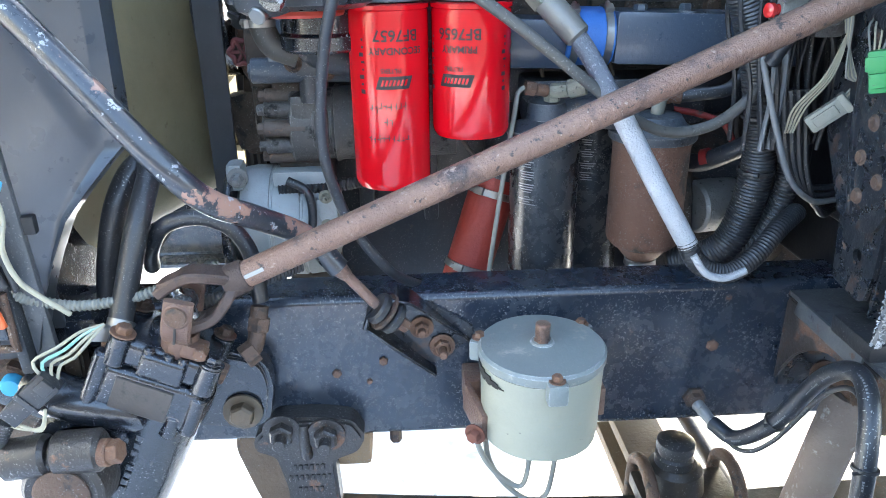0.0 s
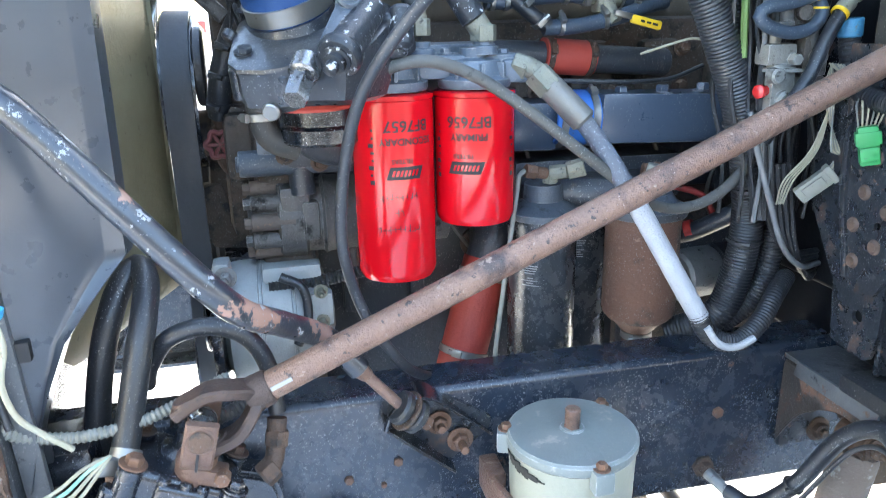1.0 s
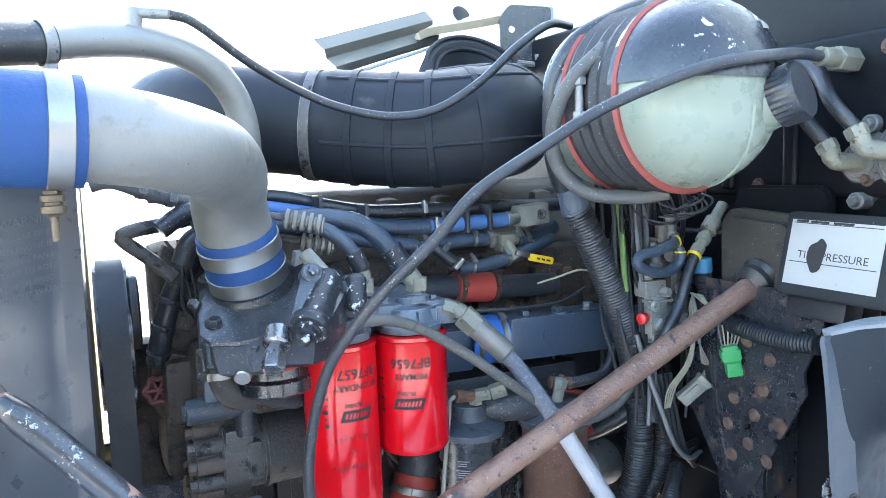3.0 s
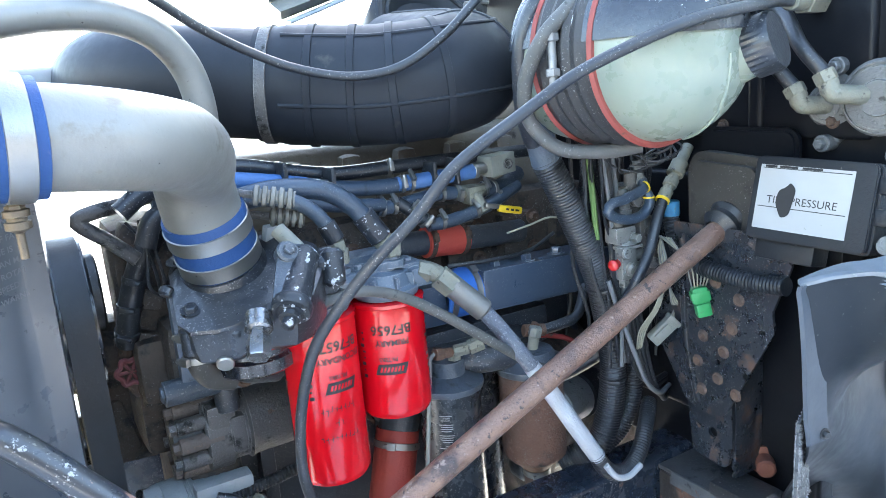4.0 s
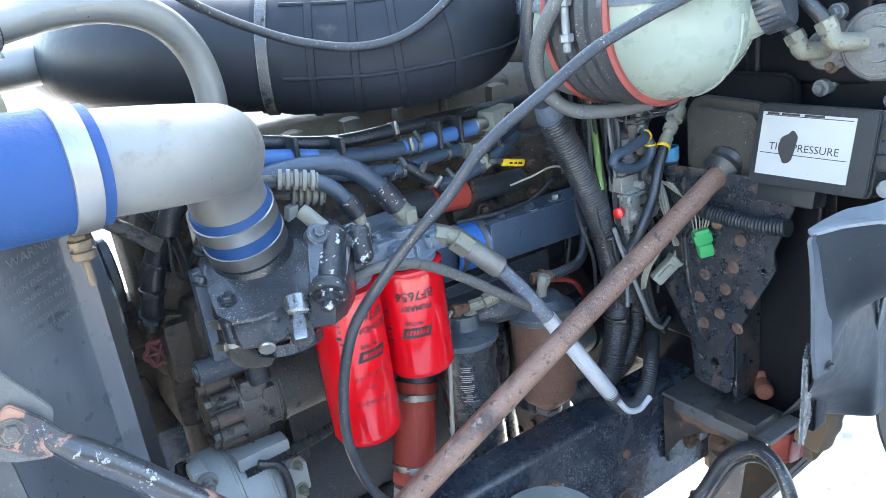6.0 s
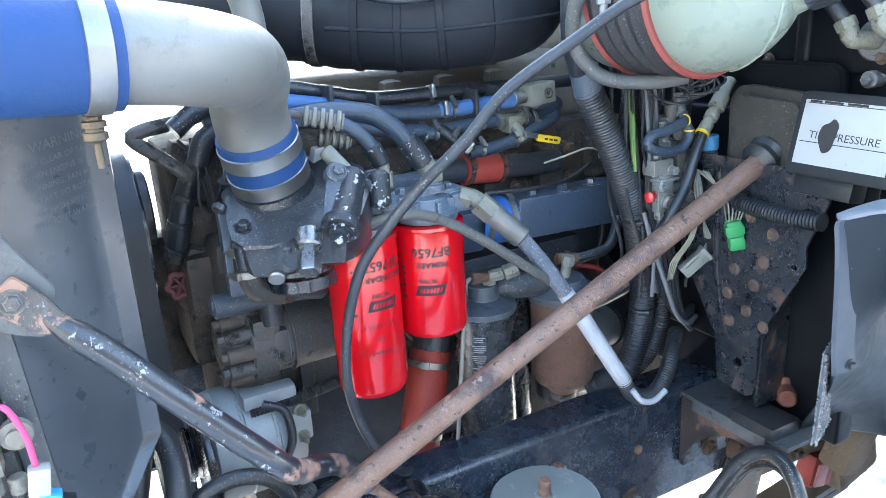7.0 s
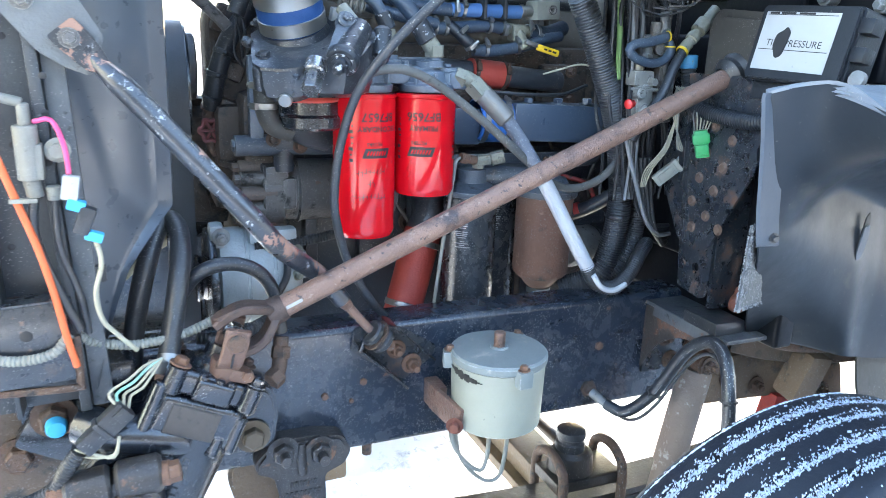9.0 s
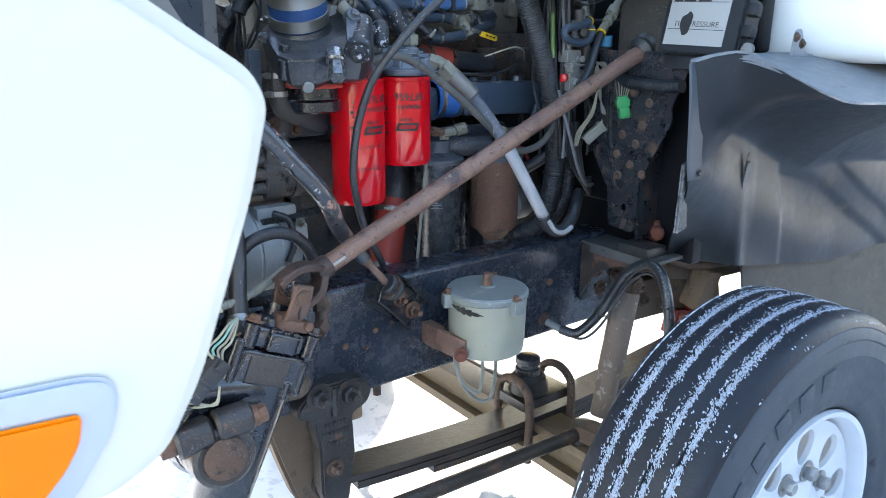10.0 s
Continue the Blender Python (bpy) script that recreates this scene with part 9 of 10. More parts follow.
def heater_hoses():
    root = thing("heater_hose", (0.3, 0.22, 1.65), "row of black and blue heater hoses along the engine top", "heater hose")
    runs = [
        ([(-0.16, 0.24, 1.715), (-0.08, 0.25, 1.71), (0.053, 0.25, 1.701), (0.131, 0.25, 1.683), (0.225, 0.25, 1.665), (0.34, 0.25, 1.662), (0.478, 0.25, 1.660), (0.67, 0.25, 1.655)], 0.0135, "hose"),
        ([(-0.02, 0.22, 1.69), (0.038, 0.22, 1.681), (0.119, 0.22, 1.665), (0.16, 0.22, 1.655)], 0.0145, "blue_dull"),
        ([(0.155, 0.22, 1.656), (0.195, 0.22, 1.647), (0.26, 0.22, 1.635), (0.34, 0.22, 1.63)], 0.0145, "bb_hose"),
        ([(0.335, 0.22, 1.631), (0.389, 0.22, 1.632), (0.45, 0.22, 1.633), (0.505, 0.22, 1.634)], 0.0150, "blue_dull"),
        ([(0.29, 0.22, 1.592), (0.33, 0.22, 1.592), (0.417, 0.22, 1.60), (0.46, 0.22, 1.598)], 0.0135, "bb_hose"),
        ([(0.535, 0.23, 1.592), (0.58, 0.24, 1.588), (0.62, 0.26, 1.595), (0.66, 0.29, 1.604)], 0.0185, "bb_hose"),
        ([(0.385, 0.20, 1.548), (0.44, 0.20, 1.549), (0.52, 0.205, 1.562), (0.58, 0.22, 1.578), (0.63, 0.25, 1.585)], 0.0130, "bb_hose"),
        ([(-0.10, 0.20, 1.67), (-0.02, 0.20, 1.665), (0.08, 0.20, 1.645), (0.20, 0.20, 1.615), (0.30, 0.21, 1.60)], 0.0125, "bb_hose"),
    ]
    for pts, r, mt in runs:
        bm = bmesh.new()
        tube(bm, pts, r, 16)
        part("hose", bm, mt, root)
    for p, d, r in (((0.335, 0.25, 1.662), (1, 0, 0), 0.014), ((0.345, 0.22, 1.631), (1, 0, 0), 0.0155), ((0.365, 0.22, 1.631), (1, 0, 0), 0.0155), ((0.30, 0.22, 1.592), (1, 0, 0), 0.0145), ((0.325, 0.22, 1.592), (1, 0, 0), 0.0145), ((0.43, 0.22, 1.60), (1, 0, 0), 0.0145), ((0.555, 0.233, 1.59), (1, 0.2, 0), 0.0195), ((0.415, 0.20, 1.549), (1, 0, 0), 0.0138), ((0.495, 0.203, 1.557), (1, 0, 0.2), 0.0138), ((0.352, 0.21, 1.585), (0.6, 0, -0.8), 0.0135), ((0.378, 0.20, 1.558), (0.7, 0, -0.7), 0.0135), ((0.535, 0.23, 1.592), (1, 0.1, 0), 0.0160), ((0.465, 0.22, 1.598), (1, 0, 0), 0.0160)):
        clamp(root, p, d, r, 0.009, "steel", (random.uniform(-0.5, 0.5), -0.6, random.uniform(-1, 1)))
    for x, z in ((0.12, 1.676), (0.205, 1.656), (0.41, 1.640), (0.46, 1.641)):
        bm = bmesh.new()
        box(bm, (x, 0.222, z), (0.009, 0.05, 0.052), None, 0.008)
        part("cable_tie", bm, "rubber", root)
    bm = bmesh.new()
    rod(bm, (0.50, 0.22, 1.634), (0.535, 0.22, 1.637), 0.012)
    rod(bm, (0.505, 0.22, 1.634), (0.515, 0.22, 1.635), 0.016)
    part("hose_end", bm, "steel", root)
    bm = bmesh.new()
    box(bm, (0.565, 0.225, 1.641), (0.065, 0.05, 0.042), rot(0, -4, 8), 0.004)
    blk = part("manifold_block", bm, "pale", root, "pale machined block")
    bm = bmesh.new()
    lathe(bm, (0.578, 0.1995, 1.641), (0, -1, 0), [(0.011, -0.002), (0.011, 0.002), (0.007, 0.002), (0.006, 0.0), (0, 0.0)], 18)
    part("plug", bm, "cast_grey", root)
    bm = bmesh.new()
    rod(bm, (0.46, 0.22, 1.598), (0.535, 0.23, 1.592), 0.0135)
    box(bm, (0.50, 0.218, 1.588), (0.034, 0.034, 0.036), None, 0.006)
    rod(bm, (0.50, 0.21, 1.59), (0.512, 0.19, 1.555), 0.011)
    part("valve_body", bm, "brass", root)
    bm = bmesh.new()
    box(bm, (0.520, 0.18, 1.566), (0.036, 0.010, 0.010), rot(0, 14, 0), 0.003)
    part("lever", bm, "steel", root)
    bm = bmesh.new()
    box(bm, (0.560, 0.178, 1.553), (0.058, 0.010, 0.015), rot(0, 14, 0), 0.0045)
    part("lever_sleeve", bm, "yellow", root, "bright yellow lever sleeve")
    bm = bars(bmesh.new(), [(-0.012, 0, 0.008, 0.004), (0.0, 0, 0.008, 0.004), (0.012, 0, 0.01, 0.004)])
    bmesh.ops.transform(bm, matrix=basis((0.563, 0.1725, 1.552), (0, -1, 0), (0.25, 0, 1)), verts=bm.verts[:])
    part("print", bm, "ink", root)
    bm = bmesh.new()
    tube(bm, [(0.330, 0.215, 1.600), (0.345, 0.21, 1.588), (0.370, 0.20, 1.565), (0.395, 0.20, 1.549)], 0.0125, 14)
    part("branch_hose", bm, "hose", root)


heater_hoses()


def insulators():
    root = thing("spring_insulator", (0.06, 0.06, 1.65), "two ribbed grey rubber plugs beside the hoses", "rubber plug")
    for a, b in (((0.02, 0.05, 1.675), (0.075, 0.03, 1.662)), ((0.055, 0.10, 1.632), (0.105, 0.085, 1.622))):
        a, b = V(a), V(b)
        h = (b - a).length
        prof = [(0, 0)]
        for k in range(5):
            z = h * k / 5
            prof += [(0.010, z), (0.0155, z + h * 0.03), (0.0155, z + h * 0.12), (0.010, z + h * 0.15)]
        prof += [(0.012, h * 0.96), (0.012, h), (0, h)]
        bm = bmesh.new()
        lathe(bm, a, b - a, prof, 24)
        part("plug", bm, "bellows", root)
        bm = bmesh.new()
        rod(bm, a - (b - a) * 0.9, a, 0.006)
        part("stem", bm, "cast_grey", root)


insulators()


# front pipework to the left of the thermostat housing
root = hose_thing("heater_pipe", [(-0.245, 0.16, 1.735), (-0.215, 0.16, 1.74), (-0.17, 0.17, 1.722), (-0.13, 0.19, 1.708), (-0.07, 0.21, 1.70), (0.0, 0.22, 1.69)], 0.011, "grey_hose", "taped grey pipe running ahead of the engine", "pipe")
for p in ((-0.175, 0.169, 1.724), (-0.13, 0.19, 1.708)):
    clamp(root, p, (1, 0.2, -0.3), 0.0115, 0.012, "cast_grey", (0, -1, 0.3), name="tape_band")
hose_thing("bent_pipe", [(-0.13, 0.24, 1.575), (-0.165, 0.24, 1.61), (-0.20, 0.24, 1.64), (-0.205, 0.24, 1.652), (-0.18, 0.24, 1.66), (-0.12, 0.24, 1.668), (-0.06, 0.25, 1.68)], 0.012, "cast_grey", "bare bent steel pipe ahead of the engine", "pipe")
root = hose_thing("heater_hose", [(-0.15, 0.18, 1.66), (-0.11, 0.185, 1.685), (-0.06, 0.19, 1.69), (0.0, 0.2, 1.68)], 0.016, "hose", "short black hose with a steel clamp", "heater hose")
clamp(root, (-0.06, 0.19, 1.69), (1, 0.1, 0), 0.0165, 0.010, "steel", (0, -1, 0.5))
hose_thing("heater_hose", [(-0.12, 0.2, 1.60), (-0.10, 0.2, 1.64), (-0.05, 0.2, 1.655), (0.02, 0.2, 1.65)], 0.017, "rubber", "black rubber hose beside the water pipe", "heater hose")
random.seed(77)
for k in range(5):
    hose_thing("thin_wire", [(-0.14 + 0.02 * k, 0.22, 1.64), (-0.13 + 0.02 * k + random.uniform(-0.02, 0.02), 0.21, 1.60), (-0.12 + 0.012 * k, 0.23, 1.54 + random.uniform(-0.03, 0.03)), (-0.10, 0.26, 1.50)], 0.003, "rubber", "thin black wire ahead of the engine", "wire", "wires ahead of the engine", seg=7)


def jumper(pts, crimp, end, r, label):
    root = thing("fuel_hose", pts[-1], label, "hose", "hoses into the filter head")
    bm = bmesh.new()
    tube(bm, pts, r, 16)
    part("hose", bm, "bb_hose", root)
    a, b = V(crimp[0]), V(crimp[1])
    bm = bmesh.new()
    rod(bm, a, b, r + 0.0035)
    part("crimp", bm, "flaked", root)
    bm = bmesh.new()
    rod(bm, b, end, r + 0.001)
    rod(bm, V(end) + V(0, 0, -0.012), V(end) + V(0, 0, 0.012), r + 0.004, seg=6)
    part("elbow", bm, "brass", root)


jumper([(-0.02, 0.13, 1.655), (0.055, 0.12, 1.668), (0.111, 0.11, 1.666), (0.157, 0.105, 1.654), (0.194, 0.10, 1.625), (0.218, 0.098, 1.595)], ((0.208, 0.1, 1.61), (0.236, 0.094, 1.565)), (0.25, 0.092, 1.545), 0.0165, "thick blue-black fuel hose curving into the head")
jumper([(-0.02, 0.11, 1.65), (0.04, 0.09, 1.662), (0.08, 0.075, 1.655), (0.112, 0.068, 1.635), (0.135, 0.064, 1.605)], ((0.13, 0.065, 1.612), (0.143, 0.062, 1.582)), (0.147, 0.062, 1.556), 0.012, "slim blue-black fuel hose curving into the head")


def intake_beam():
    root = thing("intake_manifold", (0.6, 0.22, 1.34), "dark blue-grey box-shaped intake manifold", "intake manifold")
    bm = bmesh.new()
    box(bm, (0.665, 0.235, 1.385), (0.34, 0.085, 0.090), rot(0, 2, 0), 0.010)
    box(bm, (0.35, 0.25, 1.382), (0.14, 0.085, 0.085), rot(0, 2, 0), 0.010)
    part("casting", bm, "beam", root)
    bm = bmesh.new()
    lathe(bm, (0.41, 0.235, 1.392), (1, 0, -0.03), [(0.046, 0), (0.05, 0.002), (0.05, 0.083), (0.046, 0.085)], 32)
    part("boot", bm, "blue_boot", root, "blue silicone joining boot")
    for x in (0.425, 0.483):
        clamp(root, (x, 0.235, 1.391), (1, 0, -0.03), 0.0505, 0.014, "steel", (0, -0.5, 1))
    for x in (0.54, 0.62, 0.70):
        bolt(root, (x, 0.215, 1.43), (0, 0, 1), 0.012, 0.012, "beam")


# brighter copy of the blue silicone, lifted because this boot lies in shade
M["blue_boot"] = surf("shade_lifted_blue_silicone", (0.030, 0.150, 0.46), 0.42, 0, ((0.025, 0.12, 0.38), 14, 0.8), [((0.08, 0.10, 0.16), 60, 0.68, 0.08, 0.7)], (160, 0.2))
M["beam"] = surf("blue_black_casting", (0.036, 0.056, 0.086), 0.26, 0, ((0.058, 0.080, 0.114), 8, 0.5), [((0.50, 0.52, 0.54), 120, 0.705, 0.02, 0.8)], (90, 0.15), 0.2, grit=0.12, wear=(0.35, 0.36, 0.37))
intake_beam()


def red_coupler():
    root = thing("coolant_hose", (0.45, 0.27, 1.49), "short red silicone coupler on a black steel pipe", "hose", "red hoses")
    bm = bmesh.new()
    tube(bm, [(0.30, 0.26, 1.505), (0.42, 0.27, 1.498), (0.56, 0.275, 1.486), (0.66, 0.29, 1.478)], 0.025, 24)
    part("steel_pipe", bm, "engine", root)
    bm = bmesh.new()
    lathe(bm, (0.408, 0.269, 1.499), (1, 0.03, -0.09), [(0.025, 0), (0.0315, 0.001), (0.0315, 0.096), (0.025, 0.097)], 28)
    part("hose", bm, "red_hose2", root)
    for h in (0.010, 0.088):
        clamp(root, V(0.408, 0.269, 1.499) + V(1, 0.03, -0.09) * h, (1, 0.03, -0.09), 0.032, 0.011, "rust_dark", (0, -1, 0.4))


red_coupler()

hose_thing("injector_wire", [(0.42, 0.20, 1.46), (0.52, 0.19, 1.455), (0.62, 0.2, 1.455), (0.70, 0.22, 1.475)], 0.004, "rubber", "thin black wire lying along the manifold", "wire")
hose_thing("sensor_wire", [(0.565, 0.20, 1.50), (0.60, 0.17, 1.515), (0.64, 0.16, 1.525), (0.68, 0.17, 1.515), (0.71, 0.20, 1.49)], 0.0022, "cream_wire", "pale twisted sensor wire by the head", "wire")
hose_thing("return_line", [(0.59, 0.14, 1.30), (0.63, 0.13, 1.305), (0.68, 0.13, 1.315), (0.73, 0.16, 1.36)], 0.011, "hose", "short flecked hose above the rusty filter")
bm = bmesh.new()
rod(bm, (0.555, 0.15, 1.305), (0.60, 0.138, 1.30), 0.013)
rod(bm, (0.575, 0.147, 1.304), (0.586, 0.143, 1.302), 0.017, seg=6)
solo("line_union", bm, "bolt", (0.575, 0.147, 1.29), "rusty pipe union above the rusty filter", "fitting")
hose_thing("drain_hose", [(0.74, 0.10, 1.24), (0.70, 0.14, 1.20), (0.66, 0.18, 1.17), (0.63, 0.22, 1.17)], 0.017, "hose", "dark hose with a red band behind the loom")
hose_thing("red_line", [(0.62, 0.22, 1.26), (0.66, 0.2, 1.255), (0.70, 0.18, 1.24), (0.72, 0.17, 1.20)], 0.006, "red_paint", "thin dark red line behind the loom", "air line")
bm = bmesh.new()
lathe(bm, (0.676, 0.165, 1.183), (-0.5, 0.5, -0.3), [(0, 0), (0.019, 0), (0.019, 0.014), (0, 0.014)], 20)
solo("red_band", bm, "red_paint", (0.676, 0.165, 1.17), "red marking band on a dark hose", "band")

# hoses in front of the shroud
root = hose_thing("return_hose", [(-0.352, -0.02, 0.96), (-0.343, -0.02, 1.04), (-0.330, -0.018, 1.11), (-0.311, -0.012, 1.18), (-0.293, 0.018, 1.225), (-0.272, 0.040, 1.243), (-0.257, 0.005, 1.232), (-0.257, -0.045, 1.200), (-0.266, -0.076, 1.155), (-0.278, -0.100, 1.098), (-0.287, -0.118, 1.058), (-0.295, -0.14, 1.02)], 0.0175, "rubber", "black power steering hose looping down to the gear box", "hose")
bm = bmesh.new()
lathe(bm, (-0.29, -0.128, 1.04), (-0.25, -0.6, -0.8), [(0.0175, -0.013), (0.0200, -0.012), (0.0195, 0.0), (0.0200, 0.012), (0.0175, 0.013)], 28)
box(bm, (-0.308, -0.150, 1.046), (0.03, 0.014, 0.022), rot(0, 20, 30), 0.003)
part("hose_clamp", bm, "steel", root, "shiny steel worm clamp")
hose_thing("pressure_hose", [(-0.275, 0.0, 1.08), (-0.262, -0.03, 1.12), (-0.23, -0.05, 1.166), (-0.179, -0.055, 1.18), (-0.132, -0.058, 1.163), (-0.105, -0.065, 1.12), (-0.097, -0.075, 1.05)], 0.0125, "hose", "arched black pressure hose above the rail", "hose")
root = hose_thing("wire_conduit", [(-0.56, -0.165, 1.14), (-0.545, -0.175, 1.11), (-0.50, -0.18, 1.095), (-0.45, -0.178, 1.10), (-0.425, -0.17, 1.125)], 0.0088, "conduit", "pale grey corrugated conduit over the tray", "conduit", corr=True)
hose_thing("wire_conduit", [(-0.42, -0.15, 1.12), (-0.40, -0.14, 1.098), (-0.34, -0.125, 1.078), (-0.27, -0.11, 1.08), (-0.22, -0.09, 1.09), (-0.16, -0.05, 1.10)], 0.0088, "conduit", "pale grey corrugated conduit running to the engine", "conduit", corr=True)
hose_thing("wire_conduit", [(-0.24, -0.06, 1.05), (-0.18, -0.06, 1.045), (-0.12, -0.03, 1.055), (-0.05, 0.03, 1.06)], 0.012, "rubber", "black corrugated conduit beside the rail", "conduit", corr=True)
bm = bmesh.new()
rod(bm, (-0.295, -0.14, 1.03), (-0.30, -0.142, 0.995), 0.017)
rod(bm, (-0.30, -0.142, 1.0), (-0.30, -0.142, 0.98), 0.02, seg=6)
solo("gear_inlet", bm, "rust", (-0.3, -0.142, 0.98), "rusty inlet fitting on the steering gear", "fitting")


# ---- lower left clutter ----
def fuse_tray():
    root = thing("battery_cable_tray", (-0.49, -0.14, 1.05), "black steel box in a rusty strap below the side frame", "junction box")
    bm = bmesh.new()
    box(bm, (-0.487, -0.14, 1.110), (0.125, 0.06, 0.128), rot(0, -3, 0), 0.006)
    box(bm, (-0.484, -0.155, 1.176), (0.128, 0.034, 0.004), rot(0, -3, 0), 0.001)
    part("box", bm, "plate", root)
    bm = bmesh.new()
    lathe(bm, (-0.482, -0.1703, 1.128), (0, -1, 0), [(0, 0.0006), (0.007, 0.0006), (0.0085, 0)], 16)
    part("hole", bm, "ink", root)
    bm = bmesh.new()
    tube(bm, [(-0.562, -0.165, 1.13), (-0.559, -0.165, 1.06), (-0.551, -0.165, 1.042), (-0.428, -0.165, 1.035), (-0.418, -0.165, 1.045), (-0.418, -0.165, 1.12)], 0.006, 8)
    part("strap", bm, "rust_dark", root)


fuse_tray()


M["solenoid_body"] = surf("grubby_grey_plastic", (0.20, 0.20, 0.175), 0.5, 0, ((0.12, 0.115, 0.10), 24, 0.9), [((0.05, 0.045, 0.04), 70, 0.62, 0.1, 0.8)], (160, 0.25), grit=0.4)


def solenoid():
    root = thing("air_solenoid", (-0.45, -0.17, 1.4), "pale grey solenoid valve with orange and pink lines", "solenoid valve")
    bm = bmesh.new()
    rod(bm, (-0.452, -0.175, 1.36), (-0.452, -0.175, 1.435), 0.016)
    box(bm, (-0.45, -0.172, 1.385), (0.034, 0.03, 0.05), None, 0.005)
    rod(bm, (-0.452, -0.175, 1.43), (-0.452, -0.175, 1.465), 0.008)
    rod(bm, (-0.452, -0.175, 1.465), (-0.478, -0.177, 1.472), 0.007)
    rod(bm, (-0.448, -0.175, 1.335), (-0.452, -0.175, 1.365), 0.011)
    rod(bm, (-0.425, -0.172, 1.33), (-0.425, -0.172, 1.35), 0.010)
    pieces("valve", "port", bm, "solenoid_body", root)
    bm = bmesh.new()
    lathe(bm, (-0.415, -0.165, 1.40), (0, -1, 0), [(0, 0), (0.017, 0), (0.017, 0.012), (0.010, 0.014), (0.010, 0.02), (0, 0.02)], 20)
    part("boss", bm, "solenoid_body", root)
    bm = bmesh.new()
    tube(bm, [(-0.476, -0.178, 1.472), (-0.492, -0.18, 1.462), (-0.497, -0.182, 1.43), (-0.485, -0.183, 1.38), (-0.468, -0.183, 1.32), (-0.452, -0.182, 1.262), (-0.438, -0.18, 1.19), (-0.428, -0.178, 1.12), (-0.419, -0.178, 1.075)], 0.0052, 12)
    part("orange_line", bm, "orange_wire", root, "orange air line")
    bm = bmesh.new()
    tube(bm, [(-0.44, -0.18, 1.44), (-0.418, -0.19, 1.443), (-0.405, -0.195, 1.41), (-0.402, -0.198, 1.37)], 0.0035, 10)
    part("pink_wire", bm, "pink_wire", root)
    bm = bmesh.new()
    tube(bm, [(-0.45, -0.178, 1.335), (-0.455, -0.175, 1.28), (-0.435, -0.172, 1.20), (-0.41, -0.168, 1.13)], 0.007, 10)
    tube(bm, [(-0.425, -0.173, 1.33), (-0.425, -0.172, 1.26), (-0.405, -0.168, 1.18), (-0.40, -0.16, 1.12)], 0.005, 10)
    part("black_line", bm, "rubber", root)
    bm = bmesh.new()
    box(bm, (-0.462, -0.186, 1.333), (0.035, 0.012, 0.006), None, 0.001)
    part("cable_tie", bm, "pale", root)


solenoid()


def wire_plug():
    root = thing("wire_plug", (-0.395, -0.2, 1.3), "black wire connector with bright blue clips and white sleeve", "connector")
    bm = bmesh.new()
    box(bm, (-0.402, -0.2, 1.352), (0.022, 0.018, 0.034), rot(0, 10, 0), 0.003)
    part("white_sleeve", bm, "paper", root)
    bm = bmesh.new()
    box(bm, (-0.397, -0.2, 1.327), (0.024, 0.02, 0.016), rot(0, 20, 0), 0.003)
    part("blue_clip", bm, "cyan", root)
    bm = bmesh.new()
    box(bm, (-0.378, -0.2, 1.281), (0.024, 0.018, 0.014), rot(0, 20, 0), 0.003)
    part("blue_clip", bm, "cyan", root)
    bm = bmesh.new()
    box(bm, (-0.388, -0.2, 1.305), (0.022, 0.022, 0.04), rot(0, 22, 0), 0.004)
    part("shell", bm, "rubber", root)
    bm = bmesh.new()
    tube(bm, [(-0.377, -0.2, 1.277), (-0.372, -0.2, 1.24), (-0.383, -0.198, 1.195), (-0.378, -0.19, 1.15), (-0.36, -0.18, 1.12), (-0.335, -0.165, 1.085)], 0.0036, 10)
    part("wire", bm, "cream_wire", root)


wire_plug()


M["teal_wire"] = surf("teal_insulation", (0.10, 0.36, 0.30), 0.5, 0, ((0.40, 0.44, 0.38), 40, 0.9), [], None)


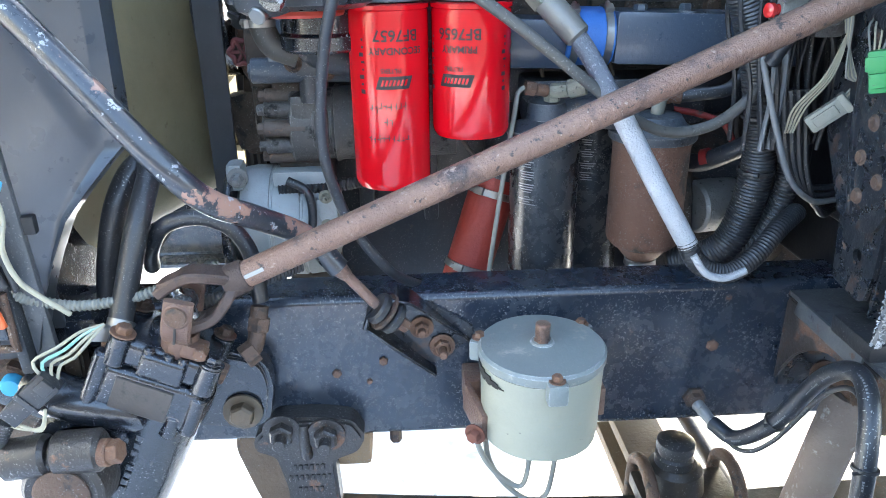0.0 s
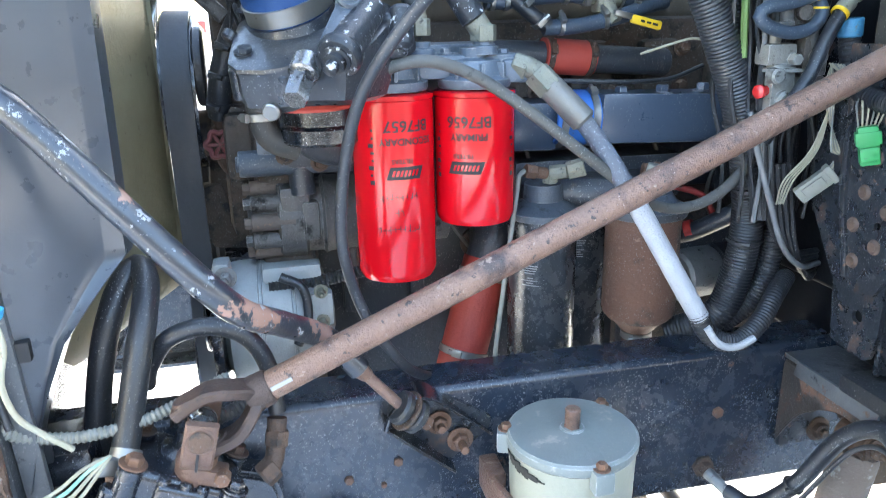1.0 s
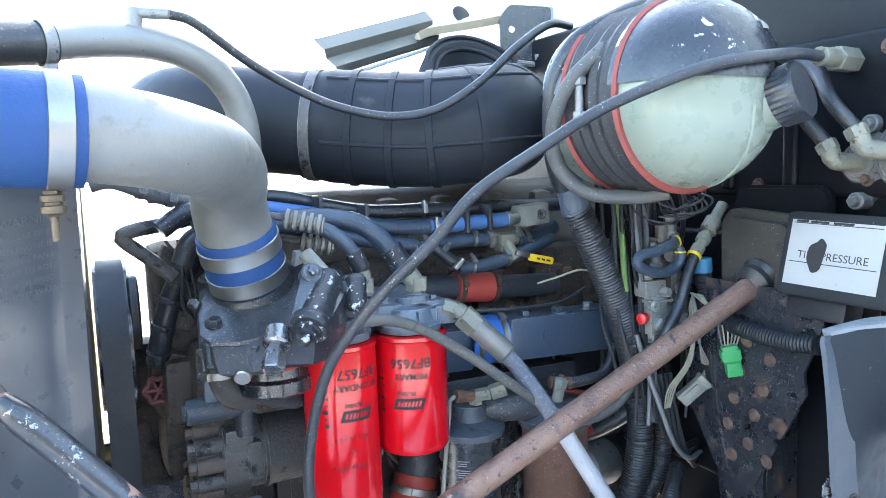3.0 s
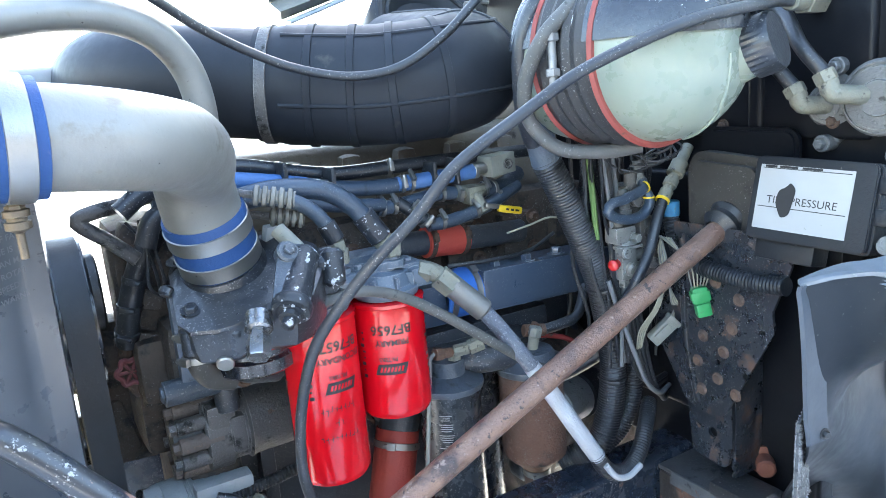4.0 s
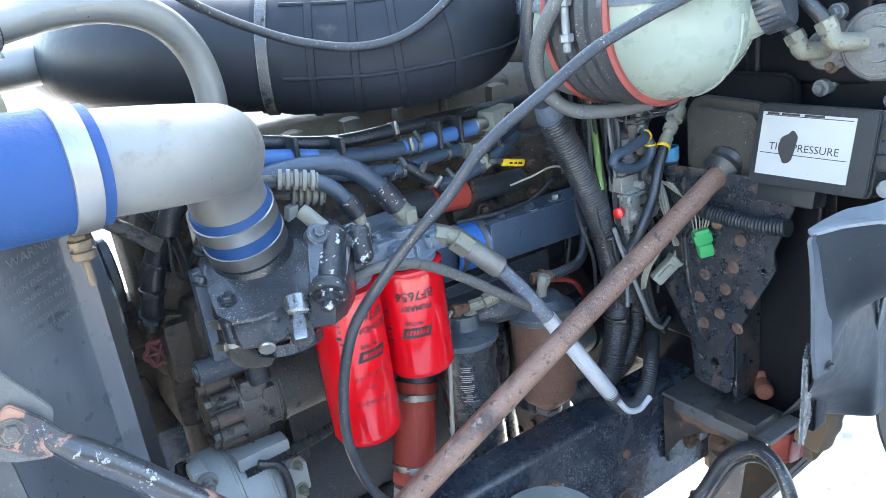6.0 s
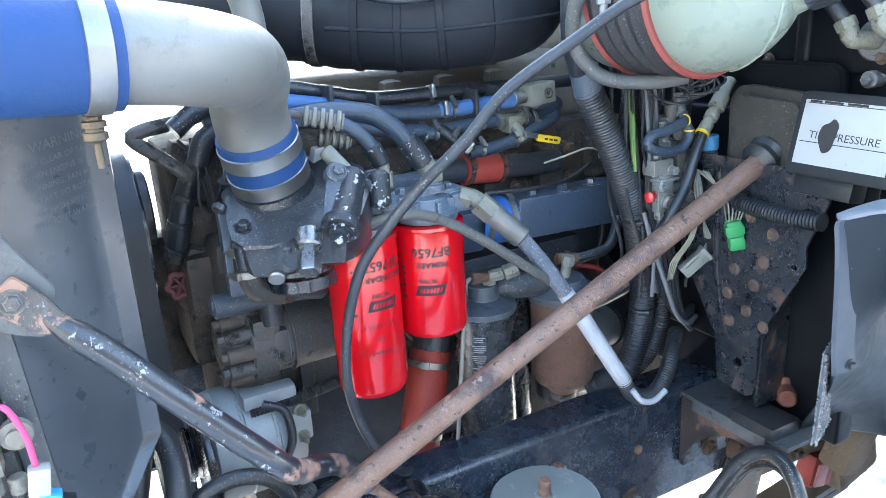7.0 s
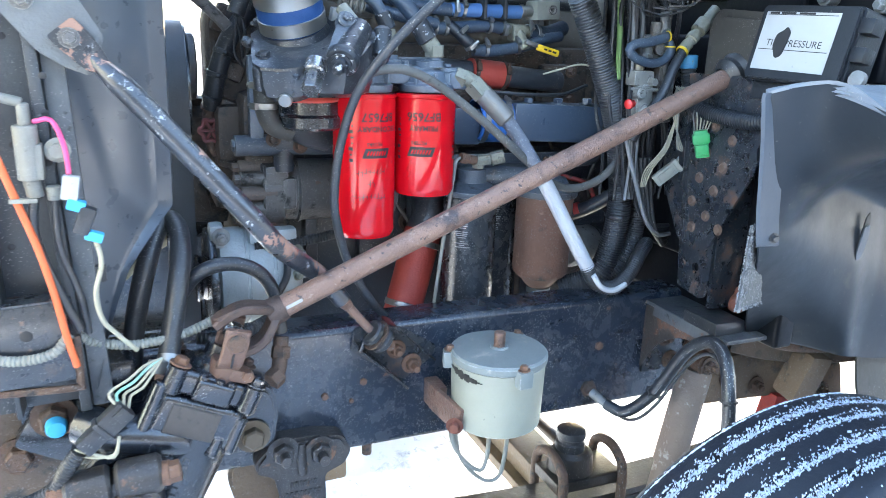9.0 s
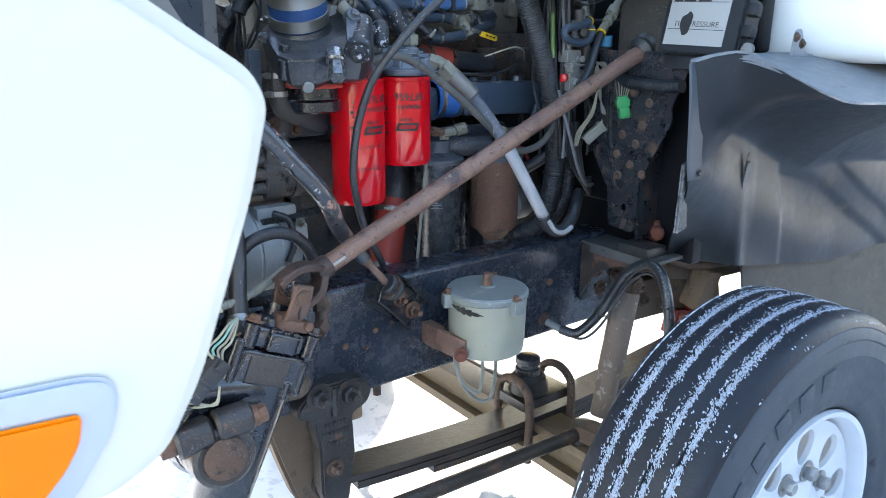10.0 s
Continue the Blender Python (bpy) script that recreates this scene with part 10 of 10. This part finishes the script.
def gear_plug():
    root = thing("sensor_plug", (-0.4, -0.2, 0.95), "black sensor connector with green and cream wires", "connector")
    p, d = V(-0.388, -0.212, 0.985), V(0.66, 0.10, 0.55).normalized()
    m = basis(p, d, (0, -1, 0)).to_3x3()
    bm = bmesh.new()
    box(bm, p + d * 0.020, (0.034, 0.026, 0.044), m, 0.004)
    box(bm, p + d * 0.034 + V(0, -0.016, 0), (0.020, 0.008, 0.020), m, 0.002)
    part("shell", bm, "rubber", root)
    bm = bmesh.new()
    box(bm, p - d * 0.024, (0.029, 0.024, 0.040), m, 0.004)
    box(bm, p - d * 0.004, (0.038, 0.030, 0.008), m, 0.002)
    part("mating_shell", bm, "hose", root)
    random.seed(77)
    for k, mt in enumerate(("cream_wire", "teal_wire", "cream_wire", "cream_wire")):
        a = p + d * 0.036 + V(-0.006 + 0.004 * k, -0.004 + 0.003 * k, 0.006 - 0.004 * k)
        bm = bmesh.new()
        tube(bm, [a, a + V(-0.012 + 0.006 * k, 0.008, 0.022), V(-0.350 + 0.006 * k, -0.188, 1.048 - 0.006 * k), V(-0.325 + 0.004 * k, -0.17, 1.060 - 0.004 * k), V(-0.30, -0.15, 1.06)], 0.0024, 8)
        part("wire", bm, mt, root)
    for k in range(2):
        a = p - d * 0.042 + V(0, 0, 0.006 * k)
        bm = bmesh.new()
        tube(bm, [p + d * 0.004 + V(0.016, -0.010, -0.016), p + V(0.010, -0.014, -0.040 - 0.004 * k), a + V(0.012, -0.006, -0.014), a + V(-0.012, 0, -0.006)], 0.0024, 8)
        part("spare_wire", bm, "cream_wire", root)
    bm = bmesh.new()
    corrugated(bm, [(-0.425, -0.216, 0.955), (-0.445, -0.21, 0.925), (-0.47, -0.20, 0.885), (-0.53, -0.19, 0.865), (-0.64, -0.18, 0.90)], 0.013)
    part("conduit", bm, "rubber", root)


gear_plug()


def front_bracket():
    root = thing("front_frame_bracket", (-0.52, -0.06, 0.8), "muddy rusty front frame bracket with large bolts", "bracket")
    bm = bmesh.new()
    m = basis((-0.52, -0.02, 0.90), (0, -1, 0), (0, 0, 1))
    slab(bm, m, soft_outline([(-0.30, 0.12), (0.10, 0.12), (0.13, 0.06), (0.12, -0.12), (-0.05, -0.13), (-0.30, -0.11)], 0.02), 0.03, edge=0.004)
    part("plate", bm, "mudrust", root)
    bm = bmesh.new()
    box(bm, (-0.50, -0.035, 1.0), (0.32, 0.10, 0.05), rot(0, -4, 0), 0.01)
    box(bm, (-0.47, -0.06, 0.91), (0.11, 0.06, 0.07), rot(0, 30, 0), 0.012)
    part("brace", bm, "black", root)
    for p, r in (((-0.468, -0.09, 0.955), 0.023), ((-0.53, -0.052, 0.873), 0.022), ((-0.44, -0.052, 0.86), 0.018)):
        bolt(root, p, (0, -1, 0), r, 0.02, "rust_dark")
    for p in ((-0.626, -0.052, 0.93), (-0.631, -0.052, 0.823)):
        bolt(root, p, (0, -1, 0), 0.016, 0.016, "brass")
    bm = bmesh.new()
    lathe(bm, (-0.465, -0.105, 0.95), (0.1, -1, 0), [(0, 0), (0.015, 0), (0.0165, 0.006), (0.0165, 0.02), (0.013, 0.027), (0, 0.028)], 24)
    part("blue_cap", bm, "cyan", root, "bright blue plastic cap")


M["mudrust"] = surf("muddy_rust", (0.045, 0.037, 0.031), 0.6, 0, ((0.12, 0.078, 0.05), 7, 0.9), [((0.014, 0.014, 0.014), 14, 0.54, 0.10, 0.5), ((0.22, 0.11, 0.055), 30, 0.67, 0.06, 0.9)], (110, 0.4), grit=0.4)
front_bracket()


# ---- valves and wiring by the firewall ----
M["valve_alloy"] = surf("weathered_die_cast", (0.25, 0.25, 0.235), 0.45, 0.3, ((0.15, 0.145, 0.13), 30, 0.9), [((0.05, 0.045, 0.04), 70, 0.60, 0.08, 0.7)], (160, 0.35), grit=0.4, wear=(0.42, 0.42, 0.40))


def air_manifold():
    root = thing("air_valve", (0.69, 0.0, 1.42), "pale grey cast air valve with a red knob", "valve")
    bm = bmesh.new()
    box(bm, (0.69, 0.0, 1.455), (0.040, 0.04, 0.075), None, 0.007)
    box(bm, (0.685, 0.0, 1.505), (0.05, 0.035, 0.032), None, 0.006)
    rod(bm, (0.68, 0.0, 1.52), (0.68, 0.0, 1.545), 0.010)
    rod(bm, (0.672, -0.012, 1.475), (0.672, -0.034, 1.475), 0.012, edge=0.003)
    rod(bm, (0.702, -0.012, 1.498), (0.702, -0.032, 1.498), 0.009, seg=6)
    rod(bm, (0.69, -0.016, 1.440), (0.69, -0.030, 1.438), 0.0135, edge=0.004)
    rod(bm, (0.712, -0.004, 1.440), (0.728, -0.006, 1.432), 0.011, seg=6)
    box(bm, (0.690, -0.010, 1.482), (0.052, 0.036, 0.006), None, 0.002)
    rod(bm, (0.71, 0.0, 1.46), (0.735, 0.0, 1.46), 0.013)
    rod(bm, (0.69, 0.0, 1.42), (0.69, 0.0, 1.40), 0.011, seg=6)
    part("body", bm, "valve_alloy", root)
    bm = bmesh.new()
    rod(bm, (0.676, -0.005, 1.452), (0.652, -0.012, 1.451), 0.008)
    lathe(bm, (0.664, -0.008, 1.451), (-1, -0.3, 0), [(0, 0), (0.009, 0.001), (0.0112, 0.005), (0.0104, 0.011), (0.006, 0.014), (0, 0.015)], 24)
    part("red_knob", bm, "red_knob", root, "glossy red knob")
    bm = bmesh.new()
    for x, y, z in ((0.745, 0.01, 1.50), (0.755, 0.02, 1.44), (0.72, 0.02, 1.565)):
        box(bm, (x, y, z), (0.045, 0.05, 0.06), None, 0.007)
        rod(bm, (x, y - 0.02, z), (x - 0.004, y - 0.04, z), 0.012)
    rod(bm, (0.715, 0.0, 1.58), (0.715, 0.0, 1.62), 0.013)
    part("second_body", bm, "cast_grey", root)
    bm = bmesh.new()
    tube(bm, [(0.728, -0.012, 1.600), (0.718, -0.03, 1.590), (0.674, -0.032, 1.578), (0.641, -0.03, 1.573), (0.629, -0.03, 1.561), (0.645, -0.03, 1.547), (0.681, -0.03, 1.537), (0.716, -0.03, 1.542), (0.733, -0.03, 1.562), (0.732, -0.022, 1.580)], 0.0098, 14)
    part("loop_hose", bm, "bb_hose", root, "blue-black looped hose")
    for p, d in (((0.722, -0.030, 1.592), (1, 0, 0.25)), ((0.733, -0.027, 1.571), (0, 0, 1))):
        bm = bmesh.new()
        lathe(bm, p, d, [(0.0098, -0.0015), (0.0112, -0.0015), (0.0112, 0.0015), (0.0098, 0.0015)], 20)
        part("yellow_ring", bm, "yellow", root)
    for a, b in (((0.728, -0.012, 1.598), (0.727, -0.005, 1.640)), ((0.736, -0.012, 1.560), (0.738, -0.005, 1.505)), ((0.690, -0.010, 1.545), (0.690, -0.005, 1.590))):
        bm = bmesh.new()
        rod(bm, a, b, 0.0095)
        lathe(bm, a, V(b) - V(a), [(0, -0.002), (0.0125, -0.002), (0.0125, 0.006), (0.0105, 0.008), (0, 0.008)], 6)
        part("crimp_fitting", bm, "valve_alu", root)
    bm = bmesh.new()
    tube(bm, [(0.756, -0.040, 1.563), (0.732, -0.045, 1.524), (0.709, -0.05, 1.476), (0.674, -0.05, 1.423), (0.66, -0.03, 1.38)], 0.0105, 14)
    part("hose", bm, "hose", root)
    bm = bmesh.new()
    a, b = V(0.755, -0.040, 1.563), V(0.854, -0.02, 1.661)
    lathe(bm, a, b - a, [(0, 0), (0.0125, 0), (0.0125, 0.022), (0.0105, 0.024), (0.0105, 0.032), (0.0135, 0.034), (0.0135, 0.048), (0.011, 0.050), (0.010, 0.058), (0.0165, 0.060), (0.0165, 0.088), (0.011, 0.090), (0.011, 0.128), (0, 0.128)], 14)
    part("crimp_fitting", bm, "brass", root, "dull crimped hose fitting")
    bm = bmesh.new()
    lathe(bm, a, b - a, [(0.0105, -0.0025), (0.0134, -0.0025), (0.0134, 0.0025), (0.0105, 0.0025)], 20)
    part("yellow_ring", bm, "yellow", root)
    bm = bmesh.new()
    corrugated(bm, [(0.785, -0.03, 1.53), (0.79, -0.035, 1.49), (0.792, -0.05, 1.45), (0.80, -0.075, 1.42), (0.81, -0.10, 1.41)], 0.0165, 0.006, 0.002)
    part("conduit", bm, "rubber", root)
    bm = bmesh.new()
    lathe(bm, (0.784, -0.03, 1.55), (0.05, 0, -1), [(0.0165, -0.006), (0.0185, -0.004), (0.0185, 0.02), (0.0165, 0.022)], 20)
    part("blue_tape", bm, "tape_blue", root)


M["tape_blue"] = surf("dusty_blue_tape", (0.025, 0.16, 0.30), 0.5, 0, ((0.03, 0.16, 0.26), 30, 0.9), [((0.10, 0.12, 0.13), 90, 0.6, 0.1, 0.7)], (160, 0.3))
M["red_knob"] = surf("glossy_red", (0.55, 0.02, 0.02), 0.2, 0, None, [], None, 0.4, 0.03)
air_manifold()


def green_plug():
    root = thing("green_connector", (0.81, -0.085, 1.36), "bright green connector hanging on loose cream wires", "connector")
    m = basis((0.768, -0.118, 1.380), (-0.6, -0.8, 0), (-0.25, 0, 1)) @ Matrix.Scale(0.92, 4)
    bm = bmesh.new()
    box(bm, m.translation, (0.030, 0.062, 0.024), m.to_3x3(), 0.004)
    box(bm, m @ V(0, -0.012, 0.012), (0.028, 0.022, 0.012), m.to_3x3(), 0.003)
    box(bm, m @ V(0, 0.012, 0.0), (0.037, 0.022, 0.027), m.to_3x3(), 0.003)
    part("shell", bm, "green", root)
    random.seed(21)
    for k in range(6):
        a = m @ V(-0.012 + 0.005 * k, 0.026, 0.0)
        bm = bmesh.new()
        tube(bm, [a, a + V(-0.01 + 0.004 * k, 0.0, 0.035), V(0.762 + 0.003 * k, -0.09, 1.45), V(0.765, -0.05 + 0.006 * k, 1.49)], 0.0015, 6)
        part("wire", bm, "cream_wire" if k % 3 else "conduit", root)
    root2 = thing("white_connector", (0.755, -0.02, 1.27), "off-white multi-wire connector hanging by the bracket", "connector")
    m = basis((0.757, -0.031, 1.302), (-0.5, -0.85, 0), (0.75, 0, 0.6)) @ Matrix.Scale(0.9, 4)
    bm = bmesh.new()
    box(bm, m.translation, (0.030, 0.062, 0.024), m.to_3x3(), 0.004)
    box(bm, m @ V(0, 0.0, 0.013), (0.018, 0.04, 0.008), m.to_3x3(), 0.002)
    box(bm, m @ V(0, 0.034, 0), (0.034, 0.012, 0.028), m.to_3x3(), 0.003)
    part("shell", bm, "pale", root2)
    for k in range(6):
        a = m @ V(-0.010 + 0.004 * k, 0.038, 0.0)
        bm = bmesh.new()
        tube(bm, [a, a + V(0.022, 0.0, 0.03), V(0.765 + 0.003 * k, -0.05, 1.36), V(0.765, -0.04 + 0.004 * k, 1.44), V(0.77, -0.02, 1.49)], 0.0017, 6)
        part("wire", bm, "cream_wire" if k % 2 else "conduit", root2)
    for k in range(4):
        bm = bmesh.new()
        tube(bm, [V(0.71 + 0.004 * k, -0.01, 1.27), V(0.715 + 0.006 * k, -0.015, 1.31), V(0.745 + 0.004 * k, -0.03, 1.36), V(0.77, -0.03, 1.43)], 0.0017, 6)
        part("wire", bm, "cream_wire", root2)


green_plug()


M["oldgreen"] = surf("faded_green", (0.12, 0.20, 0.06), 0.5, 0, None, [], None)


def loose_wires():
    random.seed(31)
    root = thing("wire_bundle", (0.7, 0.02, 1.5), "tangle of dark wires hanging beside the firewall", "wiring")
    for k in range(26):
        x, y = 0.62 + 0.012 * (k % 14) + random.uniform(-0.01, 0.01), random.uniform(0.0, 0.10)
        pts = [(x + random.uniform(-0.02, 0.02), y, 1.74 + random.uniform(-0.04, 0.04))]
        for z in (1.64, 1.54, 1.44, 1.34, 1.24):
            pts.append((x + random.uniform(-0.014, 0.014) + (1.7 - z) * 0.10, y + random.uniform(-0.01, 0.01), z))
        bm = bmesh.new()
        tube(bm, pts, random.choice((0.003, 0.004, 0.0055)), 7, 0.012)
        part("wire", bm, random.choice(("rubber", "rubber", "hose", "rubber", "boot", "hose", "conduit2")), root)
    bm = bmesh.new()
    tube(bm, [(0.632, 0.03, 1.72), (0.635, 0.02, 1.62), (0.64, 0.015, 1.50)], 0.006, 8)
    part("green_wire", bm, "oldgreen", root, "faded green wire")
    # grey cable that bows below the white connector
    bm = bmesh.new()
    tube(bm, [(0.652, 0.0, 1.42), (0.665, -0.01, 1.36), (0.69, -0.02, 1.28), (0.725, -0.02, 1.20), (0.78, 0.0, 1.155), (0.84, 0.03, 1.145)], 0.0048, 10)
    part("grey_cable", bm, "conduit2", root, "pale grey cable")
    for k in range(5):
        bm = bmesh.new()
        tube(bm, [(0.70 + 0.012 * k, 0.02, 1.33), (0.72 + 0.012 * k, 0.01, 1.23 - 0.008 * k), (0.77 + 0.01 * k, 0.02, 1.175 - 0.012 * k), (0.85, 0.05, 1.16 - 0.01 * k)], 0.0058, 8)
        part("wire", bm, "rubber", root)
    # coil of thin wire under the tank
    for k in range(11):
        c = V(0.685 + random.uniform(-0.02, 0.02), -0.07 + random.uniform(-0.03, 0.03), 1.67 + random.uniform(-0.012, 0.012))
        bm = bmesh.new()
        a0, ra, rb = random.random() * 6, random.uniform(0.04, 0.065), random.uniform(0.02, 0.035)
        tube(bm, [c + V(ra * math.cos(a0 + t), -0.02 * math.sin(2 * t), rb * math.sin(a0 + t)) for t in [0.45 * j for j in range(11)]], 0.0019, 6)
        part("thin_wire", bm, "rubber", root)
    # corrugated conduit under the control box
    bm = bmesh.new()
    corrugated(bm, [(0.785, -0.05, 1.462), (0.772, -0.10, 1.448), (0.768, -0.17, 1.440), (0.768, -0.23, 1.438), (0.77, -0.29, 1.442)], 0.0160, 0.0066, 0.0016)
    part("conduit", bm, "boxblack", root)
    bm = bmesh.new()
    corrugated(bm, [(0.645, 0.05, 1.78), (0.65, 0.05, 1.68), (0.655, 0.06, 1.58), (0.66, 0.07, 1.45)], 0.0095)
    part("conduit", bm, "rubber", root)


loose_wires()


# ---- hood, lamp and what lies behind ----
def hood():
    root = thing("hood", (-0.9, -0.8, 1.2), "glossy white tilted truck hood with an amber side lamp", "hood")
    m = basis((-0.527, -0.87, 1.525), (0, -1, 0), (0, 0, 1))
    pts = [(-0.60, 0.40), (-0.20, 0.14), (-0.075, 0.055), (-0.012, 0.012), (0.0, -0.012), (-0.016, -0.075), (-0.041, -0.144), (-0.067, -0.212), (-0.097, -0.264), (-0.136, -0.285), (-0.20, -0.29), (-0.60, -0.31)]
    bm = bmesh.new()
    slab(bm, m @ Matrix.Translation((0, 0, -0.05)), soft_outline(pts, 0.016), 0.058, edge=0.014)
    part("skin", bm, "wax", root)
    bm = bmesh.new()
    tube(bm, [(-1.0, -0.85, 1.26), (-1.15, -0.6, 1.0), (-1.25, -0.2, 0.86), (-1.28, 0.02, 0.86)], 0.03, 12)
    part("hinge_arm", bm, "black", root)
    bm = bmesh.new()
    slab(bm, m @ Matrix.Translation((0, 0, -0.05)), soft_outline([(-1.02, 0.62), (-0.60, 0.40), (-0.60, -0.31), (-0.95, -0.36), (-1.02, -0.2)], 0.05), 0.056, edge=0.014)
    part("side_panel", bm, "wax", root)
    bm = bmesh.new()
    box(bm, (-1.57, 0.43, 1.62), (0.06, 2.50, 1.0), rot(0, 6, 0), 0.025, 3)
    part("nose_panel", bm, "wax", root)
    bm = bmesh.new()
    bez = [(-0.40, -0.17), (-0.15, -0.181), (-0.133, -0.186), (-0.128, -0.20), (-0.134, -0.225), (-0.165, -0.27), (-0.20, -0.282), (-0.40, -0.29)]
    slab(bm, m @ Matrix.Translation((0, 0, 0.006)), soft_outline(bez, 0.012), 0.008, edge=0.003)
    part("lamp_bezel", bm, "bezel", root, "pale silver lamp bezel")
    bm = bmesh.new()
    lens = [(-0.40, -0.19), (-0.153, -0.205), (-0.157, -0.225), (-0.168, -0.243), (-0.193, -0.269), (-0.40, -0.275)]
    slab(bm, m @ Matrix.Translation((0, 0, 0.013)), soft_outline(lens, 0.006), 0.006, edge=0.002)
    part("amber_lens", bm, "amber", root, "amber turn signal lens")


M["bezel"] = surf("silver_bezel", (0.45, 0.50, 0.56), 0.3, 0.4, ((0.36, 0.41, 0.47), 12, 0.8), [], None)
hood()


def far_things():
    bm = bmesh.new()
    box(bm, (-9, 26, 1.6), (10, 4, 3.2), None, 0.05)
    box(bm, (-6, 23.8, 2.0), (2.0, 0.3, 0.5), None, 0.02)
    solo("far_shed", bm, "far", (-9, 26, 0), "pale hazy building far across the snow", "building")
    root = thing("parked_truck", (-3.5, 15, 0), "distant parked truck, red and white", "truck")
    bm = bmesh.new()
    box(bm, (-3.5, 15, 1.5), (5.0, 2.2, 0.5), None, 0.05)
    box(bm, (-5.2, 15, 0.9), (1.4, 2.2, 1.4), None, 0.1)
    part("body", bm, "cab", root)
    bm = bmesh.new()
    box(bm, (-3.5, 13.88, 1.42), (4.6, 0.04, 0.22), None, 0.01)
    part("red_stripe", bm, "red_paint", root)
    for x in (-5.2, -2.2):
        bm = bmesh.new()
        lathe(bm, (x, 13.95, 0.48), (0, 1, 0), [(0, 0), (0.46, 0), (0.48, 0.05), (0.48, 0.25), (0, 0.28)], 28)
        part("tyre", bm, "tyre", root)


far_things()

# what hangs below the cab behind the front spring
def under_cab():
    root = thing("rear_spring_hanger", (1.30, 0.02, 0.55), "muddy rear spring hanger with red painted shackle", "spring hanger")
    bm = bmesh.new()
    box(bm, (1.16, -0.01, 0.76), (0.46, 0.05, 0.13), rot(0, 3, 0), 0.012)
    box(bm, (1.36, -0.02, 0.66), (0.16, 0.07, 0.20), rot(0, -16, 0), 0.02)
    pieces("casting", "arm", bm, "mudweb", root)
    bm = bmesh.new()
    box(bm, (1.215, -0.035, 0.655), (0.085, 0.05, 0.085), rot(0, 14, 0), 0.008)
    rod(bm, (1.285, -0.06, 0.675), (1.285, 0.02, 0.675), 0.040, edge=0.006)
    pieces("shackle", "shackle_eye", bm, "red_paint", root, "chipped red shackle")
    bm = bmesh.new()
    box(bm, (1.200, -0.064, 0.652), (0.040, 0.006, 0.060), rot(0, 14, 0), 0.002)
    part("reflector", bm, "pale_pink", root, "faded pink reflector plate")
    for p in ((1.02, -0.04, 0.775), (1.12, -0.04, 0.74), (1.34, -0.06, 0.70)):
        bolt(root, p, (0, -1, 0), 0.016, 0.014, "rust_dark", nut=0.01)
    root = thing("cab_step_bracket", (1.25, -0.12, 0.86), "mud-caked bracket and air pipe below the cab floor", "bracket")
    bm = bmesh.new()
    ribbon(bm, [(0.93, -0.12, 0.93), (1.05, -0.14, 0.90), (1.25, -0.15, 0.87), (1.55, -0.15, 0.86)], (0, 0, 1), 0.075, 0.012)
    part("strap", bm, "mudrust", root)
    bm = bmesh.new()
    tube(bm, [(0.93, -0.17, 0.965), (1.02, -0.19, 0.93), (1.18, -0.19, 0.905), (1.5, -0.18, 0.90)], 0.016, 14)
    part("air_pipe", bm, "rust_dark", root)
    bm = bmesh.new()
    box(bm, (1.12, -0.17, 0.83), (0.07, 0.07, 0.13), rot(10, 12, 0), 0.014)
    part("foot", bm, "mudweb", root)


M["pale_pink"] = surf("faded_reflector", (0.42, 0.20, 0.19), 0.35, 0, ((0.30, 0.08, 0.07), 40, 0.9), [], None)
under_cab()


# dark block added on the far frame rail behind the engine; closes a bright gap
bm = bmesh.new()
box(bm, (-0.22, 0.845, 1.065), (0.40, 0.05, 0.106), None, 0.008)
solo("rail_bracket", bm, "black", (-0.22, 0.845, 1.012), "added black block that closes a bright gap over the far frame rail", "bracket")
